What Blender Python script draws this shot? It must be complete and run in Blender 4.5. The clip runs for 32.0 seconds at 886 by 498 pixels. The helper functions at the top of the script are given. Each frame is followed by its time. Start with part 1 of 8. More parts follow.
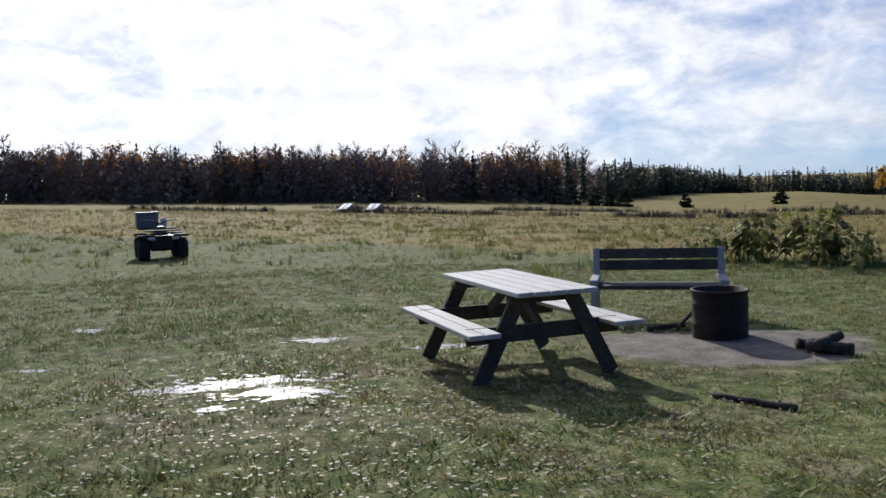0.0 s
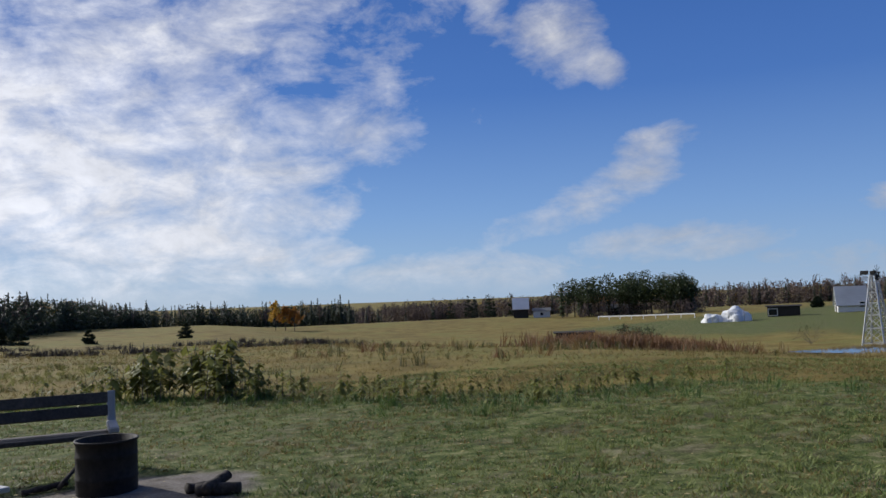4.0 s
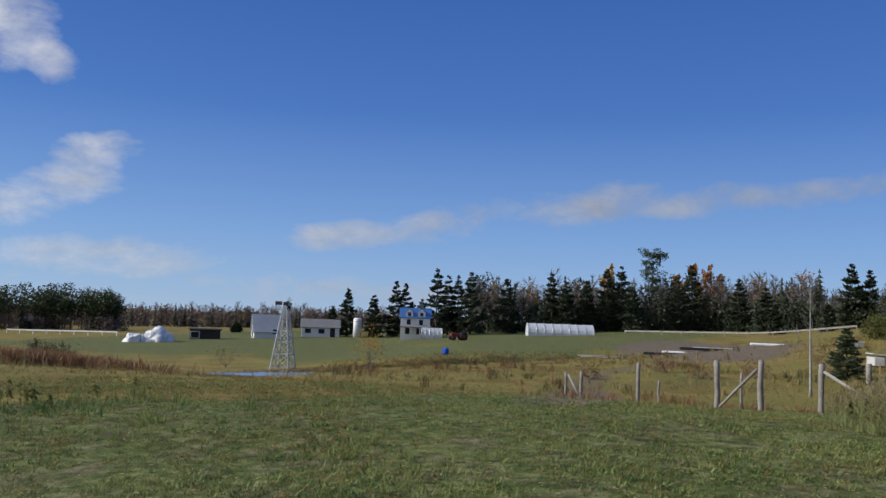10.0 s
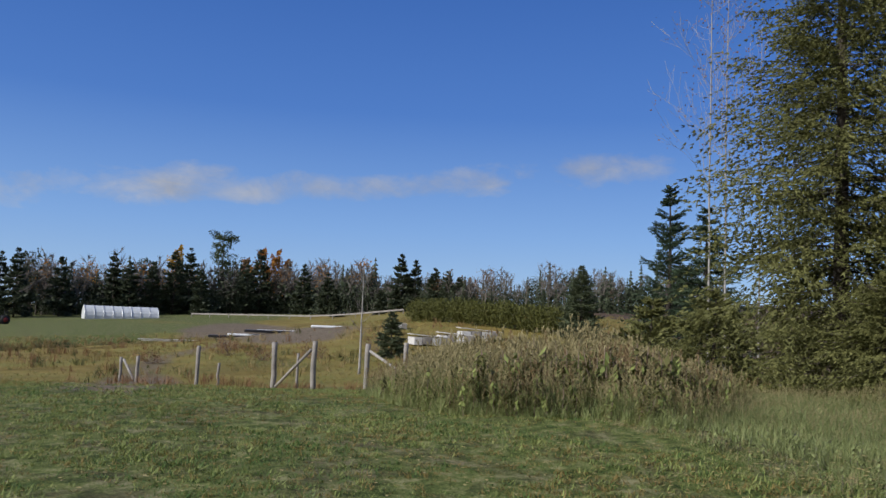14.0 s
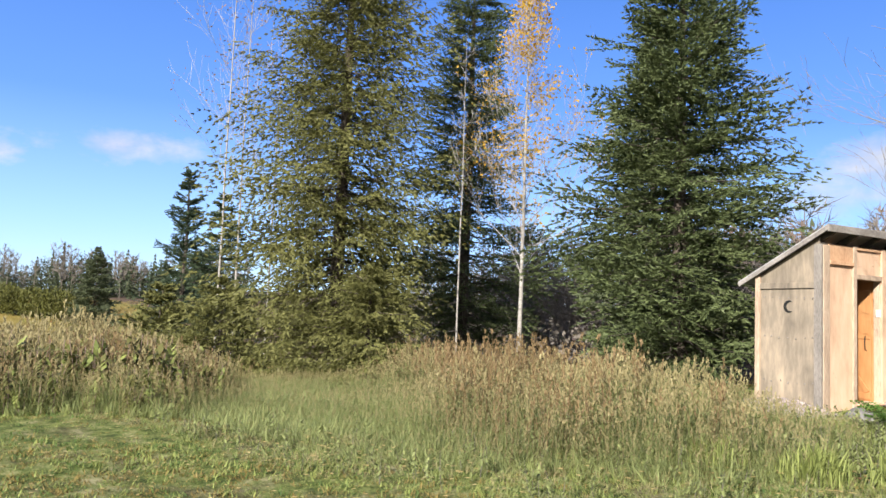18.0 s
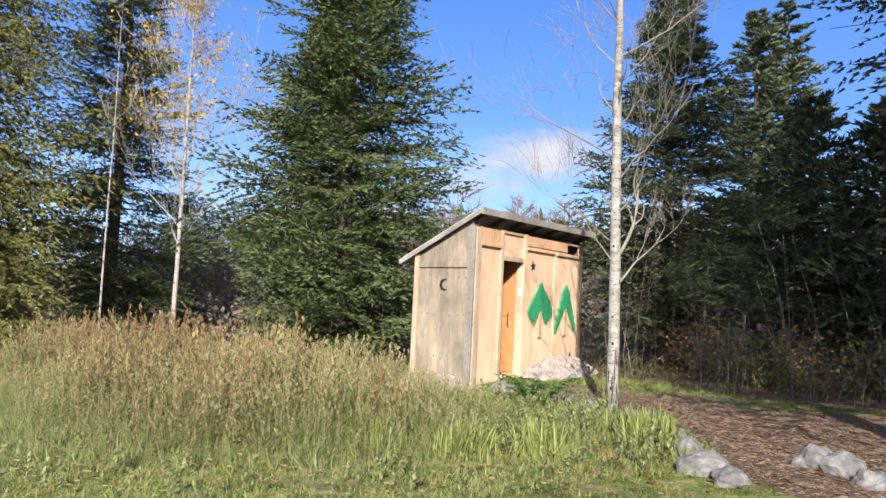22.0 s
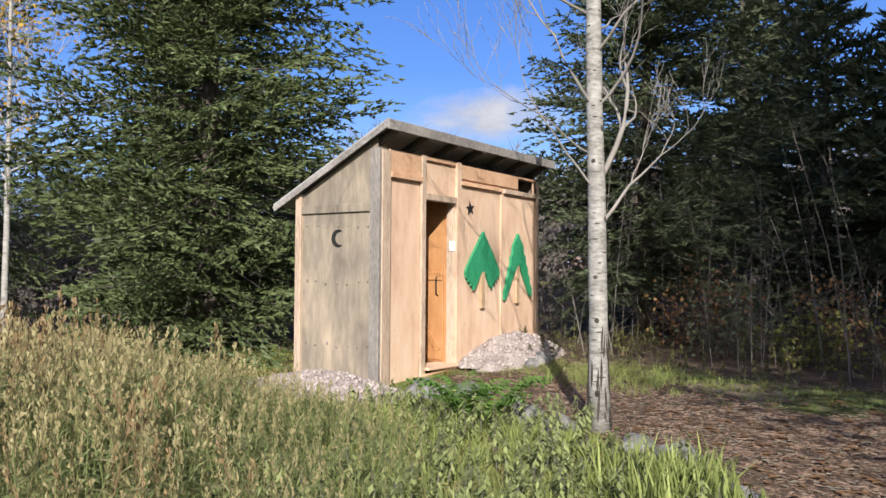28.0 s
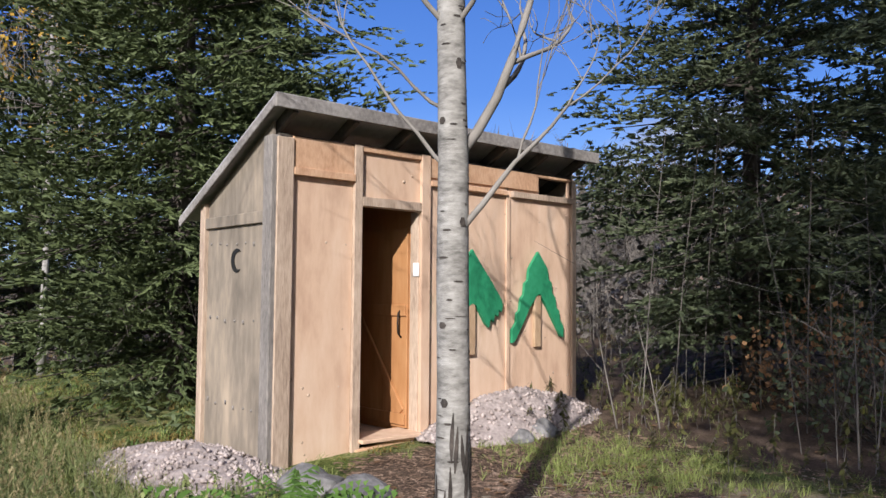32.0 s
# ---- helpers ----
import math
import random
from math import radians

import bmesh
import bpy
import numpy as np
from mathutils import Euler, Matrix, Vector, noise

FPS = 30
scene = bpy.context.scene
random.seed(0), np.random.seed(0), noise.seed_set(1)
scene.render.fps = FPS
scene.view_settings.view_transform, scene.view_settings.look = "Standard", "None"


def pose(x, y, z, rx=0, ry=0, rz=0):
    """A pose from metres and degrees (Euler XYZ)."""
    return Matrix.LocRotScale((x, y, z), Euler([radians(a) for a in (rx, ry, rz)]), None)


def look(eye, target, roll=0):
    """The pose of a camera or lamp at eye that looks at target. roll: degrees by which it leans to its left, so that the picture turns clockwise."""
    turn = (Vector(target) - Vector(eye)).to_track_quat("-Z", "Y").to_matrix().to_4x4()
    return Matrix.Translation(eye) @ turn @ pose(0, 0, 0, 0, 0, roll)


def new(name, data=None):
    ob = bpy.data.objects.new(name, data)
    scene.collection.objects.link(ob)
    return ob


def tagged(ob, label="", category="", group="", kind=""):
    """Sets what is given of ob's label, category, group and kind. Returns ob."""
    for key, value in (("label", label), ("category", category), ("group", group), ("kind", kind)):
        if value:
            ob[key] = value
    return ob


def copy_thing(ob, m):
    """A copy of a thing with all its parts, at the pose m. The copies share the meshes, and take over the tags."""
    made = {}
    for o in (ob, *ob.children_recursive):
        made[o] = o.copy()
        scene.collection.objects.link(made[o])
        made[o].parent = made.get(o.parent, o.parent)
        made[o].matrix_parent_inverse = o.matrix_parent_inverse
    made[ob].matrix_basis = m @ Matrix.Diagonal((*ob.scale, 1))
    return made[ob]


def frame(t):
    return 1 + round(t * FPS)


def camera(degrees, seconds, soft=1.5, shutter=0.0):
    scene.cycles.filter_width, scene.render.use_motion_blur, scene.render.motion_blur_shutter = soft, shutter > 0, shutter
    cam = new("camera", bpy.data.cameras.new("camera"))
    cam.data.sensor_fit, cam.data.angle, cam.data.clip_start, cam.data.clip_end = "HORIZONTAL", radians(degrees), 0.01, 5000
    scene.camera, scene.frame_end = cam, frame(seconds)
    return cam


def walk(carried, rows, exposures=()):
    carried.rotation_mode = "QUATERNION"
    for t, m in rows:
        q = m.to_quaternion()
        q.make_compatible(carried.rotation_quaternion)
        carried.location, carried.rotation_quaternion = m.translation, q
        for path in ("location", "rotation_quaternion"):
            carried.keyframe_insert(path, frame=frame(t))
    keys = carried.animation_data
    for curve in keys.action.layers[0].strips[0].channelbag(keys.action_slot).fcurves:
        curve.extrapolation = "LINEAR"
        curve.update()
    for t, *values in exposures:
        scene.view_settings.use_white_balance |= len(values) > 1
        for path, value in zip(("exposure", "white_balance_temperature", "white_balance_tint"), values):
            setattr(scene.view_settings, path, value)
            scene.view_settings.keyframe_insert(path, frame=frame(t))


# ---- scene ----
cam = camera(56.5, 32.0)
# seconds, place, yaw, pitch, roll
ROWS = [
    (0.0, 0.021, -0.268, 1.521, 19.63, -4.50, 1.97),
    (0.5, 0.065, -0.188, 1.513, 12.48, -4.33, 1.40),
    (1.0, 0.091, -0.142, 1.514, 8.83, -3.93, 1.28),
    (1.5, 0.131, -0.085, 1.516, 4.72, -3.06, 0.85),
    (2.0, 0.175, -0.026, 1.524, -0.38, -1.36, 0.26),
    (2.5, 0.213, 0.038, 1.526, -6.54, 0.04, 0.22),
    (3.0, 0.216, 0.050, 1.535, -11.25, 0.95, -1.26),
    (3.5, 0.219, 0.065, 1.556, -15.72, 2.63, 0.89),
    (5.5, 0.129, 0.028, 1.579, -30.04, 4.38, -0.13),
    (6.0, 0.130, 0.025, 1.580, -33.52, 4.26, -0.06),
    (6.5, 0.144, 0.026, 1.556, -37.36, 4.00, -0.38),
    (7.0, 0.166, 0.038, 1.548, -40.22, 3.76, -0.85),
    (7.5, 0.203, 0.050, 1.543, -43.42, 3.73, -1.24),
    (8.0, 0.243, 0.056, 1.542, -46.38, 3.76, -1.63),
    (8.5, 0.279, 0.061, 1.537, -49.84, 3.92, -1.78),
    (9.0, 0.322, 0.052, 1.531, -52.91, 4.12, -1.95),
    (9.5, 0.357, 0.047, 1.532, -55.46, 4.40, -2.14),
    (10.0, 0.381, 0.048, 1.525, -58.09, 4.77, -2.11),
    (10.5, 0.382, 0.034, 1.521, -59.95, 4.97, -1.76),
    (11.0, 0.425, 0.036, 1.512, -61.90, 4.97, -1.89),
    (11.5, 0.468, 0.021, 1.512, -65.65, 4.67, -2.11),
    (12.0, 0.508, 0.003, 1.509, -69.36, 4.71, -1.97),
    (12.5, 0.546, -0.026, 1.509, -73.83, 4.77, -2.10),
    (13.0, 0.543, -0.067, 1.514, -78.07, 4.92, -2.08),
    (13.5, 0.529, -0.098, 1.517, -82.40, 4.88, -2.28),
    (14.0, 0.541, -0.142, 1.518, -87.32, 4.76, -2.37),
    (14.5, 0.544, -0.180, 1.530, -91.83, 4.72, -2.30),
    (16.5, 0.659, -0.407, 1.544, -108.32, 5.01, -2.61),
    (17.0, 0.625, -0.502, 1.535, -112.72, 4.97, -1.97),
    (17.5, 0.610, -0.546, 1.556, -116.40, 5.01, -2.23),
    (18.0, 0.628, -0.589, 1.555, -119.26, 5.10, -2.39),
    (18.5, 0.645, -0.631, 1.557, -121.73, 5.13, -2.67),
    (19.0, 0.664, -0.693, 1.555, -124.13, 5.07, -2.82),
    (19.5, 0.677, -0.732, 1.544, -126.09, 4.71, -2.97),
    (20.0, 0.691, -0.768, 1.560, -129.24, 4.17, -3.81),
    (20.5, 0.751, -0.769, 1.533, -132.44, 3.87, -4.32),
    (21.0, 0.854, -0.774, 1.546, -136.14, 4.11, -3.24),
    (21.5, 0.939, -0.837, 1.559, -140.71, 3.06, -2.62),
    (22.0, 1.044, -0.953, 1.568, -142.40, 4.44, -2.77),
    (22.5, 1.195, -1.120, 1.564, -143.21, 3.65, -1.72),
    (23.0, 1.391, -1.296, 1.559, -144.67, 4.45, -2.38),
    (23.5, 1.558, -1.484, 1.564, -146.93, 4.38, -1.45),
    (24.0, 1.697, -1.771, 1.576, -145.52, 4.20, -1.90),
    (24.5, 1.840, -2.055, 1.566, -146.41, 2.43, -2.43),
    (25.0, 2.004, -2.343, 1.574, -147.32, 3.03, -2.43),
    (25.5, 2.143, -2.669, 1.589, -147.57, 1.59, -1.38),
    (27.5, 2.907, -4.005, 1.591, -148.30, -0.72, -2.00),
    (28.0, 3.007, -4.452, 1.616, -145.67, 1.90, -0.41),
    (28.5, 2.985, -4.913, 1.640, -143.53, 2.15, 0.78),
    (29.0, 2.934, -5.342, 1.664, -141.13, 2.05, 2.29),
    (29.5, 2.922, -5.755, 1.667, -139.27, 2.70, -0.01),
    (30.0, 2.855, -6.185, 1.679, -138.11, 2.50, 1.85),
    (30.5, 2.810, -6.594, 1.661, -136.29, 2.79, 1.70),
    (31.0, 2.864, -7.021, 1.673, -132.67, 2.96, 2.42),
    (31.5, 2.920, -7.434, 1.703, -132.64, 2.72, 0.71),
    (32.0, 2.931, -7.796, 1.736, -131.32, 3.30, -0.49),
]
walk(cam, [(t, pose(x, y, z, 90 + pitch, roll, yaw)) for t, x, y, z, yaw, pitch, roll in ROWS], exposures=[(0, 0.05, 6350, 10), (2, -0.06, 6350, 10), (3.5, -0.20, 6320, 10), (6, -0.20, 6300, 10), (12, -0.06, 6280, 10), (14.5, 0.06, 6350, 10), (16.5, 0.70, 6750, 10), (17.2, 0.88, 6850, 10), (18.2, 1.16, 6900, 10), (19, 1.24, 6900, 10), (22, 1.12, 6850, 10), (24, 1.08, 6850, 10), (28, 0.82, 6600, 11), (30, 0.66, 6400, 13), (32, 0.54, 6300, 14)])

# ---- world, sun ----
SUN_AZ, SUN_EL = radians(33.0), radians(27.0)   # left of +y, above the horizon
SUN_DIR = Vector((-math.sin(SUN_AZ) * math.cos(SUN_EL), math.cos(SUN_AZ) * math.cos(SUN_EL), math.sin(SUN_EL)))


def build_world():
    world = bpy.data.worlds.new("sky")
    scene.world = world
    world.use_nodes = True
    nt = world.node_tree
    nt.nodes.clear()
    N = nt.nodes.new

    def link(a, b):
        nt.links.new(a, b)

    def math_node(op, a, b=None, clamp=False):
        m = N("ShaderNodeMath")
        m.operation, m.use_clamp = op, clamp
        for i, v in enumerate((a, b)):
            if v is None:
                continue
            if isinstance(v, (int, float)):
                m.inputs[i].default_value = v
            else:
                link(v, m.inputs[i])
        return m.outputs[0]

    sky = N("ShaderNodeTexSky")
    sky.sky_type, sky.sun_disc = "NISHITA", False
    sky.sun_elevation, sky.sun_rotation = SUN_EL, -SUN_AZ
    sky.air_density, sky.dust_density, sky.ozone_density = 1.0, 0.0, 3.0
    co = N("ShaderNodeTexCoord")
    sep = N("ShaderNodeSeparateXYZ")
    link(co.outputs["Generated"], sep.inputs[0])
    x, y, z = sep.outputs
    # bearing from +y towards +x and height over the horizon, in degrees
    bear = math_node("MULTIPLY", math_node("ARCTAN2", x, y), 57.2958)
    high = math_node("MULTIPLY", math_node("ARCSINE", z), 57.2958)
    chart = N("ShaderNodeCombineXYZ")
    link(math_node("MULTIPLY", bear, 0.06), chart.inputs[0])
    link(math_node("MULTIPLY", high, 0.06), chart.inputs[1])

    def fbm(scale, detail, rough, off, stretch, turn=0.0, twist=0.25):
        mp = N("ShaderNodeMapping")
        link(chart.outputs[0], mp.inputs[0])
        mp.inputs[1].default_value, mp.inputs[2].default_value, mp.inputs[3].default_value = off, (0, 0, turn), stretch
        n = N("ShaderNodeTexNoise")
        link(mp.outputs[0], n.inputs["Vector"])
        n.inputs["Scale"].default_value, n.inputs["Detail"].default_value, n.inputs["Roughness"].default_value = scale, detail, rough
        n.inputs["Distortion"].default_value = twist
        return n.outputs["Fac"]

    wisp = fbm(3.2, 7.0, 0.62, (1.3, 4.2, 0), (0.75, 1.6, 1), radians(-14), 0.35)
    mid = fbm(4.2, 9.0, 0.64, (0.3, 5.2, 0), (1.0, 1.7, 1), radians(-8), 0.3)
    broad = fbm(1.3, 3.0, 0.5, (7.7, 0.4, 0), (0.8, 1.5, 1), 0.0, 0.0)

    def cloudlet(a, e, w, h, tilt, weight):
        c, k = math.cos(radians(tilt)), math.sin(radians(tilt))
        da, de = math_node("SUBTRACT", bear, a), math_node("SUBTRACT", high, e)
        du = math_node("ADD", math_node("MULTIPLY", da, c / w), math_node("MULTIPLY", de, k / w))
        dv = math_node("ADD", math_node("MULTIPLY", da, -k / h), math_node("MULTIPLY", de, c / h))
        r = math_node("ADD", math_node("MULTIPLY", du, du), math_node("MULTIPLY", dv, dv))
        return math_node("SUBTRACT", weight, math_node("MULTIPLY", r, 0.55))

    # the bank of cloud below the sun, with a slanting ragged edge
    bank = math_node("DIVIDE", math_node("SUBTRACT", math_node("ADD", 8.5, math_node("MULTIPLY", high, 0.58)), bear), 8.0)
    bank = math_node("MINIMUM", bank, math_node("SUBTRACT", 0.62, math_node("MULTIPLY", bear, 0.030)))
    bank = math_node("MINIMUM", math_node("MINIMUM", bank, 1.3), math_node("DIVIDE", math_node("ADD", bear, 125.0), 15.0))
    cover = math_node("ADD", bank, math_node("MULTIPLY", math_node("SUBTRACT", broad, 0.5), 1.5))
    # loose puffs, a long low streak and haze on the horizon
    for c in ((24, 19.0, 1.7, 1.7, 0, 0.45), (28.4, 17.8, 3.3, 2.7, -35, 0.62), (31.6, 15.0, 2.4, 1.3, -35, 0.35), (22.7, 12.6, 1.3, 0.9, 0, 0.2),
              (26.5, 5.0, 3.5, 1.2, 15, 0.4), (31.5, 7.0, 5.0, 1.5, 18, 0.55), (35.0, 9.8, 3.6, 1.2, 15, 0.36), (36.0, 3.2, 7.0, 1.3, 4, 0.42),
              (12.2, 3.4, 2.8, 1.0, -8, 0.6), (12.0, 5.8, 3.0, 1.1, 0, 0.35), (51.0, 5.4, 3.8, 0.9, 8, 0.45), (59.5, 7.0, 5.0, 1.2, 12, 0.5), (67, 7.9, 6.0, 1.2, 6, 0.45),
              (75, 8.3, 6.0, 1.0, 4, 0.42), (86, 9.2, 7.0, 1.0, 6, 0.45), (97, 10.4, 9.0, 1.1, 3, 0.38), (147, 10.5, 5.5, 1.8, 14, 0.75), (20, 1.8, 10, 1.3, 0, 0.4), (53, 1.6, 11, 1.1, 0, 0.45)):
        cover = math_node("MAXIMUM", cover, cloudlet(*c))
    dens = math_node("ADD", cover, math_node("MULTIPLY", math_node("SUBTRACT", wisp, 0.5), 2.9))
    dens = math_node("ADD", dens, math_node("MULTIPLY", math_node("SUBTRACT", mid, 0.5), 1.4))
    dens = math_node("MULTIPLY", math_node("MAXIMUM", math_node("ADD", dens, 0.2), 0.0), 0.8, True)
    dens = math_node("MULTIPLY", dens, math_node("MULTIPLY", math_node("ADD", z, 0.01), 25.0, True))
    flat = math_node("SQRT", math_node("ADD", math_node("MULTIPLY", x, x), math_node("MULTIPLY", y, y)))
    toward = math_node("DIVIDE", math_node("ADD", math_node("MULTIPLY", x, -0.581), math_node("MULTIPLY", y, 0.814)), flat)
    # cloud brightness grows towards the sun
    glow = math_node("POWER", math_node("MAXIMUM", math_node("ADD", math_node("MULTIPLY", toward, 0.5), 0.5), 0.0), 3.0)
    val = math_node("ADD", math_node("MULTIPLY", glow, CLOUD_GLOW), CLOUD_BASE)
    shade = math_node("ADD", math_node("MULTIPLY", mid, 0.9), 0.5)
    val = math_node("MULTIPLY", val, shade)
    tint = N("ShaderNodeCombineXYZ")
    link(val, tint.inputs[0])
    link(math_node("MULTIPLY", val, 1.0), tint.inputs[1])
    link(math_node("MULTIPLY", val, 1.04), tint.inputs[2])
    mix = N("ShaderNodeMix")
    mix.data_type = "RGBA"
    link(math_node("MULTIPLY", dens, 0.9), mix.inputs[0])
    deep = N("ShaderNodeHueSaturation")
    deep.inputs["Saturation"].default_value, deep.inputs["Hue"].default_value = SKY_DEPTH, 0.515
    link(sky.outputs[0], deep.inputs["Color"])
    # clear cold air: pale blue low down, deep blue overhead
    grade = N("ShaderNodeValToRGB")
    stops = ((0.0, (3.9, 6.0, 9.4)), (0.10, (2.6, 4.7, 9.0)), (0.24, (1.0, 2.5, 6.9)), (0.45, (0.44, 1.42, 5.0)), (1.0, (0.30, 1.0, 4.0)))
    while len(grade.color_ramp.elements) < len(stops):
        grade.color_ramp.elements.new(0.5)
    for e, (p, c) in zip(grade.color_ramp.elements, stops):
        e.position, e.color = p, (*c, 1)
    link(z, grade.inputs[0])
    air = N("ShaderNodeMix")
    air.data_type = "RGBA"
    air.inputs[0].default_value = 0.78
    link(deep.outputs[0], air.inputs[6])
    link(grade.outputs[0], air.inputs[7])
    link(air.outputs[2], mix.inputs[6])
    link(tint.outputs[0], mix.inputs[7])
    bg = N("ShaderNodeBackground")
    bg.inputs[1].default_value = SKY
    link(mix.outputs[2], bg.inputs[0])
    out = N("ShaderNodeOutputWorld")
    link(bg.outputs[0], out.inputs[0])


CLOUD_GLOW, CLOUD_BASE, SKY, SKY_DEPTH = 9.0, 4.6, 0.085, 1.25
build_world()
lamp = bpy.data.lights.new("sun", "SUN")
lamp.energy, lamp.angle, lamp.color = 4.6, radians(0.53), (1.0, 0.965, 0.91)
sun = new("sun", lamp)
sun.matrix_world = look(SUN_DIR * 50, (0, 0, 0))


# ---- materials ----
def surface(name, stops, s1=1.0, s2=14.0, rough=0.8, metal=0.0, bump=0.25, stretch=(1, 1, 1), vary=0.0, mix=0.5, spec=0.3, island=0.0, dist=0.02):
    """A surface whose colour runs through stops by noise at two scales, with fine relief."""
    m = bpy.data.materials.new(name)
    m.use_nodes = True
    nt = m.node_tree
    N, L = nt.nodes.new, nt.links.new
    bsdf = nt.nodes["Principled BSDF"]
    co = N("ShaderNodeTexCoord")
    mp = N("ShaderNodeMapping")
    mp.inputs[3].default_value = stretch
    L(co.outputs["Object"], mp.inputs[0])
    outs = []
    for s, d in ((s1, 4.0), (s2, 6.0)):
        n = N("ShaderNodeTexNoise")
        n.inputs["Scale"].default_value, n.inputs["Detail"].default_value, n.inputs["Roughness"].default_value = s, d, 0.62
        L(mp.outputs[0], n.inputs["Vector"])
        outs.append(n.outputs["Fac"])
    a = N("ShaderNodeMix")
    a.inputs[0].default_value = mix
    L(outs[0], a.inputs[2])
    L(outs[1], a.inputs[3])
    r = N("ShaderNodeValToRGB")
    el = r.color_ramp.elements
    span = [0.32 + 0.36 * i / max(len(stops) - 1, 1) for i in range(len(stops))]
    while len(el) < len(stops):
        el.new(0.5)
    for e, p, c in zip(el, span, stops):
        e.position, e.color = p, (*c, 1)
    L(a.outputs[0], r.inputs[0])
    col = r.outputs[0]
    if vary or island:
        hs = N("ShaderNodeHueSaturation")
        rng = N("ShaderNodeMapRange")
        amount = vary or island
        rng.inputs[3].default_value, rng.inputs[4].default_value = 1 - amount, 1 + amount
        src = N("ShaderNodeObjectInfo").outputs["Random"] if vary else N("ShaderNodeNewGeometry").outputs["Random Per Island"]
        L(src, rng.inputs[0])
        L(rng.outputs[0], hs.inputs["Value"])
        L(col, hs.inputs["Color"])
        col = hs.outputs[0]
    L(col, bsdf.inputs["Base Color"])
    bsdf.inputs["Roughness"].default_value, bsdf.inputs["Metallic"].default_value = rough, metal
    bsdf.inputs["Specular IOR Level"].default_value = spec
    if bump:
        b = N("ShaderNodeBump")
        b.inputs["Strength"].default_value, b.inputs["Distance"].default_value = bump, dist
        L(a.outputs[0], b.inputs["Height"])
        L(b.outputs[0], bsdf.inputs["Normal"])
    return m


def leafy(name, dark, light, through_light=0.35, spread=0.35, rough=0.6):
    """Foliage: each blade, leaf or needle tuft has its own shade; some light comes through."""
    m = bpy.data.materials.new(name)
    m.use_nodes = True
    nt = m.node_tree
    nt.nodes.clear()
    N, L = nt.nodes.new, nt.links.new
    geo = N("ShaderNodeNewGeometry")
    r = N("ShaderNodeValToRGB")
    r.color_ramp.elements[0].color, r.color_ramp.elements[1].color = (*dark, 1), (*light, 1)
    co = N("ShaderNodeTexCoord")
    n = N("ShaderNodeTexNoise")
    n.inputs["Scale"].default_value, n.inputs["Detail"].default_value = 0.9, 3.0
    L(co.outputs["Object"], n.inputs["Vector"])
    a = N("ShaderNodeMix")
    a.inputs[0].default_value = 0.45
    L(geo.outputs["Random Per Island"], a.inputs[2])
    L(n.outputs["Fac"], a.inputs[3])
    L(a.outputs[0], r.inputs[0])
    d = N("ShaderNodeBsdfPrincipled")
    d.inputs["Roughness"].default_value, d.inputs["Specular IOR Level"].default_value = rough, 0.25
    t = N("ShaderNodeBsdfTranslucent")
    L(r.outputs[0], d.inputs["Base Color"])
    L(r.outputs[0], t.inputs[0])
    s = N("ShaderNodeMixShader")
    s.inputs[0].default_value = through_light
    L(d.outputs[0], s.inputs[1])
    L(t.outputs[0], s.inputs[2])
    o = N("ShaderNodeOutputMaterial")
    L(s.outputs[0], o.inputs[0])
    return m


GREY_WOOD = surface("weathered wood", [(.11, .10, .09), (.23, .21, .19), (.35, .33, .305)], 2.0, 30, 0.85, stretch=(1, 1, 1), bump=0.5)
CORNER_WOOD = surface("dark weathered wood", [(.10, .092, .085), (.20, .18, .16), (.31, .28, .25)], 3.0, 30, 0.85, stretch=(2, 2, .5), bump=0.5)
PALE_BOARD = surface("sun-bleached boards", [(.34, .33, .31), (.50, .485, .46), (.62, .60, .58)], 3.0, 40, 0.75, stretch=(1, 6, 1), vary=0.08)
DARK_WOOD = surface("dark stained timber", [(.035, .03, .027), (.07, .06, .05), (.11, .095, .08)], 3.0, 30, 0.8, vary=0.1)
PLY = surface("fresh plywood", [(.41, .26, .175), (.595, .41, .285), (.69, .52, .385)], 1.1, 5.0, 0.75, stretch=(1.6, 1.6, 0.45), bump=0.15, vary=0.06)
PLY_OLD = surface("weathered plywood", [(.095, .080, .064), (.215, .180, .138), (.38, .305, .222)], 1.3, 7.0, 0.82, mix=0.38, stretch=(1.9, 1.9, 0.5), bump=0.25)
LUMBER = surface("rough lumber", [(.24, .17, .125), (.43, .325, .24), (.55, .43, .33)], 3.0, 25, 0.82, stretch=(3, 3, 0.5), bump=0.35, vary=0.12)
TRIM = surface("orange-brown trim boards", [(.40, .22, .125), (.56, .345, .21), (.64, .43, .29)], 3.0, 22, 0.8, stretch=(2, 2, 0.8), bump=0.3, vary=0.12)
STRIP = surface("brown wood strip", [(.33, .21, .12), (.50, .36, .23)], 3.0, 22, 0.8, stretch=(3, 3, 0.5), bump=0.3)
# orange-brown pine, its colour set darker to hold the shade indoors
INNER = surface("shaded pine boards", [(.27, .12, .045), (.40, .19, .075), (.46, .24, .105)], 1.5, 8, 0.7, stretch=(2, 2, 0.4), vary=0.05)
GREEN_PAINT = surface("green paint", [(.014, .16, .075), (.024, .23, .105), (.036, .28, .135)], 3.0, 25, 0.55, bump=0.1)
BLACK_PAINT = surface("black paint", [(.008, .008, .008), (.02, .02, .018)], 5.0, 30, 0.7)
ROOF_METAL = surface("weathered roof sheet", [(.22, .21, .20), (.34, .33, .32), (.42, .41, .40)], 2.0, 20, 0.6, metal=0.2)
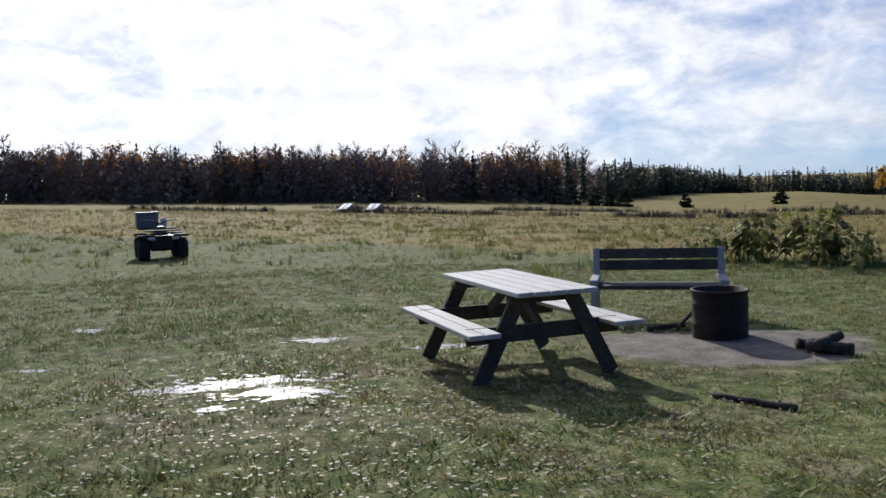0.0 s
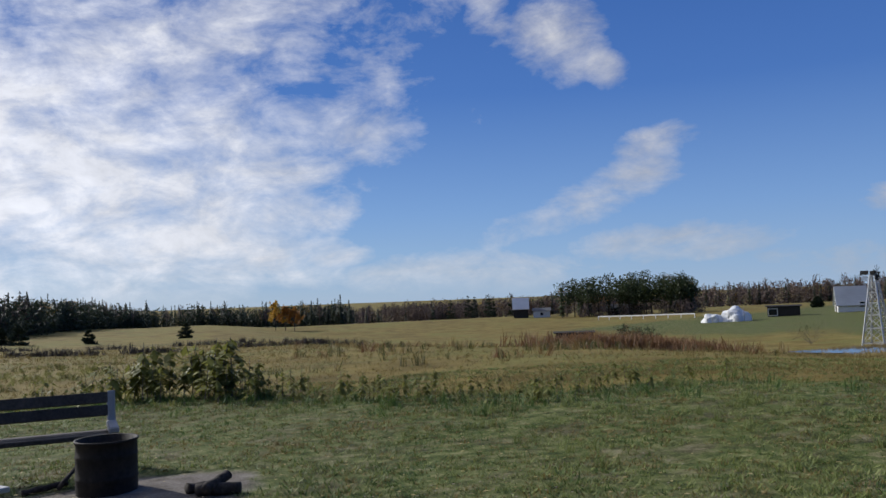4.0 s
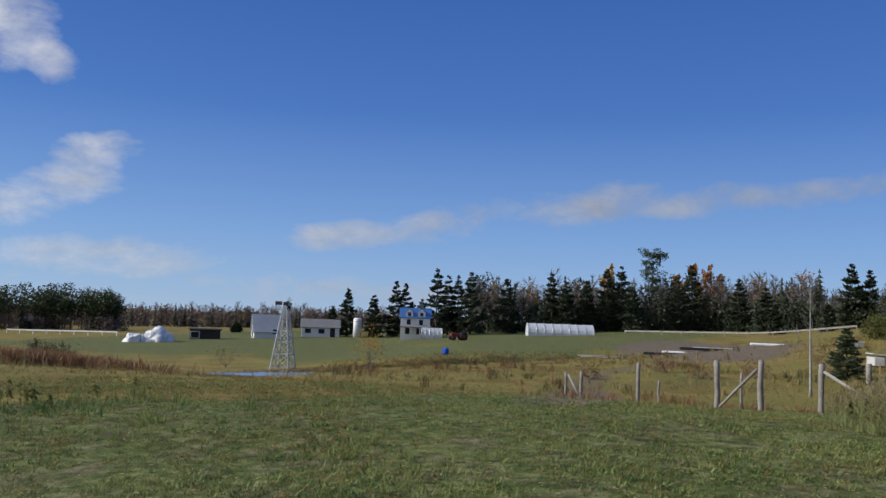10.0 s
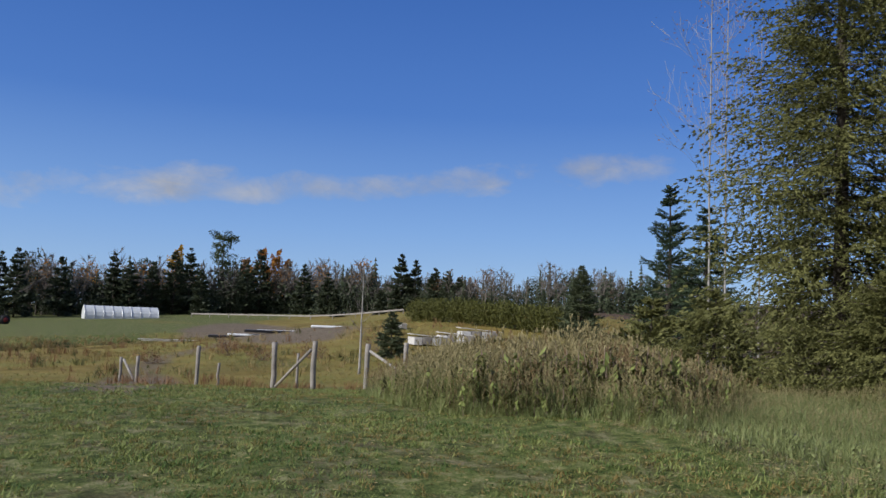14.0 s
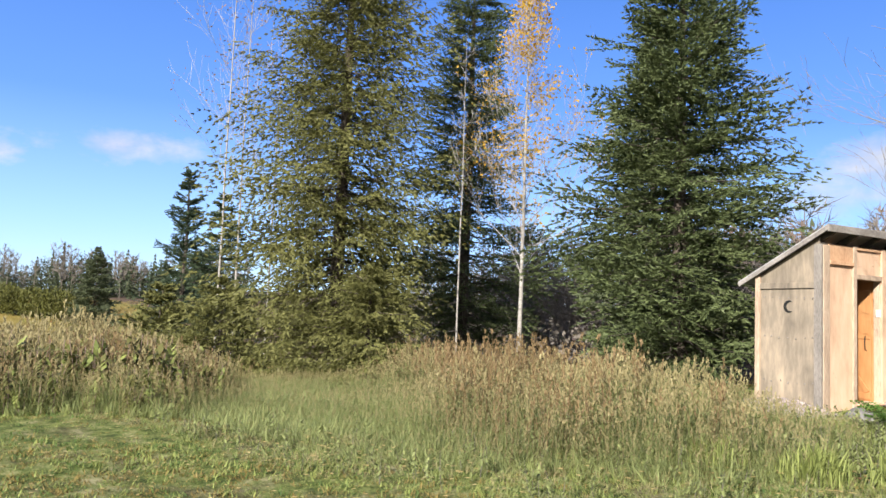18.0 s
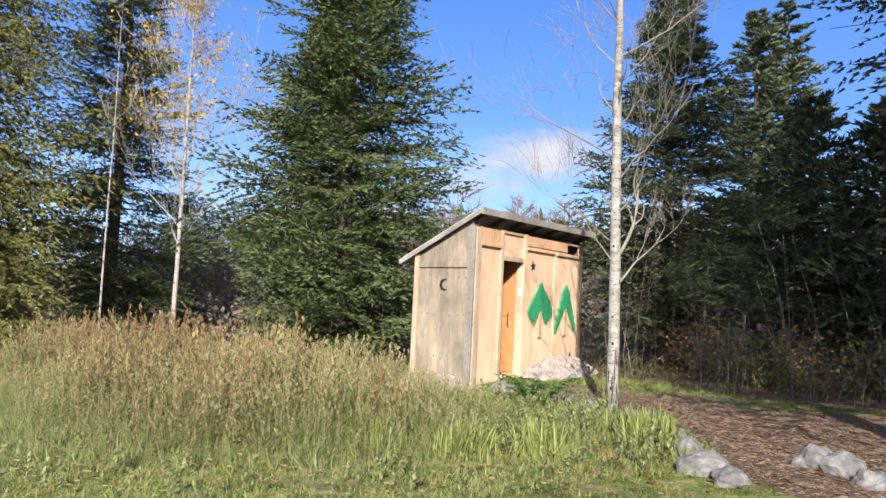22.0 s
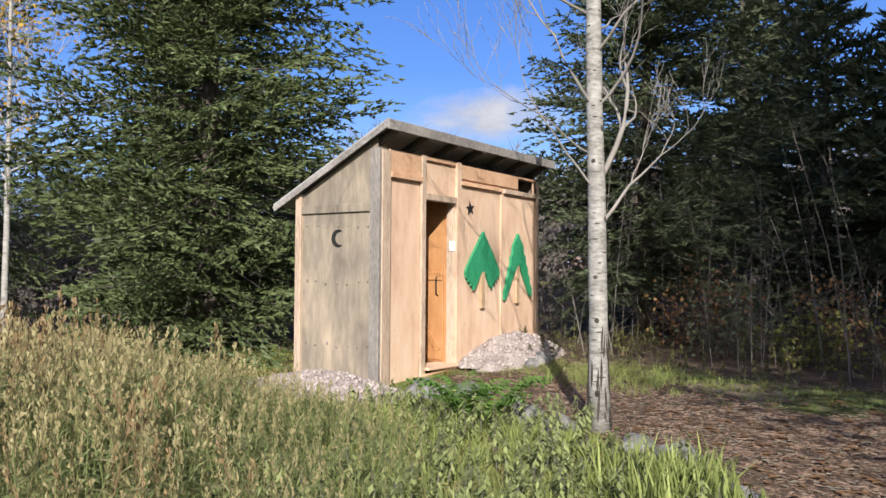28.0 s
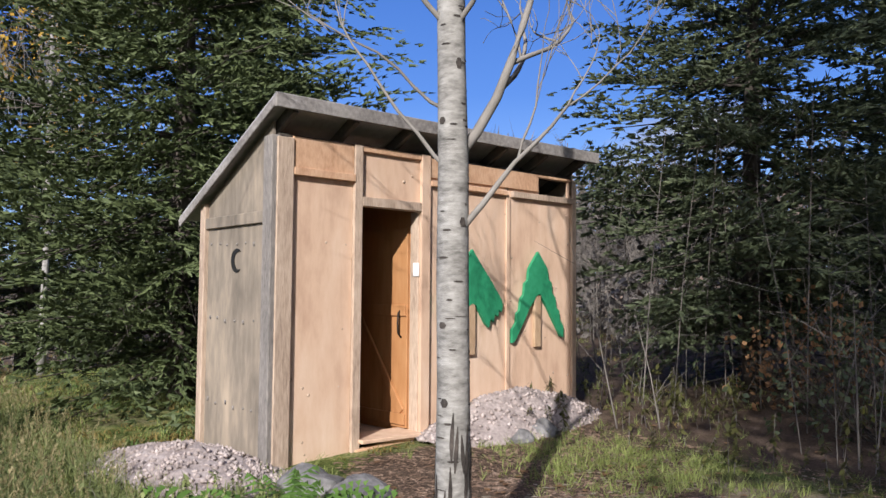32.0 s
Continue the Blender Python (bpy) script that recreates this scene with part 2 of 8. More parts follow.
STEEL = surface("galvanised steel", [(.40, .41, .42), (.55, .56, .57)], 4.0, 30, 0.45, metal=0.7, bump=0.05)
RUST = surface("burnt rusty steel", [(.012, .011, .010), (.028, .025, .023), (.05, .04, .034)], 3.0, 22, 0.75, metal=0.3, bump=0.3)
ASH = surface("grey ash", [(.20, .19, .18), (.33, .31, .29)], 4, 30, 0.95)
CONCRETE = surface("grey moulded concrete", [(.28, .28, .27), (.40, .40, .39)], 4, 40, 0.85)
PLASTIC_GREY = surface("grey plastic", [(.13, .135, .14), (.19, .195, .20)], 2, 20, 0.5)
PLASTIC_BLACK = surface("black plastic", [(.012, .012, .013), (.022, .022, .024)], 2, 20, 0.5)
RUBBER = surface("tyre rubber", [(.012, .012, .012), (.025, .025, .025)], 4, 30, 0.85)
WHITE = surface("white paint", [(.60, .60, .59), (.74, .74, .73)], 0.8, 9, 0.7, bump=0.05)
TARP = surface("white tarpaulin", [(.62, .63, .64), (.78, .79, .80)], 0.9, 5, 0.55, bump=0.5, dist=0.1)
FILM = surface("greenhouse film", [(.42, .44, .45), (.58, .60, .61)], 0.7, 5, 0.45, bump=0.2)
BARN_ROOF = surface("grey metal roofing", [(.30, .32, .33), (.42, .44, .45)], 0.4, 6, 0.5, metal=0.3)
SHINGLE = surface("grey shingles", [(.14, .14, .14), (.22, .22, .22)], 0.6, 8, 0.85)
BLUE_ROOF = surface("blue metal roofing", [(.045, .11, .27), (.06, .15, .34)], 0.5, 8, 0.5, metal=0.1)
BLUE_PLASTIC = surface("blue plastic", [(.01, .07, .40), (.02, .10, .50)], 1, 8, 0.45)
DARK_SIDING = surface("dark boards", [(.02, .018, .016), (.045, .04, .035)], 1.0, 8, 0.85)
DARK_GLASS = surface("dark window glass", [(.010, .012, .015), (.02, .024, .03)], 0.5, 3, 0.12, bump=0)
RED_PAINT = surface("dull red paint", [(.16, .02, .018), (.24, .035, .03)], 1, 8, 0.6)
BARK = surface("dark spruce bark", [(.035, .028, .022), (.075, .062, .05), (.12, .10, .085)], 2.5, 22, 0.95, bump=0.8, stretch=(1, 1, 0.4))
GREY_BARK = surface("pale poplar bark", [(.075, .07, .062), (.25, .238, .215), (.40, .385, .355)], 3.2, 17, 0.9, bump=0.7, stretch=(1, 1, 2.6))
BIRCH_BARK = surface("white birch bark", [(.09, .08, .07), (.28, .265, .245), (.42, .405, .385)], 2.0, 14, 0.8, bump=0.4, stretch=(1, 1, 2.5))
TWIG = surface("bare twigs", [(.10, .088, .075), (.19, .17, .15)], 2.0, 9, 0.95, bump=0, island=0.25)
TWIG_PALE = surface("pale bare twigs", [(.13, .118, .102), (.26, .24, .215)], 2.0, 9, 0.95, bump=0, island=0.2)
TWIG_RED = surface("reddish bare twigs", [(.105, .078, .064), (.25, .185, .148)], 0.12, 1.0, 0.95, bump=0, island=0.3)
BIRCH_TWIG = surface("pale birch twigs", [(.22, .20, .18), (.40, .38, .35)], 2.0, 9, 0.9, bump=0, island=0.2)
ROCK = surface("grey fieldstone", [(.06, .058, .056), (.15, .145, .14), (.29, .28, .27)], 3.0, 18, 0.9, bump=0.6)
GRAVEL = surface("pale gravel", [(.18, .145, .13), (.34, .285, .26), (.50, .435, .40)], 6.0, 40, 0.95, bump=0.4, island=0.3)
DEADWOOD = surface("dead grey twigs", [(.045, .038, .031), (.12, .102, .085)], 2.0, 9, 0.95, bump=0, island=0.35)
CHIPS = surface("wood chips", [(.065, .040, .026), (.18, .118, .078), (.35, .255, .185)], 6.0, 40, 0.95, bump=0.3, island=0.6)
CHAR = surface("charred log", [(.014, .012, .011), (.05, .042, .036), (.12, .10, .085)], 5, 25, 0.95, bump=0.6)
SPRUCE = leafy("spruce needles", (.022, .036, .014), (.150, .185, .074), 0.14)
SPRUCE_OLIVE = leafy("olive spruce needles", (.044, .048, .013), (.235, .235, .082), 0.16)
SPRUCE_BLUE = leafy("bluish spruce needles", (.022, .042, .024), (.090, .125, .066), 0.12)
SPRUCE_DARK = leafy("dark spruce needles", (.028, .042, .022), (.140, .165, .086), 0.16)
FAR_SPRUCE = leafy("far conifers", (.018, .028, .016), (.070, .085, .044), 0.15)
FAR_PINE = leafy("far pines", (.020, .034, .014), (.075, .095, .034), 0.2)
YELLOW_LEAF = leafy("yellow autumn leaves", (.30, .16, .02), (.62, .40, .06), 0.4)
ORANGE_LEAF = leafy("orange autumn leaves", (.26, .11, .02), (.50, .24, .05), 0.4)
RUSSET = leafy("russet dry leaves", (.14, .075, .035), (.30, .17, .08), 0.3)
GRASS = leafy("lawn grass", (.078, .108, .028), (.345, .385, .122), 0.26)
GRASS_DRY = leafy("dry field grass", (.125, .095, .028), (.33, .25, .085), 0.3)
WEED_STRAW = leafy("straw weeds", (.17, .14, .065), (.46, .40, .21), 0.35)
WEED_GREEN = leafy("green weeds", (.085, .112, .040), (.38, .42, .17), 0.36)
WEED_RUST = leafy("rusty seed heads", (.125, .082, .040), (.33, .235, .12), 0.3)
WEED_DARK = leafy("dark withered leaves", (.05, .055, .018), (.145, .14, .045), 0.3)
WITHERED = leafy("yellow-green withered leaves", (.07, .08, .018), (.32, .32, .085), 0.4)
FERN = leafy("bright fern", (.045, .092, .022), (.145, .22, .060), 0.3)
HEDGE = leafy("cedar hedge", (.040, .048, .010), (.125, .125, .030), 0.2)
FERN_LEAF = leafy("lush fern fronds", (.050, .115, .020), (.17, .29, .062), 0.35)
LITTER = leafy("trodden dry leaves", (.15, .12, .075), (.36, .31, .23), 0.1)
FALLEN = leafy("fallen leaves", (.26, .17, .055), (.58, .46, .20), 0.2)
REED = leafy("dry reeds", (.20, .145, .055), (.42, .32, .14), 0.3)


def water_material():
    m = bpy.data.materials.new("pond water")
    m.use_nodes = True
    nt = m.node_tree
    b = nt.nodes["Principled BSDF"]
    b.inputs["Base Color"].default_value = (.025, .022, .014, 1)
    b.inputs["Roughness"].default_value = 0.08
    n = nt.nodes.new("ShaderNodeTexNoise")
    n.inputs["Scale"].default_value = 1.2
    bp = nt.nodes.new("ShaderNodeBump")
    bp.inputs["Strength"].default_value = 0.4
    nt.links.new(n.outputs["Fac"], bp.inputs["Height"])
    nt.links.new(bp.outputs[0], b.inputs["Normal"])
    return m


WATER = water_material()


# pale, half-metallic colour puts the sky's glint into the wet mud
MUD_GLINT = surface("wet mud film with painted sky glint", [(.30, .29, .28), (.55, .54, .53)], 6, 30, 0.12, metal=0.45, bump=0.25, spec=1.0)


# ---- mesh tools ----
class Soup:
    """Triangles gathered in arrays, then linked as one mesh."""

    def __init__(self):
        self.v, self.f, self.m, self.n = [], [], [], 0

    def add(self, v, f, slot=0):
        self.v.append(np.asarray(v, float))
        self.f.append(np.asarray(f, int) + self.n)
        self.m.append(np.full(len(f), slot) if np.isscalar(slot) else np.asarray(slot))
        self.n += len(v)

    def stamp(self, tv, tf, loc, rz, sc, slot=0, tilt=None, tilt_dir=None):
        """Copies of a small shape at many places, each turned about z, scaled and leaning."""
        k = len(loc)
        sc = np.asarray(sc, float)
        if sc.ndim == 1:
            sc = np.repeat(sc[:, None], 3, 1)
        p = tv[None] * sc[:, None, :]
        c, s = np.cos(rz)[:, None], np.sin(rz)[:, None]
        x = p[:, :, 0] * c - p[:, :, 1] * s
        y = p[:, :, 0] * s + p[:, :, 1] * c
        z = p[:, :, 2].copy()
        if tilt is not None:
            x = x + z * (np.sin(tilt) * np.cos(tilt_dir))[:, None]
            y = y + z * (np.sin(tilt) * np.sin(tilt_dir))[:, None]
            z = z * np.cos(tilt)[:, None]
        v = np.stack([x, y, z], 2) + np.asarray(loc)[:, None, :]
        f = (tf[None] + (np.arange(k) * len(tv))[:, None, None]).reshape(-1, 3)
        sl = slot if np.isscalar(slot) else np.tile(np.asarray(slot), k)
        self.add(v.reshape(-1, 3), f, sl)

    def mesh(self, name, mats, smooth=False):
        me = bpy.data.meshes.new(name)
        if self.v:
            v, f, m = np.concatenate(self.v), np.concatenate(self.f), np.concatenate(self.m)
            me.vertices.add(len(v))
            me.vertices.foreach_set("co", v.astype(np.float32).ravel())
            me.loops.add(3 * len(f))
            me.loops.foreach_set("vertex_index", f.astype(np.int32).ravel())
            me.polygons.add(len(f))
            me.polygons.foreach_set("loop_start", np.arange(0, 3 * len(f), 3, dtype=np.int32))
            me.polygons.foreach_set("loop_total", np.full(len(f), 3, dtype=np.int32))
            me.polygons.foreach_set("material_index", m.astype(np.int32))
            if smooth:
                me.polygons.foreach_set("use_smooth", np.ones(len(f), dtype=bool))
            me.update(calc_edges=True)
        for k in mats:
            me.materials.append(k)
        return me


def soup_part(name, soup, mats, parent=None, label="", smooth=False):
    ob = new(name, soup.mesh(name, mats, smooth))
    if parent is not None:
        ob.parent = parent
    return tagged(ob, label)


def part(name, bm, material, parent=None, label="", smooth=False):
    me = bpy.data.meshes.new(name)
    bm.to_mesh(me)
    bm.free()
    me.materials.append(material)
    if smooth:
        for p in me.polygons:
            p.use_smooth = True
    ob = new(name, me)
    if parent is not None:
        ob.parent = parent
    return tagged(ob, label)


def thing(name, m, label, category, group="", kind=""):
    e = new(name)
    e.matrix_world = m
    return tagged(e, label, category, group, kind)


def add_box(bm, c, s, m=None, bevel=0.0):
    """A box of size s about c, turned by m, with eased edges."""
    r = bmesh.ops.create_cube(bm, size=1.0)
    vs = r["verts"]
    bmesh.ops.scale(bm, vec=s, verts=vs)
    if bevel:
        es = list({e for v in vs for e in v.link_edges})
        r2 = bmesh.ops.bevel(bm, geom=es, offset=bevel, segments=1, affect="EDGES")
        vs = list({v for f in r2["faces"] for v in f.verts} | {v for v in vs if v.is_valid})
    if m is not None:
        bmesh.ops.transform(bm, matrix=m, verts=vs)
    bmesh.ops.translate(bm, vec=c, verts=vs)
    return vs


def box(c, s, m=None, bevel=0.004):
    bm = bmesh.new()
    add_box(bm, c, s, m, bevel)
    return bm


def prism(points, depth, axis="x"):
    """A flat outline (a, b) pushed out by depth along the axis."""
    bm = bmesh.new()
    pick = {"x": lambda a, b: (0, a, b), "y": lambda a, b: (a, 0, b), "z": lambda a, b: (a, b, 0)}[axis]
    push = {"x": (depth, 0, 0), "y": (0, depth, 0), "z": (0, 0, depth)}[axis]
    f = bm.faces.new([bm.verts.new(pick(*p)) for p in points])
    r = bmesh.ops.extrude_face_region(bm, geom=[f])
    bmesh.ops.translate(bm, vec=push, verts=[g for g in r["geom"] if isinstance(g, bmesh.types.BMVert)])
    bmesh.ops.recalc_face_normals(bm, faces=bm.faces)
    return bm


def between(a, b, w, h, roll=0.0, bevel=0.004):
    """A bar from a to b of section w (sideways) by h."""
    a, b = Vector(a), Vector(b)
    d = b - a
    q = d.to_track_quat("X", "Z").to_matrix().to_4x4() @ pose(0, 0, 0, roll)
    return box((a + b) / 2, (d.length, w, h), q, bevel)


def tube(points, radii, sides=6, cap=True):
    """Vertices and triangles of a tapering tube through the points."""
    p = np.asarray(points, float)
    r = np.asarray(radii, float)
    d = np.gradient(p, axis=0)
    d /= np.linalg.norm(d, axis=1)[:, None] + 1e-9
    ref = np.where(np.abs(d[:, 2:3]) > 0.9, np.array([[1.0, 0, 0]]), np.array([[0, 0, 1.0]]))
    a = np.cross(d, ref)
    a /= np.linalg.norm(a, axis=1)[:, None] + 1e-9
    b = np.cross(d, a)
    t = np.arange(sides) * 2 * np.pi / sides
    v = p[:, None] + r[:, None, None] * (np.cos(t)[None, :, None] * a[:, None] + np.sin(t)[None, :, None] * b[:, None])
    n = len(p)
    i, j = np.meshgrid(np.arange(n - 1), np.arange(sides), indexing="ij")
    k = (j + 1) % sides
    q = np.stack([i * sides + j, i * sides + k, (i + 1) * sides + k, (i + 1) * sides + j], -1).reshape(-1, 4)
    f = np.concatenate([q[:, [0, 1, 2]], q[:, [0, 2, 3]]])
    v = v.reshape(-1, 3)
    if cap:
        v = np.concatenate([v, p[:1], p[-1:]])
        e = np.arange(sides)
        f = np.concatenate([f, np.stack([(e + 1) % sides, e, np.full(sides, n * sides)], 1),
                            np.stack([(n - 1) * sides + e, (n - 1) * sides + (e + 1) % sides, np.full(sides, n * sides + 1)], 1)])
    return v, f


def tube_part(name, points, radii, sides, mat, parent=None, label=""):
    s = Soup()
    s.add(*tube(points, radii, sides))
    return soup_part(name, s, [mat], parent, label, smooth=True)


# ---- the lie of the land ----
POND_Z = -3.7


def step(a, b, x):
    u = np.clip((x - a) / (b - a), 0, 1)
    return u * u * (3 - 2 * u)


def ground(x, y):
    """Height of the land: a lawn that falls gently to fields, a pond's hollow and flat farmland."""
    x, y = np.asarray(x, float), np.asarray(y, float)
    z = 0.043 * np.clip(-y, 0, 60) - 3.3 * np.tanh((np.maximum(y, 0) / 85.0) ** 1.5)
    z = z + 0.012 * np.clip(x, -5, 10) + 0.035 * np.clip(-x, 0, 110) * step(5, 60, y)
    z = z - 1.5 * step(12, 35, x) + 0.03 * np.clip(x - 60, 0, 110) * (1 - step(130, 210, y)) - 0.03 * np.clip(y - 220, 0, 250) + 2.2 * step(35, 75, x) * (1 - step(0, 30, y))
    z = z - 0.95 * step(38, 58, np.hypot(x, y)) * step(2, 24, y - 0.55 * x) * step(10, 35, x) * (1 - step(150, 230, y))
    pu, pv = (x - 65) * 0.868 - (y - 40.4) * 0.496, (x - 65) * 0.496 + (y - 40.4) * 0.868
    hollow = 1 - step(0.85, 1.6, np.hypot(pu / 18, pv / 4.6))
    z = z * (1 - hollow) + hollow * (POND_Z - 0.45)
    z = z - 0.09 * step(4.0, 6.6, y) * (1 - step(16, 28, y)) * (1 - step(4.5, 10, np.abs(x + 0.5)))
    near = 1 - step(60, 140, np.hypot(x, y))
    return z + near * (0.03 * np.sin(x * 0.9 + 1.3) * np.sin(y * 0.8) + 0.012 * np.sin(x * 2.3) * np.sin(y * 2.9 + 0.5))


def gz(x, y):
    return float(ground(x, y))


# ---- plants ----
def rnd(seed):
    return np.random.default_rng(seed)


def bough(seed, rows, spots, width=0.42, size=0.08, hang=0.0, fat=1.0, blades=3):
    """A spruce bough along +x, one metre long: side twigs, each a brush of needle tufts."""
    g = rnd(seed)
    V, F, P = [], [], []

    def tuft_at(p, d, ln, wd):
        q = np.cross(d, g.normal(size=3))
        q /= np.linalg.norm(q) + 1e-9
        F.append((len(V), len(V) + 1, len(V) + 2))
        V.extend([-q * wd, q * wd, d * ln])
        P.extend([p, p, p])

    def brush(p, d, ln, n):
        d = d / np.linalg.norm(d)
        for i in range(n):
            w = (i + g.uniform(0.2, 1.0)) / n
            q = p + d * ln * w + np.array([0, 0, -hang * ln * w * w])
            for k in range(blades):
                r = g.normal(size=3)
                r[2] = abs(r[2]) * 0.6 - 0.5 * hang
                e = d * 0.8 + r * 0.42 + np.array([0, 0, -0.5 * hang])
                e /= np.linalg.norm(e)
                tuft_at(q, e, size * g.uniform(0.7, 1.3), size * fat * g.uniform(0.15, 0.26))

    for i in range(rows):
        u = 0.14 + 0.84 * (i + g.uniform(-0.3, 0.3)) / rows
        reach = width * (1.08 - u) ** 0.7 * g.uniform(0.55, 1.2) + 0.05
        for side in (-1, 1):
            a = side * g.uniform(0.6, 1.05)
            brush(np.array([u, 0, 0]), np.array([math.cos(a), math.sin(a), g.uniform(-0.22, 0.25)]), reach, max(2, int(spots * (0.45 + reach / width * 0.6))))
    brush(np.array([0.25, 0, 0.0]), np.array([1.0, 0, 0]), 0.78, spots * 3)
    return np.array(P), np.array(V), np.array(F)


BOUGHS = [bough(i, 11, 7, 0.44, 0.072, hang=0.05 + 0.1 * i, fat=0.9, blades=4) for i in range(4)]
BOUGHS_HANG = [bough(10 + i, 11, 7, 0.40, 0.068, hang=0.45 + 0.12 * i, fat=0.9, blades=4) for i in range(4)]
BOUGHS_MID = [bough(20 + i, 7, 5, 0.46, 0.13, fat=1.1, blades=2) for i in range(3)]
BOUGHS_DENSE = [bough(26 + i, 5, 3, 0.5, 0.40, fat=1.6, blades=2) for i in range(2)]


def place_boughs(soup, kinds, base, azim, elev, length, curve, g, slot=0):
    """Lays sprays at the given trunk points, bent down or up towards their tips."""
    for q in range(len(kinds)):
        idx = np.arange(q, len(base), len(kinds))
        if not len(idx):
            continue
        tv, to, tf = kinds[q]
        L, e, a, c = length[idx], elev[idx], azim[idx], curve[idx]
        grown = L[:, None] ** 0.35
        x = tv[None, :, 0] * L[:, None] + to[None, :, 0] * grown
        y = tv[None, :, 1] * L[:, None] ** 0.85 + to[None, :, 1] * grown
        roll = g.uniform(-0.45, 0.45, len(idx))[:, None]
        z = tv[None, :, 2] * L[:, None] + to[None, :, 2] * grown + np.sin(roll) * y
        y = y * np.cos(roll)
        z = z + c[:, None] * L[:, None] * (tv[None, :, 0] ** 2)
        X = x * np.cos(e)[:, None] - z * np.sin(e)[:, None]
        Z = x * np.sin(e)[:, None] + z * np.cos(e)[:, None]
        v = np.stack([X * np.cos(a)[:, None] - y * np.sin(a)[:, None], X * np.sin(a)[:, None] + y * np.cos(a)[:, None], Z], 2) + base[idx][:, None]
        f = (tf[None] + (np.arange(len(idx)) * len(tv))[:, None, None]).reshape(-1, 3)
        soup.add(v.reshape(-1, 3), f, slot)


def conifer_crown(soup, g, H, R, count, kinds, low=0.05, shape=0.85, droop=0.35, lift=0.5, sparse=0.0, slot=0, at=(0, 0, 0), ragged=0.25):
    """Boughs in loose whorls, longest low down, with notches and far-reaching limbs in the outline."""
    whorls = max(6, int(count / 8))
    w = (np.arange(count) * whorls // count + 0.5 + g.normal(0, 0.22, count)) / whorls
    u = np.clip(low + (1 - low) * w, low, 0.995)
    azim = np.arange(count) * 2.39996 + g.normal(0, 0.4, count)
    lobe = 1 + ragged * (0.55 * np.sin(azim * 2 + u * 9 + g.uniform(0, 6)) + 0.45 * np.sin(azim * 3 - u * 23 + g.uniform(0, 6)))
    length = R * np.clip((1 - u) ** shape, 0.03, 1) * lobe * g.uniform(1 - ragged, 1 + ragged * 0.5, count) + 0.14
    length *= np.where(u < low + 0.10, 0.75, 1.0) * np.where(g.uniform(0, 1, count) < 0.05, 1.25, 1.0)
    if sparse:
        keep = g.uniform(0, 1, count) > sparse
        u, length, azim = u[keep], length[keep], azim[keep]
    n = len(u)
    elev = -droop + (droop + lift) * u ** 1.6 + g.normal(0, 0.13, n)
    base = np.stack([np.zeros(n), np.zeros(n), u * H], 1) + np.asarray(at)
    curve = g.uniform(0.04, 0.24, n) * np.where(u < 0.75, 1, -0.2)
    place_boughs(soup, kinds, base, azim, elev, length, curve, g, slot)
    return u, length, azim, elev


def spruce(name, x, y, H, R, count, leaf, label, seed, kinds=None, low=0.05, shape=0.85, droop=0.3, lift=0.45, sparse=0.0, dead=0, category="tree", group="spruces by the outhouse", ragged=0.3, lean=0.0):
    g = rnd(seed)
    t = thing(name, pose(x, y, gz(x, y) - 0.05, lean * 0.6, lean, g.uniform(0, 360)), label, category, group)
    r0 = 0.012 * H + 0.03
    zs = np.linspace(0, 1, 14)
    pts = np.stack([0.02 * np.sin(zs * 7 + seed), 0.02 * np.cos(zs * 5 + seed), zs * H * 0.985], 1)
    tube_part("trunk", pts, r0 * (1 - zs) ** 0.8 + 0.006, 9, BARK, t)
    s = Soup()
    u, length, azim, elev = conifer_crown(s, g, H, R, count, kinds or BOUGHS, low, shape, droop, lift, sparse, ragged=ragged)
    soup_part("crown", s, [leaf], t)
    # woody limbs that carry the sprays, and dead twigs low down
    s = Soup()
    for i in range(0, len(u), 2):
        d = np.array([math.cos(azim[i]) * math.cos(elev[i]), math.sin(azim[i]) * math.cos(elev[i]), math.sin(elev[i])])
        b = np.array([0, 0, u[i] * H])
        s.add(*tube([b, b + d * length[i] * 0.45, b + d * length[i] * 0.85 + np.array([0, 0, 0.04 * length[i]])], [0.012 + 0.006 * length[i], 0.009, 0.004], 4, False))
    for i in range(dead):
        a, z = g.uniform(0, 6.28), (0.03 + 0.6 * g.uniform(0, 1) ** 1.6) * H
        ln = R * g.uniform(0.3, 0.75) * (1 - z / H)
        d = np.array([math.cos(a), math.sin(a), g.uniform(-0.35, 0.1)])
        m = np.array([0, 0, z]) + d * ln * 0.5
        e = np.array([0, 0, z]) + d * ln + np.array([g.uniform(-.2, .2), g.uniform(-.2, .2), g.uniform(-.3, .1)])
        s.add(*tube([np.array([0, 0, z]), m, e], [0.014, 0.009, 0.003], 4, False))
        for k in range(3):
            q = m + (e - m) * g.uniform(0, 1)
            s.add(*tube([q, q + g.normal(0, 0.18, 3) * ln * 0.6 + d * 0.1], [0.005, 0.002], 3, False))
    tagged(soup_part("limb", s, [DEADWOOD], t, "bare grey limbs inside the crown"), kind="stuff")
    return t


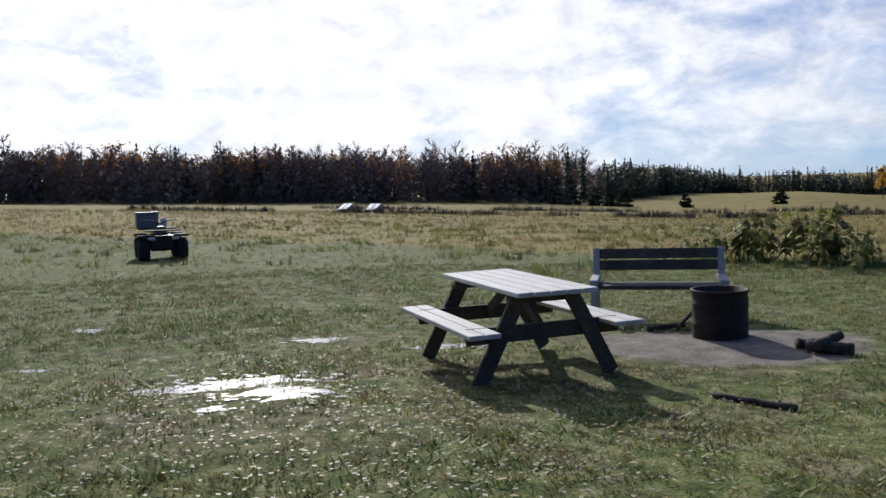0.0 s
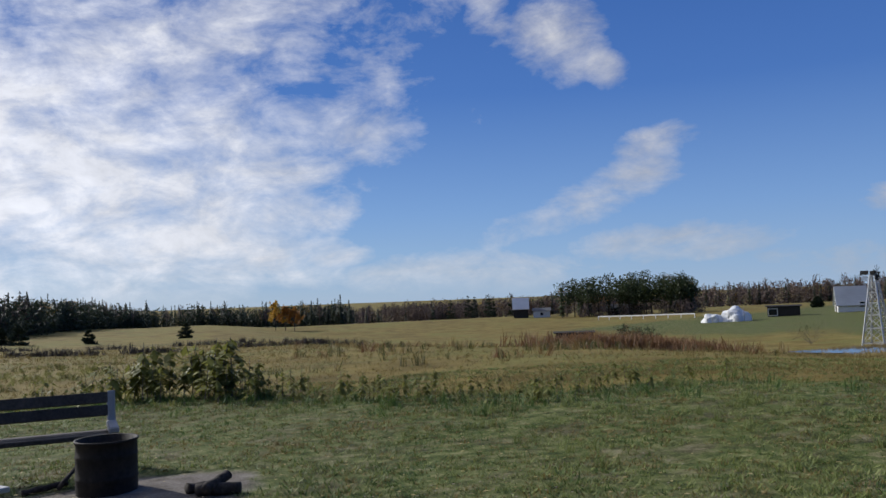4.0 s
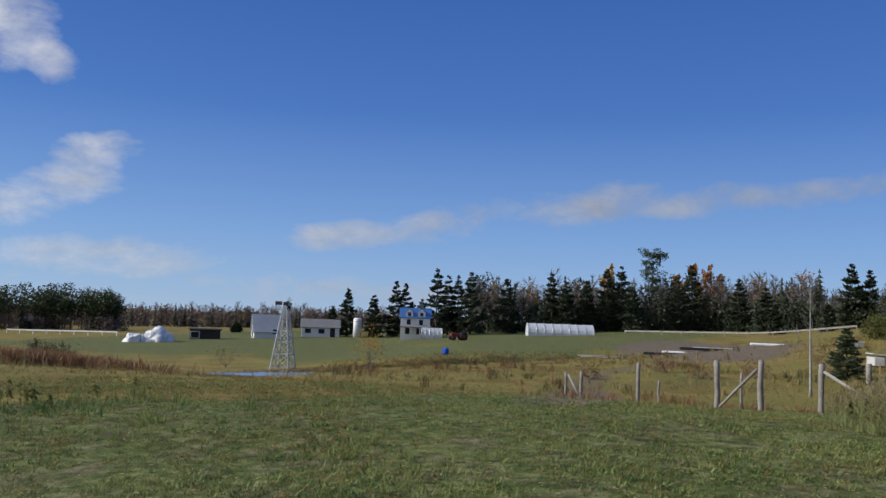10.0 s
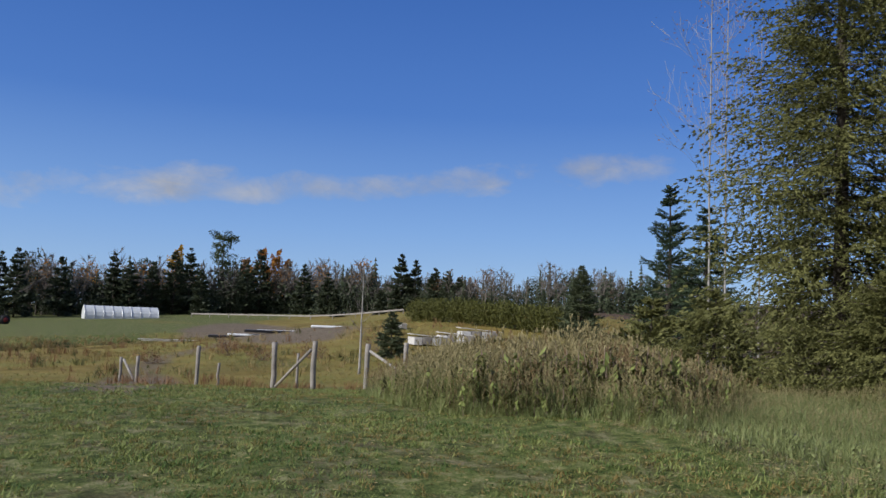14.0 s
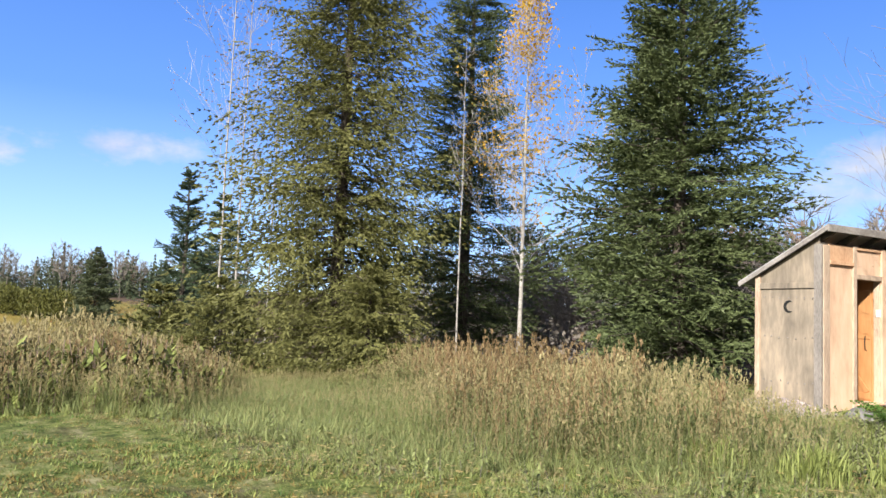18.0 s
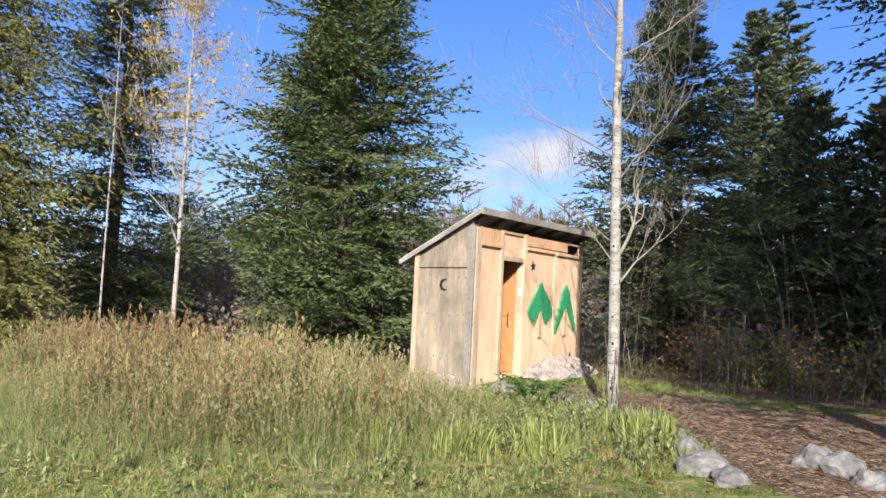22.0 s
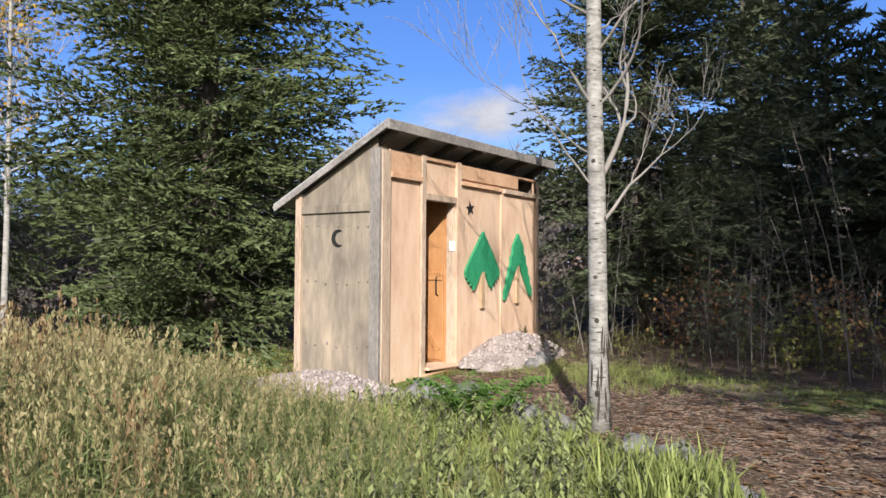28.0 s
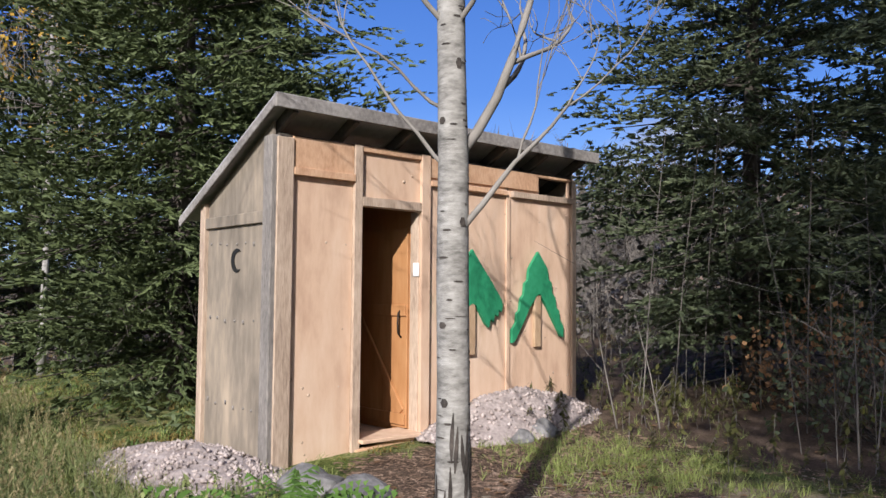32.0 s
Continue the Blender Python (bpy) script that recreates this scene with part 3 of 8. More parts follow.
def grow(g, soup, p, d, length, radius, depth, spread, sides, up=0.12, ends=None, slot=0, wob=0.10, ratio=0.68, kids=3, seg=5, least=0.003):
    """A limb that bends, tapers and forks into finer ones."""
    pts, rad = [p], [radius]
    q, dd = p.copy(), d.copy()
    for i in range(seg):
        dd = dd + g.normal(0, wob, 3) + np.array([0, 0, up * 0.35])
        dd /= np.linalg.norm(dd)
        q = q + dd * length / seg
        pts.append(q.copy())
        rad.append(max(radius * (1 - 0.62 * (i + 1) / seg), least))
    soup.add(*tube(pts, rad, max(sides, 3), False), slot)
    if depth == 0:
        if ends is not None:
            ends += pts[1:]
        return
    for k in range(kids + (1 if g.uniform() < 0.4 else 0)):
        u = g.uniform(0.3, 1.0) if k else 1.0
        i = min(int(u * seg), seg - 1)
        b = pts[i] + (pts[i + 1] - pts[i]) * (u * seg - i)
        axis = g.normal(size=3)
        side = np.cross(dd, axis)
        side /= np.linalg.norm(side) + 1e-9
        a = spread * g.uniform(0.55, 1.25) * (0.4 if k == 0 else 1)
        nd = dd * math.cos(a) + side * math.sin(a)
        nd[2] += up * 0.6
        nd /= np.linalg.norm(nd)
        grow(g, soup, b, nd, length * ratio * g.uniform(0.75, 1.2), max(rad[i] * 0.62, least), depth - 1, spread, sides - 1, up, ends, slot, wob, ratio, kids, max(seg - 1, 3), least)


LEAF_V = np.array([(0, 0, 0), (0.5, 0.32, 0.06), (1, 0, 0), (0.5, -0.32, 0.06)])
LEAF_F = np.array([(0, 1, 2), (0, 2, 3)])


def leaves(g, soup, points, count, size, slot=0, jitter=0.12):
    pts = np.asarray(points)[g.integers(0, len(points), count)] + g.normal(0, jitter, (count, 3))
    d = g.normal(size=(count, 3))
    d /= np.linalg.norm(d, axis=1)[:, None]
    s = np.cross(d, g.normal(size=(count, 3)))
    s /= np.linalg.norm(s, axis=1)[:, None]
    sz = size * g.uniform(0.6, 1.3, count)[:, None]
    v = np.stack([pts, pts + (d * 0.5 + s * 0.34) * sz, pts + d * sz, pts + (d * 0.5 - s * 0.34) * sz], 1).reshape(-1, 3)
    f = (LEAF_F[None] + (np.arange(count) * 4)[:, None, None]).reshape(-1, 3)
    soup.add(v, f, slot)


def bare_tree(name, x, y, H, label, seed, bark, twig, radius, leaf=None, count=0, first=0.3, spread=0.7, depth=3, limbs=12, group="", reach=0.33, up=0.25, leaf_size=0.06, lean=(0, 0), sides=10):
    g = rnd(seed)
    t = thing(name, pose(x, y, gz(x, y) - 0.04), label, "tree", group)
    zs = np.linspace(0, 1, 16)
    wob = np.cumsum(g.normal(0, 0.006 * H / 10, (16, 2)), 0)
    pts = np.stack([wob[:, 0] + lean[0] * zs * H, wob[:, 1] + lean[1] * zs * H, zs * H], 1)
    rad = radius * (1 - zs * 0.93) + 0.004
    rad[0] *= 1.3
    tube_part("trunk", pts, rad, sides, bark, t)
    s, ends = Soup(), []
    for i in range(limbs):
        u = first + (0.97 - first) * (i + g.uniform(0, 0.8)) / limbs
        k = min(int(u * 15), 14)
        b = pts[k] + (pts[k + 1] - pts[k]) * (u * 15 - k)
        a = i * 2.4 + g.normal(0, 0.4)
        e = g.uniform(0.35, 0.95)
        d = np.array([math.cos(a) * math.cos(e), math.sin(a) * math.cos(e), math.sin(e)])
        grow(g, s, b, d, H * reach * (1.12 - u) * g.uniform(0.7, 1.2), max(rad[k] * 0.34, 0.005), depth, spread, 5, up, ends)
    tagged(soup_part("limb", s, [twig], t, "bare forking limbs and twigs"), kind="stuff")
    if leaf is not None:
        s = Soup()
        leaves(g, s, ends, count, leaf_size)
        soup_part("crown", s, [leaf], t, "thin remaining autumn leaves")
    return t


# far trees: small shapes to repeat
def far_conifer(seed, R=0.2, layers=13):
    """A pointed conifer of drooping jagged whorls."""
    g, s = rnd(seed), Soup()
    for k in range(layers):
        u = 0.08 + 0.9 * (k + g.uniform(-0.2, 0.2)) / layers
        r = R * (1.02 - u) ** 0.85
        for i in range(7):
            a, q = i * 0.9 + g.uniform(0, 0.9), r * g.uniform(0.55, 1.25)
            d, w = np.array([math.cos(a), math.sin(a), 0]), np.array([-math.sin(a), math.cos(a), 0]) * (0.30 * q + 0.006)
            top = np.array([0, 0, u + 0.055])
            s.add([top, d * q * 0.6 + w + np.array([0, 0, u]), d * q + np.array([0, 0, u - 0.03 * g.uniform(0, 1.2)]), d * q * 0.6 - w + np.array([0, 0, u])], [(0, 1, 2), (0, 2, 3)], 0)
    s.add(*tube([(0, 0, 0), (0, 0, 0.96)], [0.014, 0.003], 4, False), 1)
    return np.concatenate(s.v), np.concatenate(s.f), np.concatenate(s.m)


def far_bare(seed, leafs=0, limbs=11, twigs=13, thin=1.0):
    g, s = rnd(seed), Soup()
    s.add(*tube([(0, 0, 0), (0.01, 0, 0.5), (0, 0.01, 0.95)], [0.012 * thin, 0.008 * thin, 0.002], 4, False), 0)
    ends = []
    for i in range(limbs):
        u = 0.3 + 0.62 * i / limbs
        a, e = i * 2.4 + g.normal(0, 0.4), g.uniform(0.6, 1.1)
        d = np.array([math.cos(a) * math.cos(e), math.sin(a) * math.cos(e), math.sin(e)])
        p = np.array([0, 0, u])
        L = 0.34 * (1.15 - u)
        q = p + d * L
        s.add(*tube([p, q], [0.006 * thin, 0.002 * thin], 3, False), 0)
        for k in range(twigs):
            b = p + d * L * g.uniform(0.25, 1)
            w = b + (d + g.normal(0, 0.6, 3)) * L * 0.5
            sd = np.cross(w - b, g.normal(size=3))
            sd = sd / (np.linalg.norm(sd) + 1e-9) * 0.0055 * thin
            s.add([b - sd, b + sd, w], [(0, 1, 2)], 0)
            ends.append(w)
    if leafs:
        leaves(g, s, ends, leafs, 0.035, 1, 0.03)
    return np.concatenate(s.v), np.concatenate(s.f), np.concatenate(s.m)


def clump(seed, n, w, h, size, tall=0.5):
    """A rounded heap of leaf tufts, for shrubs and pine tops, about one metre across."""
    g, s = rnd(seed), Soup()
    p = g.normal(size=(n, 3))
    p /= np.linalg.norm(p, axis=1)[:, None]
    p *= g.uniform(0.45, 1.0, n)[:, None] ** 0.5
    p = p * np.array([w, w, h]) + np.array([0, 0, h * tall * 2])
    leaves(g, s, p, n, size, 0, size * 0.4)
    return np.concatenate(s.v), np.concatenate(s.f)


FAR_CONIFERS = [far_conifer(40 + i, r) for i, r in enumerate((0.14, 0.17, 0.21, 0.15))]
FINE_BARES = [far_bare(55 + i, 0, 17, 16, 0.42) for i in range(3)]
FAR_BARES = [far_bare(50 + i) for i in range(3)]
UNDER = [clump(70, 150, 0.42, 0.5, 0.10), clump(71, 130, 0.40, 0.55, 0.085)]
FAR_LEAFY = [far_bare(60 + i, 170) for i in range(2)]


def wood(name, spots, heights, kinds, mats, label, seed, category="woods", under=0, under_h=2.0, under_slot=1):
    """A far stand of trees joined as one, with kinds picked by chance."""
    g = rnd(seed)
    s = Soup()
    spots, heights = np.asarray(spots), np.asarray(heights)
    pick = g.choice(len(kinds), len(spots), p=[k[2] / sum(q[2] for q in kinds) for k in kinds])
    for i, (shapes, slots, _, hs) in enumerate(kinds):
        for j, (v, f, m) in enumerate(shapes):
            idx = np.where((pick == i) & (np.arange(len(spots)) % len(shapes) == j))[0]
            if len(idx):
                loc = np.stack([spots[idx, 0], spots[idx, 1], ground(spots[idx, 0], spots[idx, 1]) - 0.1], 1)
                hh = heights[idx] * hs * g.uniform(0.8, 1.15, len(idx))
                wide = hh * g.uniform(0.85, 1.3, len(idx))
                s.stamp(v, f, loc, g.uniform(0, 6.28, len(idx)), np.stack([wide, wide, hh], 1), np.array([slots[k] for k in m]))
    if under:
        idx = g.integers(0, len(spots), under)
        px, py = spots[idx, 0] + g.normal(0, 2, under), spots[idx, 1] + g.normal(0, 2, under)
        sc = under_h * g.uniform(0.5, 1.3, under)
        for j, (v, f) in enumerate(UNDER):
            k = np.arange(j, under, len(UNDER))
            s.stamp(v, f, np.stack([px[k], py[k], ground(px[k], py[k]) - 0.2], 1), g.uniform(0, 6.28, len(k)), np.stack([sc[k] * 1.1, sc[k] * 1.1, sc[k]], 1), under_slot)
    return tagged(soup_part(name, s, mats), label, category, kind="stuff")


# grass and weeds: small shapes to repeat
def tuft(seed, blades, h, w, lean, segs=2):
    g = rnd(seed)
    V, F, n = [], [], 0
    for i in range(blades):
        a, r = g.uniform(0, 6.28), g.uniform(0, w)
        b = np.array([math.cos(a) * r, math.sin(a) * r, 0])
        hh, t, k = h * g.uniform(0.55, 1.15), g.uniform(0, 6.28), g.uniform(0.1, lean)
        s = np.array([-math.sin(t), math.cos(t), 0]) * g.uniform(0.7, 1.2)
        d = np.array([math.cos(t), math.sin(t), 0])
        wd = 0.011 * (h / 0.1) ** 0.35
        m = b + d * hh * k * 0.35 + np.array([0, 0, hh * 0.6])
        e = b + d * hh * k + np.array([0, 0, hh * (1 - 0.3 * k)])
        if segs == 1:
            V += [b - s * wd * 0.6, b + s * wd * 0.6, e]
            F.append((n, n + 1, n + 2))
            n += 3
            continue
        V += [b - s * wd / 2, b + s * wd / 2, m - s * wd * 0.35, m + s * wd * 0.35, e]
        F += [(n, n + 1, n + 3), (n, n + 3, n + 2), (n + 2, n + 3, n + 4)]
        n += 5
    return np.array(V), np.array(F)


def stalk(seed, kind):
    """One tall weed about a metre high: stem, narrow leaves that thin out upwards, a drooping plume."""
    g, s = rnd(seed), Soup()
    b, t = g.uniform(0.04, 0.2), g.uniform(0, 6.28)
    d = np.array([math.cos(t), math.sin(t), 0])
    pts = [np.zeros(3), d * b * 0.25 + np.array([0, 0, 0.5]), d * b + np.array([0, 0, 1.0])]
    s.add(*tube(pts, [0.0055, 0.004, 0.002], 3, False), 0)
    for i in range(14):
        u = 0.04 + 0.74 * g.uniform(0, 1) ** 1.3
        p = d * b * u * u + np.array([0, 0, u])
        a = g.uniform(0, 6.28)
        q = np.array([math.cos(a), math.sin(a), g.uniform(-0.2, 0.9)]) * g.uniform(0.10, 0.22)
        w = np.array([-math.sin(a), math.cos(a), 0]) * g.uniform(0.007, 0.016)
        s.add([p, p + q * 0.5 + w, p + q * 0.5 - w, p + q - np.array([0, 0, 0.03])], [(0, 1, 2), (1, 3, 2)], 1)
    for i in range(20):
        u = g.uniform(0.72, 1.03)
        p = d * b * u * u + np.array([0, 0, u])
        a, r = g.uniform(0, 6.28), 0.035 * (1.12 - u) / 0.4 + 0.006
        q = np.array([math.cos(a) * r, math.sin(a) * r, g.uniform(0.02, 0.07)])
        w = g.normal(0, 0.007, 3)
        s.add([p + q * 0.2, p + q + w, p + q * 0.8 - w + np.array([0, 0, 0.03])], [(0, 1, 2)], 2)
    return np.concatenate(s.v), np.concatenate(s.f), np.concatenate(s.m)


TUFTS = [tuft(i, 9, 0.05, 0.085, 1.3, 1) for i in range(5)]
TUFTS_TALL = [tuft(10 + i, 12, 0.30, 0.12, 0.8) for i in range(3)]
TUFTS_ROUGH = [tuft(16 + i, 9, 0.30, 0.15, 1.0, 1) for i in range(4)]
STALKS = [stalk(i, "weed") for i in range(7)]


# ---- the ground sheet ----
def ground_sheet():
    """One sheet of land out to the horizon, finer near the lawn, with weights for its covers."""
    na, nr = 420, 250
    rr = np.concatenate([[0.0], 0.5 * (4500 / 0.5) ** (np.arange(nr) / (nr - 1.0))])
    aa = np.arange(na) * 2 * np.pi / na
    cx, cy = 4.0, 0.0
    X = cx + rr[1:, None] * np.cos(aa)[None]
    Y = cy + rr[1:, None] * np.sin(aa)[None]
    x = np.concatenate([[cx], X.ravel()])
    y = np.concatenate([[cy], Y.ravel()])
    z = ground(x, y)
    i, j = np.meshgrid(np.arange(nr - 1), np.arange(na), indexing="ij")
    k = (j + 1) % na
    q = np.stack([1 + i * na + j, 1 + (i + 1) * na + j, 1 + (i + 1) * na + k, 1 + i * na + k], -1).reshape(-1, 4)
    e = np.arange(na)
    f = np.concatenate([q[:, [0, 1, 2]], q[:, [0, 2, 3]], np.stack([np.zeros(na, int), 1 + e, 1 + (e + 1) % na], 1)])
    s = Soup()
    s.add(np.stack([x, y, z], 1), f)
    ob = soup_part("ground", s, [ground_material()], smooth=True)
    me = ob.data
    gold, bare, chip, sand = covers(x, y)
    at = me.attributes.new("cover", "FLOAT_COLOR", "POINT")
    at.data.foreach_set("color", np.stack([gold, bare, chip, sand], 1).astype(np.float32).ravel())
    return tagged(ob, "mown lawn running out into golden hay fields", "ground", kind="structure")


def wobble(x, y, s, seed=0.0):
    return 0.5 + 0.25 * (np.sin(x * s + 1.7 + seed) * np.cos(y * s * 1.3 - 0.6 + seed) + np.sin(x * s * 2.3 - y * s * 1.9 + seed * 2) * 0.6 + np.cos(x * s * 4.1 + y * s * 3.7) * 0.4)


def blob(x, y, cx, cy, rx, ry, turn=0.0, edge=0.35, seed=0.0):
    c, s = math.cos(turn), math.sin(turn)
    u, v = (x - cx) * c + (y - cy) * s, -(x - cx) * s + (y - cy) * c
    r = np.hypot(u / rx, v / ry) + 0.35 * (wobble(x, y, 3.0 / max(rx, ry), seed) - 0.5)
    return 1 - step(1 - edge, 1 + edge, r)


def trail(x, y, pts, w, edge=0.5):
    """How near to a line through pts."""
    d = np.full(np.shape(x), 1e9)
    for (ax, ay), (bx, by) in zip(pts[:-1], pts[1:]):
        t = np.clip(((x - ax) * (bx - ax) + (y - ay) * (by - ay)) / ((bx - ax) ** 2 + (by - ay) ** 2), 0, 1)
        d = np.minimum(d, np.hypot(x - ax - t * (bx - ax), y - ay - t * (by - ay)))
    return 1 - step(w * (1 - edge), w * (1 + edge), d + 0.5 * w * (wobble(x, y, 1.6 / w) - 0.5))


def covers(x, y):
    """Weights of dry gold grass, trodden bare earth, wood chips and sand."""
    r = np.hypot(x, y)
    gold = step(-0.8, 1.4, y - np.interp(x, FIELD_X, FIELD_Y) + 1.6 * (wobble(x, y, 0.5) - 0.5))
    gold = np.maximum(gold, step(21, 34, x + 4 * (wobble(x, y, 0.2) - 0.5)))
    far_green = step(62, 80, x) * step(26, 40, y) * (1 - step(125, 150, y))
    gold = gold * (1 - 0.85 * far_green * (0.5 + 0.8 * wobble(x, y, 0.15, 4.0))) * (0.34 + 0.55 * wobble(x, y, 0.07) + 0.5 * wobble(x, y, 0.31, 2.0))
    gold = np.where(y < -25, gold * 0.3, gold)
    bare = np.zeros_like(r)
    for c in BARE_SPOTS:
        bare = np.maximum(bare, blob(x, y, *c))
    bare = bare * (1 - 0.52 * (1 - step(9, 13, np.hypot(x + 3, y - 6))))
    bare = np.maximum(bare, 0.62 * trail(x, y, TRACK, 1.1))
    chip = trail(x, y, CHIP_PATH, CHIP_WIDTH, 0.3)
    for c in CHIP_SPOTS:
        chip = np.maximum(chip, blob(x, y, *c))
    chip = np.maximum(chip, 0.75 * step(0.5, 1.5, -(y - WOOD_EDGE[0] - WOOD_EDGE[1] * x)))
    sand = np.zeros_like(r)
    for c in SAND_SPOTS:
        sand = np.maximum(sand, blob(x, y, *c))
    return np.clip(gold, 0, 1), np.clip(bare, 0, 1), np.clip(chip, 0, 1), np.clip(sand, 0, 1)


def ground_material():
    m = bpy.data.materials.new("grass, earth and sand")
    m.use_nodes = True
    nt = m.node_tree
    N, L = nt.nodes.new, nt.links.new
    b = nt.nodes["Principled BSDF"]
    co = N("ShaderNodeTexCoord")

    def noise(scale, detail=5.0, rough=0.6):
        n = N("ShaderNodeTexNoise")
        n.inputs["Scale"].default_value, n.inputs["Detail"].default_value, n.inputs["Roughness"].default_value = scale, detail, rough
        L(co.outputs["Object"], n.inputs["Vector"])
        return n.outputs["Fac"]

    def ramp(fac, stops, lo=0.33, hi=0.67):
        r = N("ShaderNodeValToRGB")
        el = r.color_ramp.elements
        while len(el) < len(stops):
            el.new(0.5)
        for i, (e, c) in enumerate(zip(el, stops)):
            e.position, e.color = lo + (hi - lo) * i / (len(stops) - 1), (*c, 1)
        L(fac, r.inputs[0])
        return r.outputs[0]

    def blend(fac, a, c):
        x = N("ShaderNodeMix")
        x.data_type = "RGBA"
        L(fac, x.inputs[0])
        L(a, x.inputs[6])
        L(c, x.inputs[7])
        return x.outputs[2]

    def calc(op, a, c, clamp=True):
        x = N("ShaderNodeMath")
        x.operation, x.use_clamp = op, clamp
        for i, v in enumerate((a, c)):
            if isinstance(v, (int, float)):
                x.inputs[i].default_value = v
            else:
                L(v, x.inputs[i])
        return x.outputs[0]

    at = N("ShaderNodeAttribute")
    at.attribute_name = "cover"
    sep = N("ShaderNodeSeparateColor")
    L(at.outputs["Color"], sep.inputs[0])
    gold, bare, chip = sep.outputs
    sand = at.outputs["Alpha"]
    fine, mid, wide = noise(38, 6, 0.7), noise(4.5), noise(0.35, 4)
    mottle, streak = noise(1.3, 7, 0.68), noise(0.11, 6, 0.65)
    grain = calc("ADD", calc("MULTIPLY", fine, 0.5), calc("MULTIPLY", mid, 0.5))
    green = ramp(grain, [(.022, .033, .009), (.066, .088, .021), (.130, .148, .046), (.24, .225, .108)], 0.39, 0.61)
    thatch = ramp(grain, [(.045, .036, .018), (.115, .094, .052), (.235, .20, .135)], 0.39, 0.61)
    green = blend(ramp(mottle, [(0, 0, 0), (.75, .75, .75)], 0.47, 0.64), green, thatch)
    dry = ramp(calc("ADD", calc("MULTIPLY", fine, 0.3), calc("MULTIPLY", calc("ADD", calc("MULTIPLY", wide, 0.5), calc("MULTIPLY", streak, 0.5)), 0.7)), [(.070, .051, .016), (.150, .112, .031), (.235, .178, .054), (.31, .24, .085)], 0.36, 0.64)
    olive = ramp(grain, [(.070, .070, .018), (.155, .148, .040), (.24, .22, .070)])
    dry = blend(ramp(streak, [(0, 0, 0), (.8, .8, .8)], 0.48, 0.6), dry, olive)
    earth = ramp(grain, [(.060, .045, .028), (.135, .105, .070), (.25, .21, .16)])
    chips = ramp(calc("ADD", calc("MULTIPLY", noise(55, 6, 0.75), 0.7), calc("MULTIPLY", mid, 0.3)), [(.028, .019, .013), (.082, .057, .040), (.18, .135, .10)])
    ash = ramp(grain, [(.085, .072, .058), (.18, .158, .132), (.28, .255, .22)])

    def sharp(w, n):
        return calc("MULTIPLY", calc("SUBTRACT", calc("ADD", w, calc("MULTIPLY", calc("SUBTRACT", n, 0.5, False), 0.9, False), False), 0.32, False), 2.6)

    col = blend(sharp(gold, mid), green, dry)
    col = blend(sharp(bare, grain), col, earth)
    col = blend(sharp(chip, grain), col, chips)
    col = blend(sharp(sand, grain), col, ash)
    L(col, b.inputs["Base Color"])
    b.inputs["Roughness"].default_value = 0.95
    b.inputs["Specular IOR Level"].default_value = 0.1
    bp = N("ShaderNodeBump")
    bp.inputs["Strength"].default_value, bp.inputs["Distance"].default_value = 0.6, 0.03
    L(grain, bp.inputs["Height"])
    L(bp.outputs[0], b.inputs["Normal"])
    return m


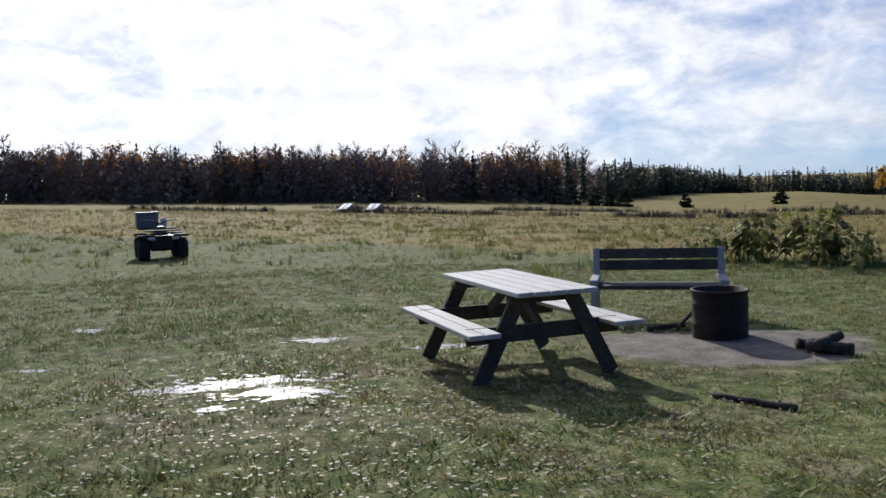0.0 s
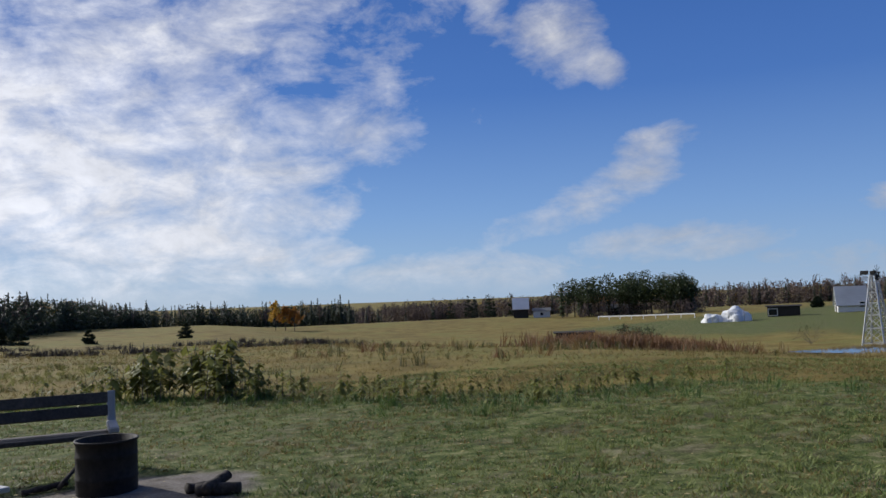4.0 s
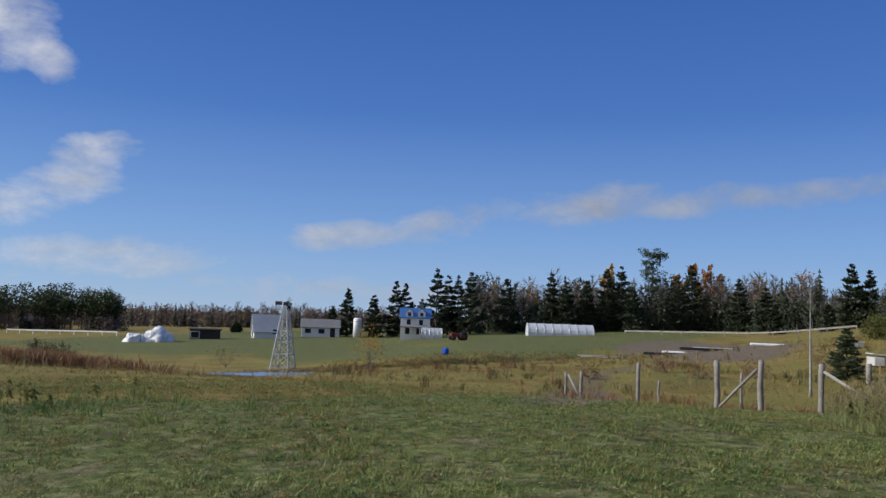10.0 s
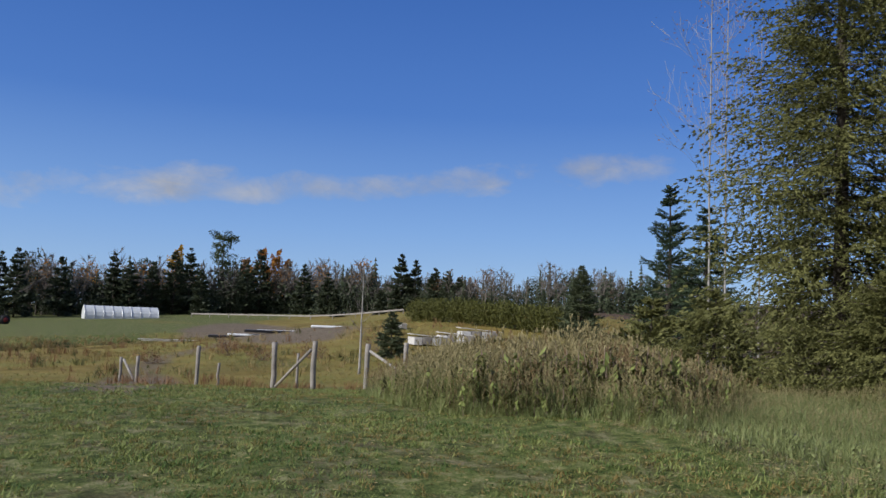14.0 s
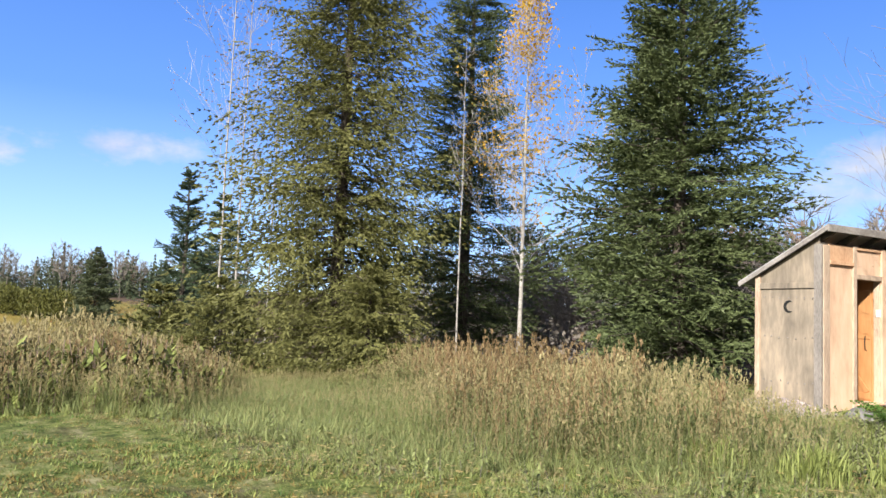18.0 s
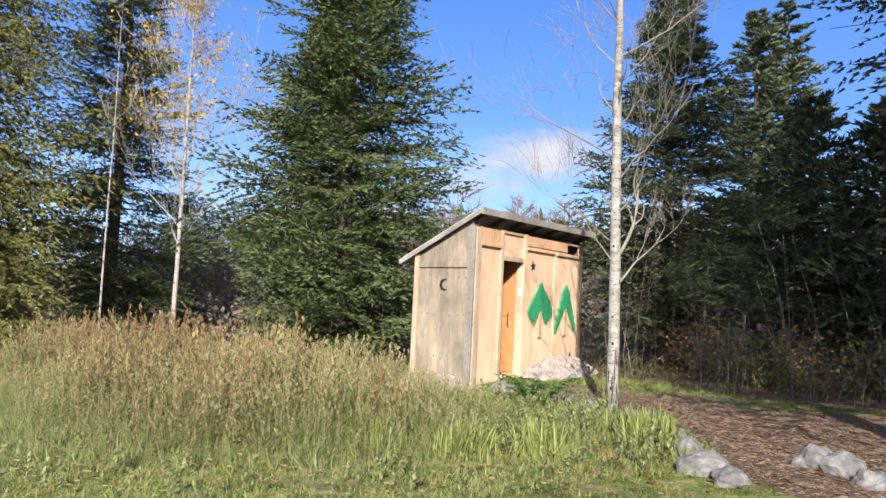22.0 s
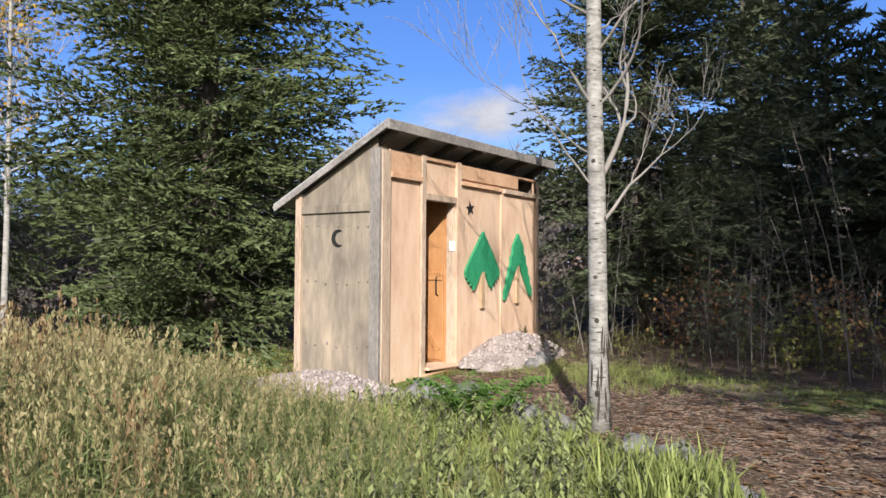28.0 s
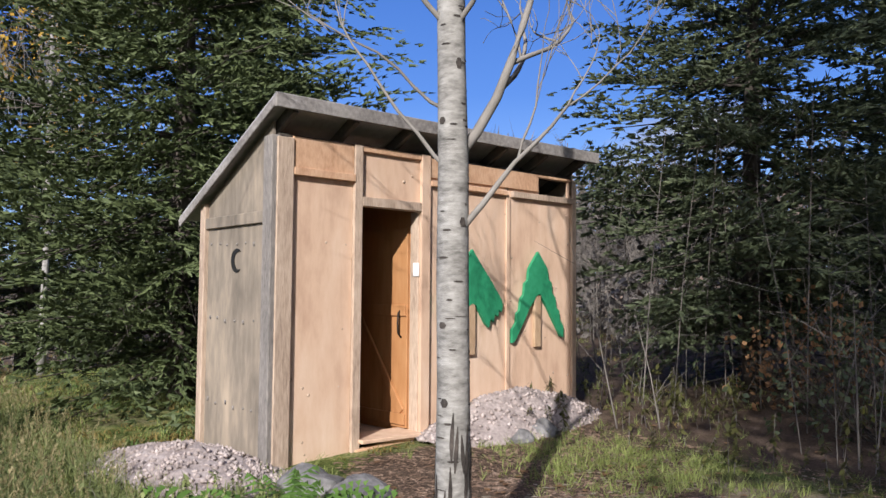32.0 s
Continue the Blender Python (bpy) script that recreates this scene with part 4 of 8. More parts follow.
# ---- outhouse ----
def outhouse(x, y, z0, turn):
    """Its corner stands at (x, y); the front runs along local -y, the moon side along +x."""
    t = thing("outhouse", pose(x, y, z0, 0, 0, turn), "plywood outhouse with green cut-out trees, sloping roof and open doorway", "outhouse")
    W, D = OUT_W, OUT_D
    slope = (OUT_PEAK - OUT_EAVE) / (D + 0.17 + 0.27)

    def roof_z(px):
        return OUT_PEAK - (px + 0.17) * slope

    thick = 0.02
    # front panels, each with its own sheet
    for a, b_, lo, hi in ((0.10, 0.63, -0.1, 2.36), (1.28, 2.19, -0.1, 2.36), (2.20, W, -0.1, 2.18)):
        part("front_panel", box((thick / 2, -(a + b_) / 2, (lo + hi) / 2), (thick, b_ - a - 0.004, hi - lo), bevel=0.003), PLY, t)
    part("front_panel", box((thick / 2, -(2.20 + 2.58) / 2, 2.27), (thick, 0.378, 0.178), bevel=0.003), PLY, t)
    part("front_panel", box((thick / 2, -(2.95 + W) / 2, 2.27), (thick, W - 2.95, 0.178), bevel=0.003), PLY, t)
    part("front_panel", box((thick / 2, -(2.58 + 2.95) / 2, 2.345), (thick, 0.366, 0.03), bevel=0.003), PLY, t)
    part("header_panel", box((0.012, -0.965, 2.14), (0.016, 0.57, 0.46), bevel=0.003), PLY, t)
    # boards and trim, proud of the sheets
    trims = ((-0.016, 0.13, 0.623, 2.14, 2.37, TRIM), (-0.016, 1.33, 2.55, 2.20, 2.36, TRIM), (-0.016, 2.98, W - 0.06, 2.20, 2.36, TRIM), (-0.016, 2.55, 2.98, 2.335, 2.36, TRIM),
             (-0.040, 0.13, 0.623, 2.09, 2.145, TRIM), (-0.030, 0.695, 1.237, 1.915, 1.985, LUMBER), (-0.022, 0.695, 1.237, 2.33, 2.375, TRIM), (-0.036, 1.33, 2.16, 2.13, 2.17, TRIM),
             (-0.036, 2.22, W - 0.06, 2.12, 2.175, LUMBER), (-0.030, 0.625, 0.692, -0.1, 2.38, LUMBER), (-0.030, 1.24, 1.325, 0.12, 2.38, PLY),
             (-0.014, 2.165, 2.205, -0.1, 2.13, PLY), (-0.028, W - 0.055, W, -0.1, 2.34, LUMBER))
    for px, a, b_, lo, hi, mt in trims:
        part("trim_board", box((px / 2 - 0.002, -(a + b_) / 2, (lo + hi) / 2), (abs(px) + 0.004, b_ - a, hi - lo), bevel=0.003), mt, t)
    # door jambs and threshold
    part("door_jamb", box((0.05, -0.677, 1.02), (0.10, 0.03, 1.78), bevel=0.004), LUMBER, t)
    part("door_jamb", box((0.05, -1.245, 1.02), (0.10, 0.03, 1.78), bevel=0.004), LUMBER, t)
    part("threshold", between((-0.03, -0.66, 0.02), (-0.03, -1.45, 0.12), 0.05, 0.15), TRIM, t)
    part("sill", box((0.08, -0.96, 0.155), (0.34, 0.56, 0.03), bevel=0.005), PLY, t)
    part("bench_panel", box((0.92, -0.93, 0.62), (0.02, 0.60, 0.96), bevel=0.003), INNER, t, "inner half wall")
    # moon side: sheet, cross board and gable
    part("side_panel", box((D / 2, -0.01, 0.82), (D - 0.08, thick, 1.86), bevel=0.003), PLY_OLD, t, "weathered grey plywood with a carved moon")
    part("cross_board", box((D / 2, 0.012, 1.79), (D - 0.10, 0.03, 0.085), bevel=0.004), PLY_OLD, t)
    part("gable_panel", prism([(0.03, 1.75), (D - 0.02, 1.75), (D - 0.02, roof_z(D) - 0.05), (0.03, roof_z(0) - 0.05)], -0.018, "y"), PLY_OLD, t)
    part("rear_post", box((D - 0.03, 0.005, 0.92), (0.08, 0.06, 2.06), bevel=0.006), LUMBER, t)
    corner = part("corner_post", box((0.035, 0.0, 1.13), (0.12, 0.07, 2.46), bevel=0.006), CORNER_WOOD, t, "dark grey weathered corner board")
    part("corner_board", box((-0.018, -0.065, 1.13), (0.04, 0.125, 2.44), bevel=0.005), LUMBER, t)
    # far side and back
    part("side_panel", prism([(0.02, -0.1), (D, -0.1), (D, roof_z(D) - 0.05), (0.02, roof_z(0) - 0.05)], -0.02, "y"), PLY_OLD, t).location = (0, -W + 0.02, 0)
    part("back_panel", box((D - 0.01, -W / 2, 0.95), (0.02, W - 0.06, 2.05), bevel=0.002), PLY, t)
    # inside: floor, partition with its door
    part("floor_boards", box((D / 2 + 0.02, -W / 2, 0.12), (D - 0.10, W - 0.10, 0.03), bevel=0.003), LUMBER, t)
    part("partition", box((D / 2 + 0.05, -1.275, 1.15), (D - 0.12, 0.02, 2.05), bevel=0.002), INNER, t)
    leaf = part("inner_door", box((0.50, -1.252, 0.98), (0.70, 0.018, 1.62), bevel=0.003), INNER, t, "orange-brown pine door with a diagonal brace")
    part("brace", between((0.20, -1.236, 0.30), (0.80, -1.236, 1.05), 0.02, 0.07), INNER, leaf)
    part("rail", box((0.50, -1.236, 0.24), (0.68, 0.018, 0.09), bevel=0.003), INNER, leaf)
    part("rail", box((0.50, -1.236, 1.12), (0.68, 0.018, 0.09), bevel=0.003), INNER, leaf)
    part("latch_plate", box((0.02, -1.228, 1.45), (0.07, 0.012, 0.11), bevel=0.003), WHITE, t, "small white plate on the door jamb")
    tube_part("door_handle", [(0.22, -1.242, 0.90), (0.22, -1.21, 0.93), (0.22, -1.205, 1.02), (0.22, -1.21, 1.10), (0.22, -1.242, 1.13)], [0.008] * 5, 6, BLACK_PAINT, leaf)
    part("stud", box((D - 0.06, -0.62, 1.1), (0.05, 0.09, 1.9), bevel=0.003), LUMBER, t)
    part("shelf", box((D - 0.12, -0.75, 1.66), (0.14, 0.80, 0.025), bevel=0.003), LUMBER, t)
    # roof: sheet, fascia, rafters
    L0, L1 = -0.17, D + 0.27
    roof = prism([(L0, roof_z(L0)), (L1, roof_z(L1)), (L1, roof_z(L1) + 0.022), (L0, roof_z(L0) + 0.022)], -(W + 0.22), "y")
    part("roof_sheet", roof, ROOF_METAL, t, "grey weathered roofing").location = (0, 0.09, 0)
    part("fascia", box((L0 - 0.012, -W / 2 - 0.02, roof_z(L0) - 0.035), (0.024, W + 0.24, 0.10), bevel=0.005), GREY_WOOD, t)
    part("barge_board", between((L0, 0.085, roof_z(L0) - 0.03), (L1, 0.085, roof_z(L1) - 0.03), 0.02, 0.06), GREY_WOOD, t)
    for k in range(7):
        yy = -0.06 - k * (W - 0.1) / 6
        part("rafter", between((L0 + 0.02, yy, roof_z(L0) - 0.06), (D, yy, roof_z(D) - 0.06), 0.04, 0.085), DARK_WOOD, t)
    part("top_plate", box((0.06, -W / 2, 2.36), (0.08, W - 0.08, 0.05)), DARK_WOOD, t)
    # moon and star: dark cut-outs
    moon = []
    for k in range(13):
        a = radians(75) + radians(210) * k / 12
        moon.append((0.09 * math.cos(a), 0.09 * math.sin(a)))
    for k in range(13):
        a = radians(285) - radians(210) * k / 12
        moon.append((0.035 + 0.078 * math.cos(a) * (1 if abs(math.cos(a)) > .2 else 1), 0.068 * math.sin(a)))
    part("moon_cutout", prism([(-px, pz) for px, pz in moon], 0.006, "y"), BLACK_PAINT, t, "dark crescent moon").location = (0.52, 0.002, 1.49)
    star = [((0.085 if k % 2 == 0 else 0.036) * math.sin(k * math.pi / 5 + 0.15), (0.085 if k % 2 == 0 else 0.036) * math.cos(k * math.pi / 5 + 0.15)) for k in range(10)]
    part("star_cutout", prism(star, -0.006, "x"), BLACK_PAINT, t, "dark star").location = (-0.001, -1.535, 1.885)
    # green plywood trees
    left = [(0.0, 0.0), (0.10, -0.13), (0.20, -0.25), (0.335, -0.43), (0.352, -0.475), (0.335, -0.54), (0.305, -0.515), (0.295, -0.58), (0.255, -0.56), (0.245, -0.625), (0.205, -0.60), (0.19, -0.675), (0.145, -0.635), (0.10, -0.56), (0.05, -0.485), (0.0, -0.455)]
    one = [(-px, pz) for px, pz in left] + [(px * 0.98, pz * 0.98) for px, pz in reversed(left[1:-1])]
    tree = part("cutout_tree", prism([(-a, b_) for a, b_ in one], -0.03, "x"), GREEN_PAINT, t, "green painted broad plywood tree")
    tree.location = (-0.012, -1.76, 1.635)
    r = [(0.0, 0.0), (0.12, -0.16), (0.13, -0.26), (0.17, -0.29), (0.18, -0.39), (0.22, -0.43), (0.235, -0.53), (0.27, -0.56), (0.275, -0.64), (0.325, -0.70), (0.325, -0.815), (0.29, -0.80), (0.20, -0.66), (0.10, -0.50), (0.02, -0.40)]
    two = [(-px * 0.97, pz) for px, pz in r] + [(px, pz * 0.96) for px, pz in reversed(r[1:])]
    tree = part("cutout_tree", prism([(-a, b_) for a, b_ in two], -0.03, "x"), GREEN_PAINT, t, "green painted narrow plywood tree")
    tree.location = (-0.012, -2.53, 1.65)
    part("tree_trunk_strip", box((-0.020, -1.76, 1.0), (0.036, 0.075, 0.50), bevel=0.003), STRIP, t)
    part("tree_trunk_strip", box((-0.020, -2.53, 1.02), (0.036, 0.075, 0.46), bevel=0.003), STRIP, t)
    # nail heads and tool marks
    g = rnd(5)
    s = Soup()
    for row in (0.42, 1.05, 1.62):
        for k in range(7):
            a = 0.12 + k * (D - 0.25) / 6 + g.uniform(-.02, .02)
            s.add(*tube([(a, 0.0, row + g.uniform(-.03, .03)), (a, 0.005, row)], [0.011, 0.008], 6))
    tagged(soup_part("nail_heads", s, [CORNER_WOOD], t), kind="stuff")
    s = Soup()
    for k in range(56):
        a, h = g.uniform(0.1, W - 0.05), g.uniform(0.1, 2.3)
        if 0.66 < a < 1.30 and h < 1.9:
            continue
        s.add(*tube([(0.0, -a, h), (-0.004, -a, h)], [g.uniform(.006, .015), 0.005], 6))
    tagged(soup_part("knots", s, [LUMBER], t), kind="stuff")
    return t


OUT_W, OUT_D, OUT_PEAK, OUT_EAVE = 3.04, 1.08, 2.60, 1.84


# ---- picnic table, bench, fire ring, vehicle ----
def picnic_table(x, y, turn):
    t = thing("picnic_table", pose(x, y, gz(x, y) - 0.01, 0, 0, turn) @ Matrix.Diagonal((1, 1, 1.07, 1)), "weathered picnic table with dark legs and sun-bleached top boards", "picnic table")
    L, H = 1.85, 0.75
    for k in range(5):
        part("top_board", box((0, -0.30 + k * 0.15, H - 0.02), (L * (1 if k != 4 else 0.985), 0.138, 0.038), bevel=0.006), PALE_BOARD, t)
    for sgn in (-1, 1):
        for k in range(2):
            part("seat_board", box((0, sgn * (0.60 + k * 0.145), 0.44), (L, 0.135, 0.038), bevel=0.006), PALE_BOARD, t)
    for e in (-0.62, 0.62):
        part("seat_beam", box((e, 0, 0.395), (0.04, 1.45, 0.13), bevel=0.005), DARK_WOOD, t)
        part("top_beam", box((e, 0, 0.675), (0.04, 0.68, 0.09), bevel=0.005), DARK_WOOD, t)
        for sgn in (-1, 1):
            part("leg", between((e + 0.04 * np.sign(e), sgn * 0.24, 0.70), (e + 0.04 * np.sign(e), sgn * 0.64, 0.0), 0.04, 0.135), DARK_WOOD, t)
    for sgn in (-1, 1):
        part("brace", between((sgn * 0.60, 0, 0.40), (sgn * 0.10, 0, 0.68), 0.038, 0.09), DARK_WOOD, t)
    return t


def park_bench(x, y, turn):
    t = thing("park_bench", pose(x, y, gz(x, y) - 0.02, 0, 0, turn), "park bench with dark slats and pale grey end frames", "bench")
    L = 1.52
    for e in (-1, 1):
        px = e * L / 2
        side = part("end_frame", between((px, 0.20, 0.30), (px, 0.32, 0.86), 0.09, 0.085, 0, 0.012), CONCRETE, t, "pale grey end frame")
        part("leg", between((px, 0.20, 0.0), (px, 0.20, 0.45), 0.09, 0.08, 0, 0.012), CONCRETE, side)
        part("leg", between((px, -0.26, 0.0), (px, -0.22, 0.46), 0.09, 0.08, 0, 0.012), CONCRETE, side)
        part("arm", between((px, -0.30, 0.48), (px, 0.24, 0.50), 0.11, 0.07, 0, 0.015), CONCRETE, side)
    for k in range(3):
        part("seat_slat", box((0, -0.20 + k * 0.145, 0.42), (L - 0.06, 0.13, 0.05), bevel=0.008), DARK_WOOD, t)
    for k in range(2):
        part("back_slat", box((0, 0.255 + k * 0.03, 0.645 + k * 0.145), (L - 0.06, 0.045, 0.125), pose(0, 0, 0, -12), 0.008), DARK_WOOD, t)
    return t


def fire_ring(x, y):
    z = gz(x, y)
    t = thing("fire_ring", pose(x, y, z, 0, 0, 20), "blackened steel drum used as a fire ring", "fire ring")
    a = np.linspace(0, 2 * np.pi, 33)
    R, H = 0.285, 0.50
    s = Soup()
    prof = [(R, 0), (R, 0.13), (R + 0.008, 0.145), (R, 0.16), (R, 0.34), (R + 0.008, 0.355), (R, 0.37), (R - 0.004, H - 0.02), (R + 0.012, H - 0.012), (R + 0.012, H + 0.008), (R - 0.012, H + 0.006), (R - 0.014, 0.05), (0.0, 0.05)]
    v = np.array([(r * math.cos(q), r * math.sin(q), h) for r, h in prof for q in a[:-1]])
    n = 32
    f = []
    for i in range(len(prof) - 1):
        for k in range(n):
            p, q = i * n + k, i * n + (k + 1) % n
            f += [(p, q, q + n), (p, q + n, p + n)]
    s.add(v, f)
    soup_part("drum", s, [RUST], t, smooth=False)
    s = Soup()
    g = rnd(3)
    for k in range(26):
        q = g.uniform(-0.17, 0.17, 2)
        s.add(*tube([(q[0], q[1], 0.06), (q[0] + g.uniform(-.15, .15), q[1] + g.uniform(-.15, .15), g.uniform(0.08, 0.2))], [0.02, 0.012], 5))
    soup_part("ash_bed", s, [ASH], t)
    return t


def log_thing(name, a, b, r, mat, label, sides=9, knots=2, seed=0):
    g = rnd(seed)
    a, b = np.array(a, float), np.array(b, float)
    u = np.linspace(0, 1, 7)[:, None]
    p = a + (b - a) * u + g.normal(0, r * 0.12, (7, 3))
    s = Soup()
    s.add(*tube(p, r * g.uniform(0.86, 1.1, 7), sides))
    for k in range(knots):
        q = a + (b - a) * g.uniform(0.2, 0.8)
        d = g.normal(size=3)
        d[2] = abs(d[2])
        s.add(*tube([q, q + d / np.linalg.norm(d) * r * 1.8], [r * 0.35, r * 0.2], 5))
    return tagged(soup_part(name, s, [mat]), label, "log" if "log" in name else "stick")


def quad_bike(x, y, turn):
    z = gz(x, y)
    t = thing("all_terrain_vehicle", pose(x, y, z, 0, 0, turn) @ Matrix.Diagonal((1.2, 1.1, 1.05, 1)), "parked quad bike with a grey cargo box on its rack", "quad bike")
    for e in (-0.42, 0.42):
        for f in (-0.55, 0.55):
            s = Soup()
            prof = [(0.16, -0.10), (0.25, -0.125), (0.29, -0.09), (0.295, 0), (0.29, 0.09), (0.25, 0.125), (0.16, 0.10)]
            n = 20
            v = np.array([(h, r * math.cos(q), r * math.sin(q)) for r, h in prof for q in np.arange(n) * 2 * np.pi / n])
            fc = []
            for i in range(len(prof) - 1):
                for k in range(n):
                    p, q = i * n + k, i * n + (k + 1) % n
                    fc += [(p, q, q + n), (p, q + n, p + n)]
            s.add(v + np.array([e, f, 0.295]), fc)
            w = soup_part("wheel", s, [RUBBER], t, "knobbly black tyre")
            tube_part("rim", [(e - 0.06, f, 0.295), (e + 0.06, f, 0.295)], [0.165, 0.165], 14, STEEL, w)
    bm = bmesh.new()
    add_box(bm, (0, 0, 0.46), (0.62, 1.34, 0.40), bevel=0.06)
    add_box(bm, (0, -0.05, 0.68), (0.36, 0.70, 0.16), bevel=0.06)
    part("body", bm, PLASTIC_BLACK, t)
    for f in (-0.58, 0.58):
        for e in (-0.41, 0.41):
            part("fender", box((e, f, 0.66), (0.30, 0.60, 0.06), bevel=0.025), RUBBER, t)
    part("seat", box((0, -0.12, 0.82), (0.30, 0.62, 0.12), bevel=0.05), PLASTIC_BLACK, t)
    rack = part("front_rack", box((0, 0.68, 0.80), (0.78, 0.46, 0.03), bevel=0.01), RUBBER, t)
    part("rear_rack", box((0, -0.72, 0.80), (0.85, 0.52, 0.03), bevel=0.01), RUBBER, t)
    crate = part("cargo_box", box((0.22, -0.74, 1.02), (0.50, 0.50, 0.42), bevel=0.03), PLASTIC_GREY, t, "grey plastic cargo box")
    part("lid", box((0.22, -0.74, 1.245), (0.54, 0.54, 0.05), bevel=0.015), PLASTIC_GREY, crate)
    part("white_jug", box((-0.16, -0.74, 0.95), (0.13, 0.20, 0.28), bevel=0.04), WHITE, t)
    for e in (-1, 1):
        tube_part("handlebar", [(0, 0.28, 0.95), (e * 0.18, 0.24, 1.05), (e * 0.40, 0.16, 1.05)], [0.018, 0.016, 0.02], 7, PLASTIC_BLACK, t)
        part("headlight", box((e * 0.26, 0.93, 0.60), (0.15, 0.05, 0.09), bevel=0.02), STEEL, t)
    return t


def cold_frame(x, y, turn):
    t = thing("cold_frame", pose(x, y, gz(x, y), 0, 0, turn), "white slanted cold frame standing in the field", "cold frame", "cold frames in the field")
    part("lid", box((0, 0, 0.55), (1.5, 1.1, 0.05), pose(0, 0, 0, 32), 0.01), TARP, t)
    for e in (-0.72, 0.72):
        part("side", prism([(-0.5, 0.0), (0.5, 0.0), (0.47, 0.84), (-0.47, 0.23)], 0.04, "x"), GREY_WOOD, t).location = (e, 0, 0)
    part("batten", box((0, 0, 0.59), (0.05, 1.1, 0.03), pose(0, 0, 0, 32), 0.005), GREY_WOOD, t)
    return t


# ---- farm buildings far off ----
def gable_house(name, label, x, y, z, turn, w, d, h, rise, wall, roof, windows=(), door=None, over=0.3, category="building", chimney=False, group=""):
    """A plain building: walls, a ridge along its length, openings set into the walls."""
    t = thing(name, pose(x, y, z, 0, 0, turn), label, category, group)
    body = prism([(-d / 2, -0.3), (d / 2, -0.3), (d / 2, h), (0, h + rise), (-d / 2, h)], w, "x")
    part("wall", body, wall, t).location = (-w / 2, 0, 0)
    ln = math.hypot(d / 2 + over, rise * (d / 2 + over) / (d / 2))
    an = math.degrees(math.atan2(rise, d / 2))
    for sgn in (-1, 1):
        yy = sgn * (d / 2 + over) / 2
        zz = h + rise - rise * abs(yy) / (d / 2) + 0.07
        part("roof", box((0, yy, zz), (w + 2 * over, ln, 0.12), pose(0, 0, 0, -sgn * an), 0.02), roof, t)
    for face, u, lo, ww, hh in windows:
        c = {"s": (u, -d / 2 - 0.02, lo + hh / 2), "n": (u, d / 2 + 0.02, lo + hh / 2), "w": (-w / 2 - 0.02, u, lo + hh / 2), "e": (w / 2 + 0.02, u, lo + hh / 2)}[face]
        flat = face in "sn"
        fr = part("window", box(c, (ww + 0.2, 0.06, hh + 0.2) if flat else (0.06, ww + 0.2, hh + 0.2), bevel=0.01), WHITE, t)
        part("pane", box(c, (ww, 0.09, hh) if flat else (0.09, ww, hh), bevel=0.005), DARK_GLASS, fr)
    if door:
        face, u, ww, hh = door
        c = {"s": (u, -d / 2 - 0.03, hh / 2), "w": (-w / 2 - 0.03, u, hh / 2), "e": (w / 2 + 0.03, u, hh / 2), "n": (u, d / 2 + .03, hh / 2)}[face]
        part("door", box(c, (ww, 0.08, hh) if face in "sn" else (0.08, ww, hh), bevel=0.01), DARK_SIDING, t)
    if chimney:
        part("chimney", box((w * 0.2, 0, h + rise + 0.3), (0.6, 0.6, 1.3), bevel=0.03), ROCK, t)
    return t


def hoop_house(name, label, x, y, z, turn, L, W, H, mat, ribs, category="greenhouse"):
    t = thing(name, pose(x, y, z, 0, 0, turn), label, category)
    n = 14
    a = np.linspace(0, np.pi, n)
    prof = np.stack([-np.cos(a) * W / 2, H * np.sin(a) ** 0.7], 1)
    bm = bmesh.new()
    ends = []
    for px in (-L / 2, L / 2):
        ends.append([bm.verts.new((px, p[0], p[1])) for p in prof])
    for k in range(n - 1):
        bm.faces.new((ends[0][k], ends[0][k + 1], ends[1][k + 1], ends[1][k]))
    bm.faces.new(ends[0])
    bm.faces.new(list(reversed(ends[1])))
    bmesh.ops.recalc_face_normals(bm, faces=bm.faces)
    part("cover", bm, mat, t)
    for k in range(ribs):
        px = -L / 2 + L * k / (ribs - 1)
        tube_part("hoop", [(px, q[0] * 1.012, q[1] * 1.012) for q in prof], [0.05] * n, 5, STEEL, t)
    return t


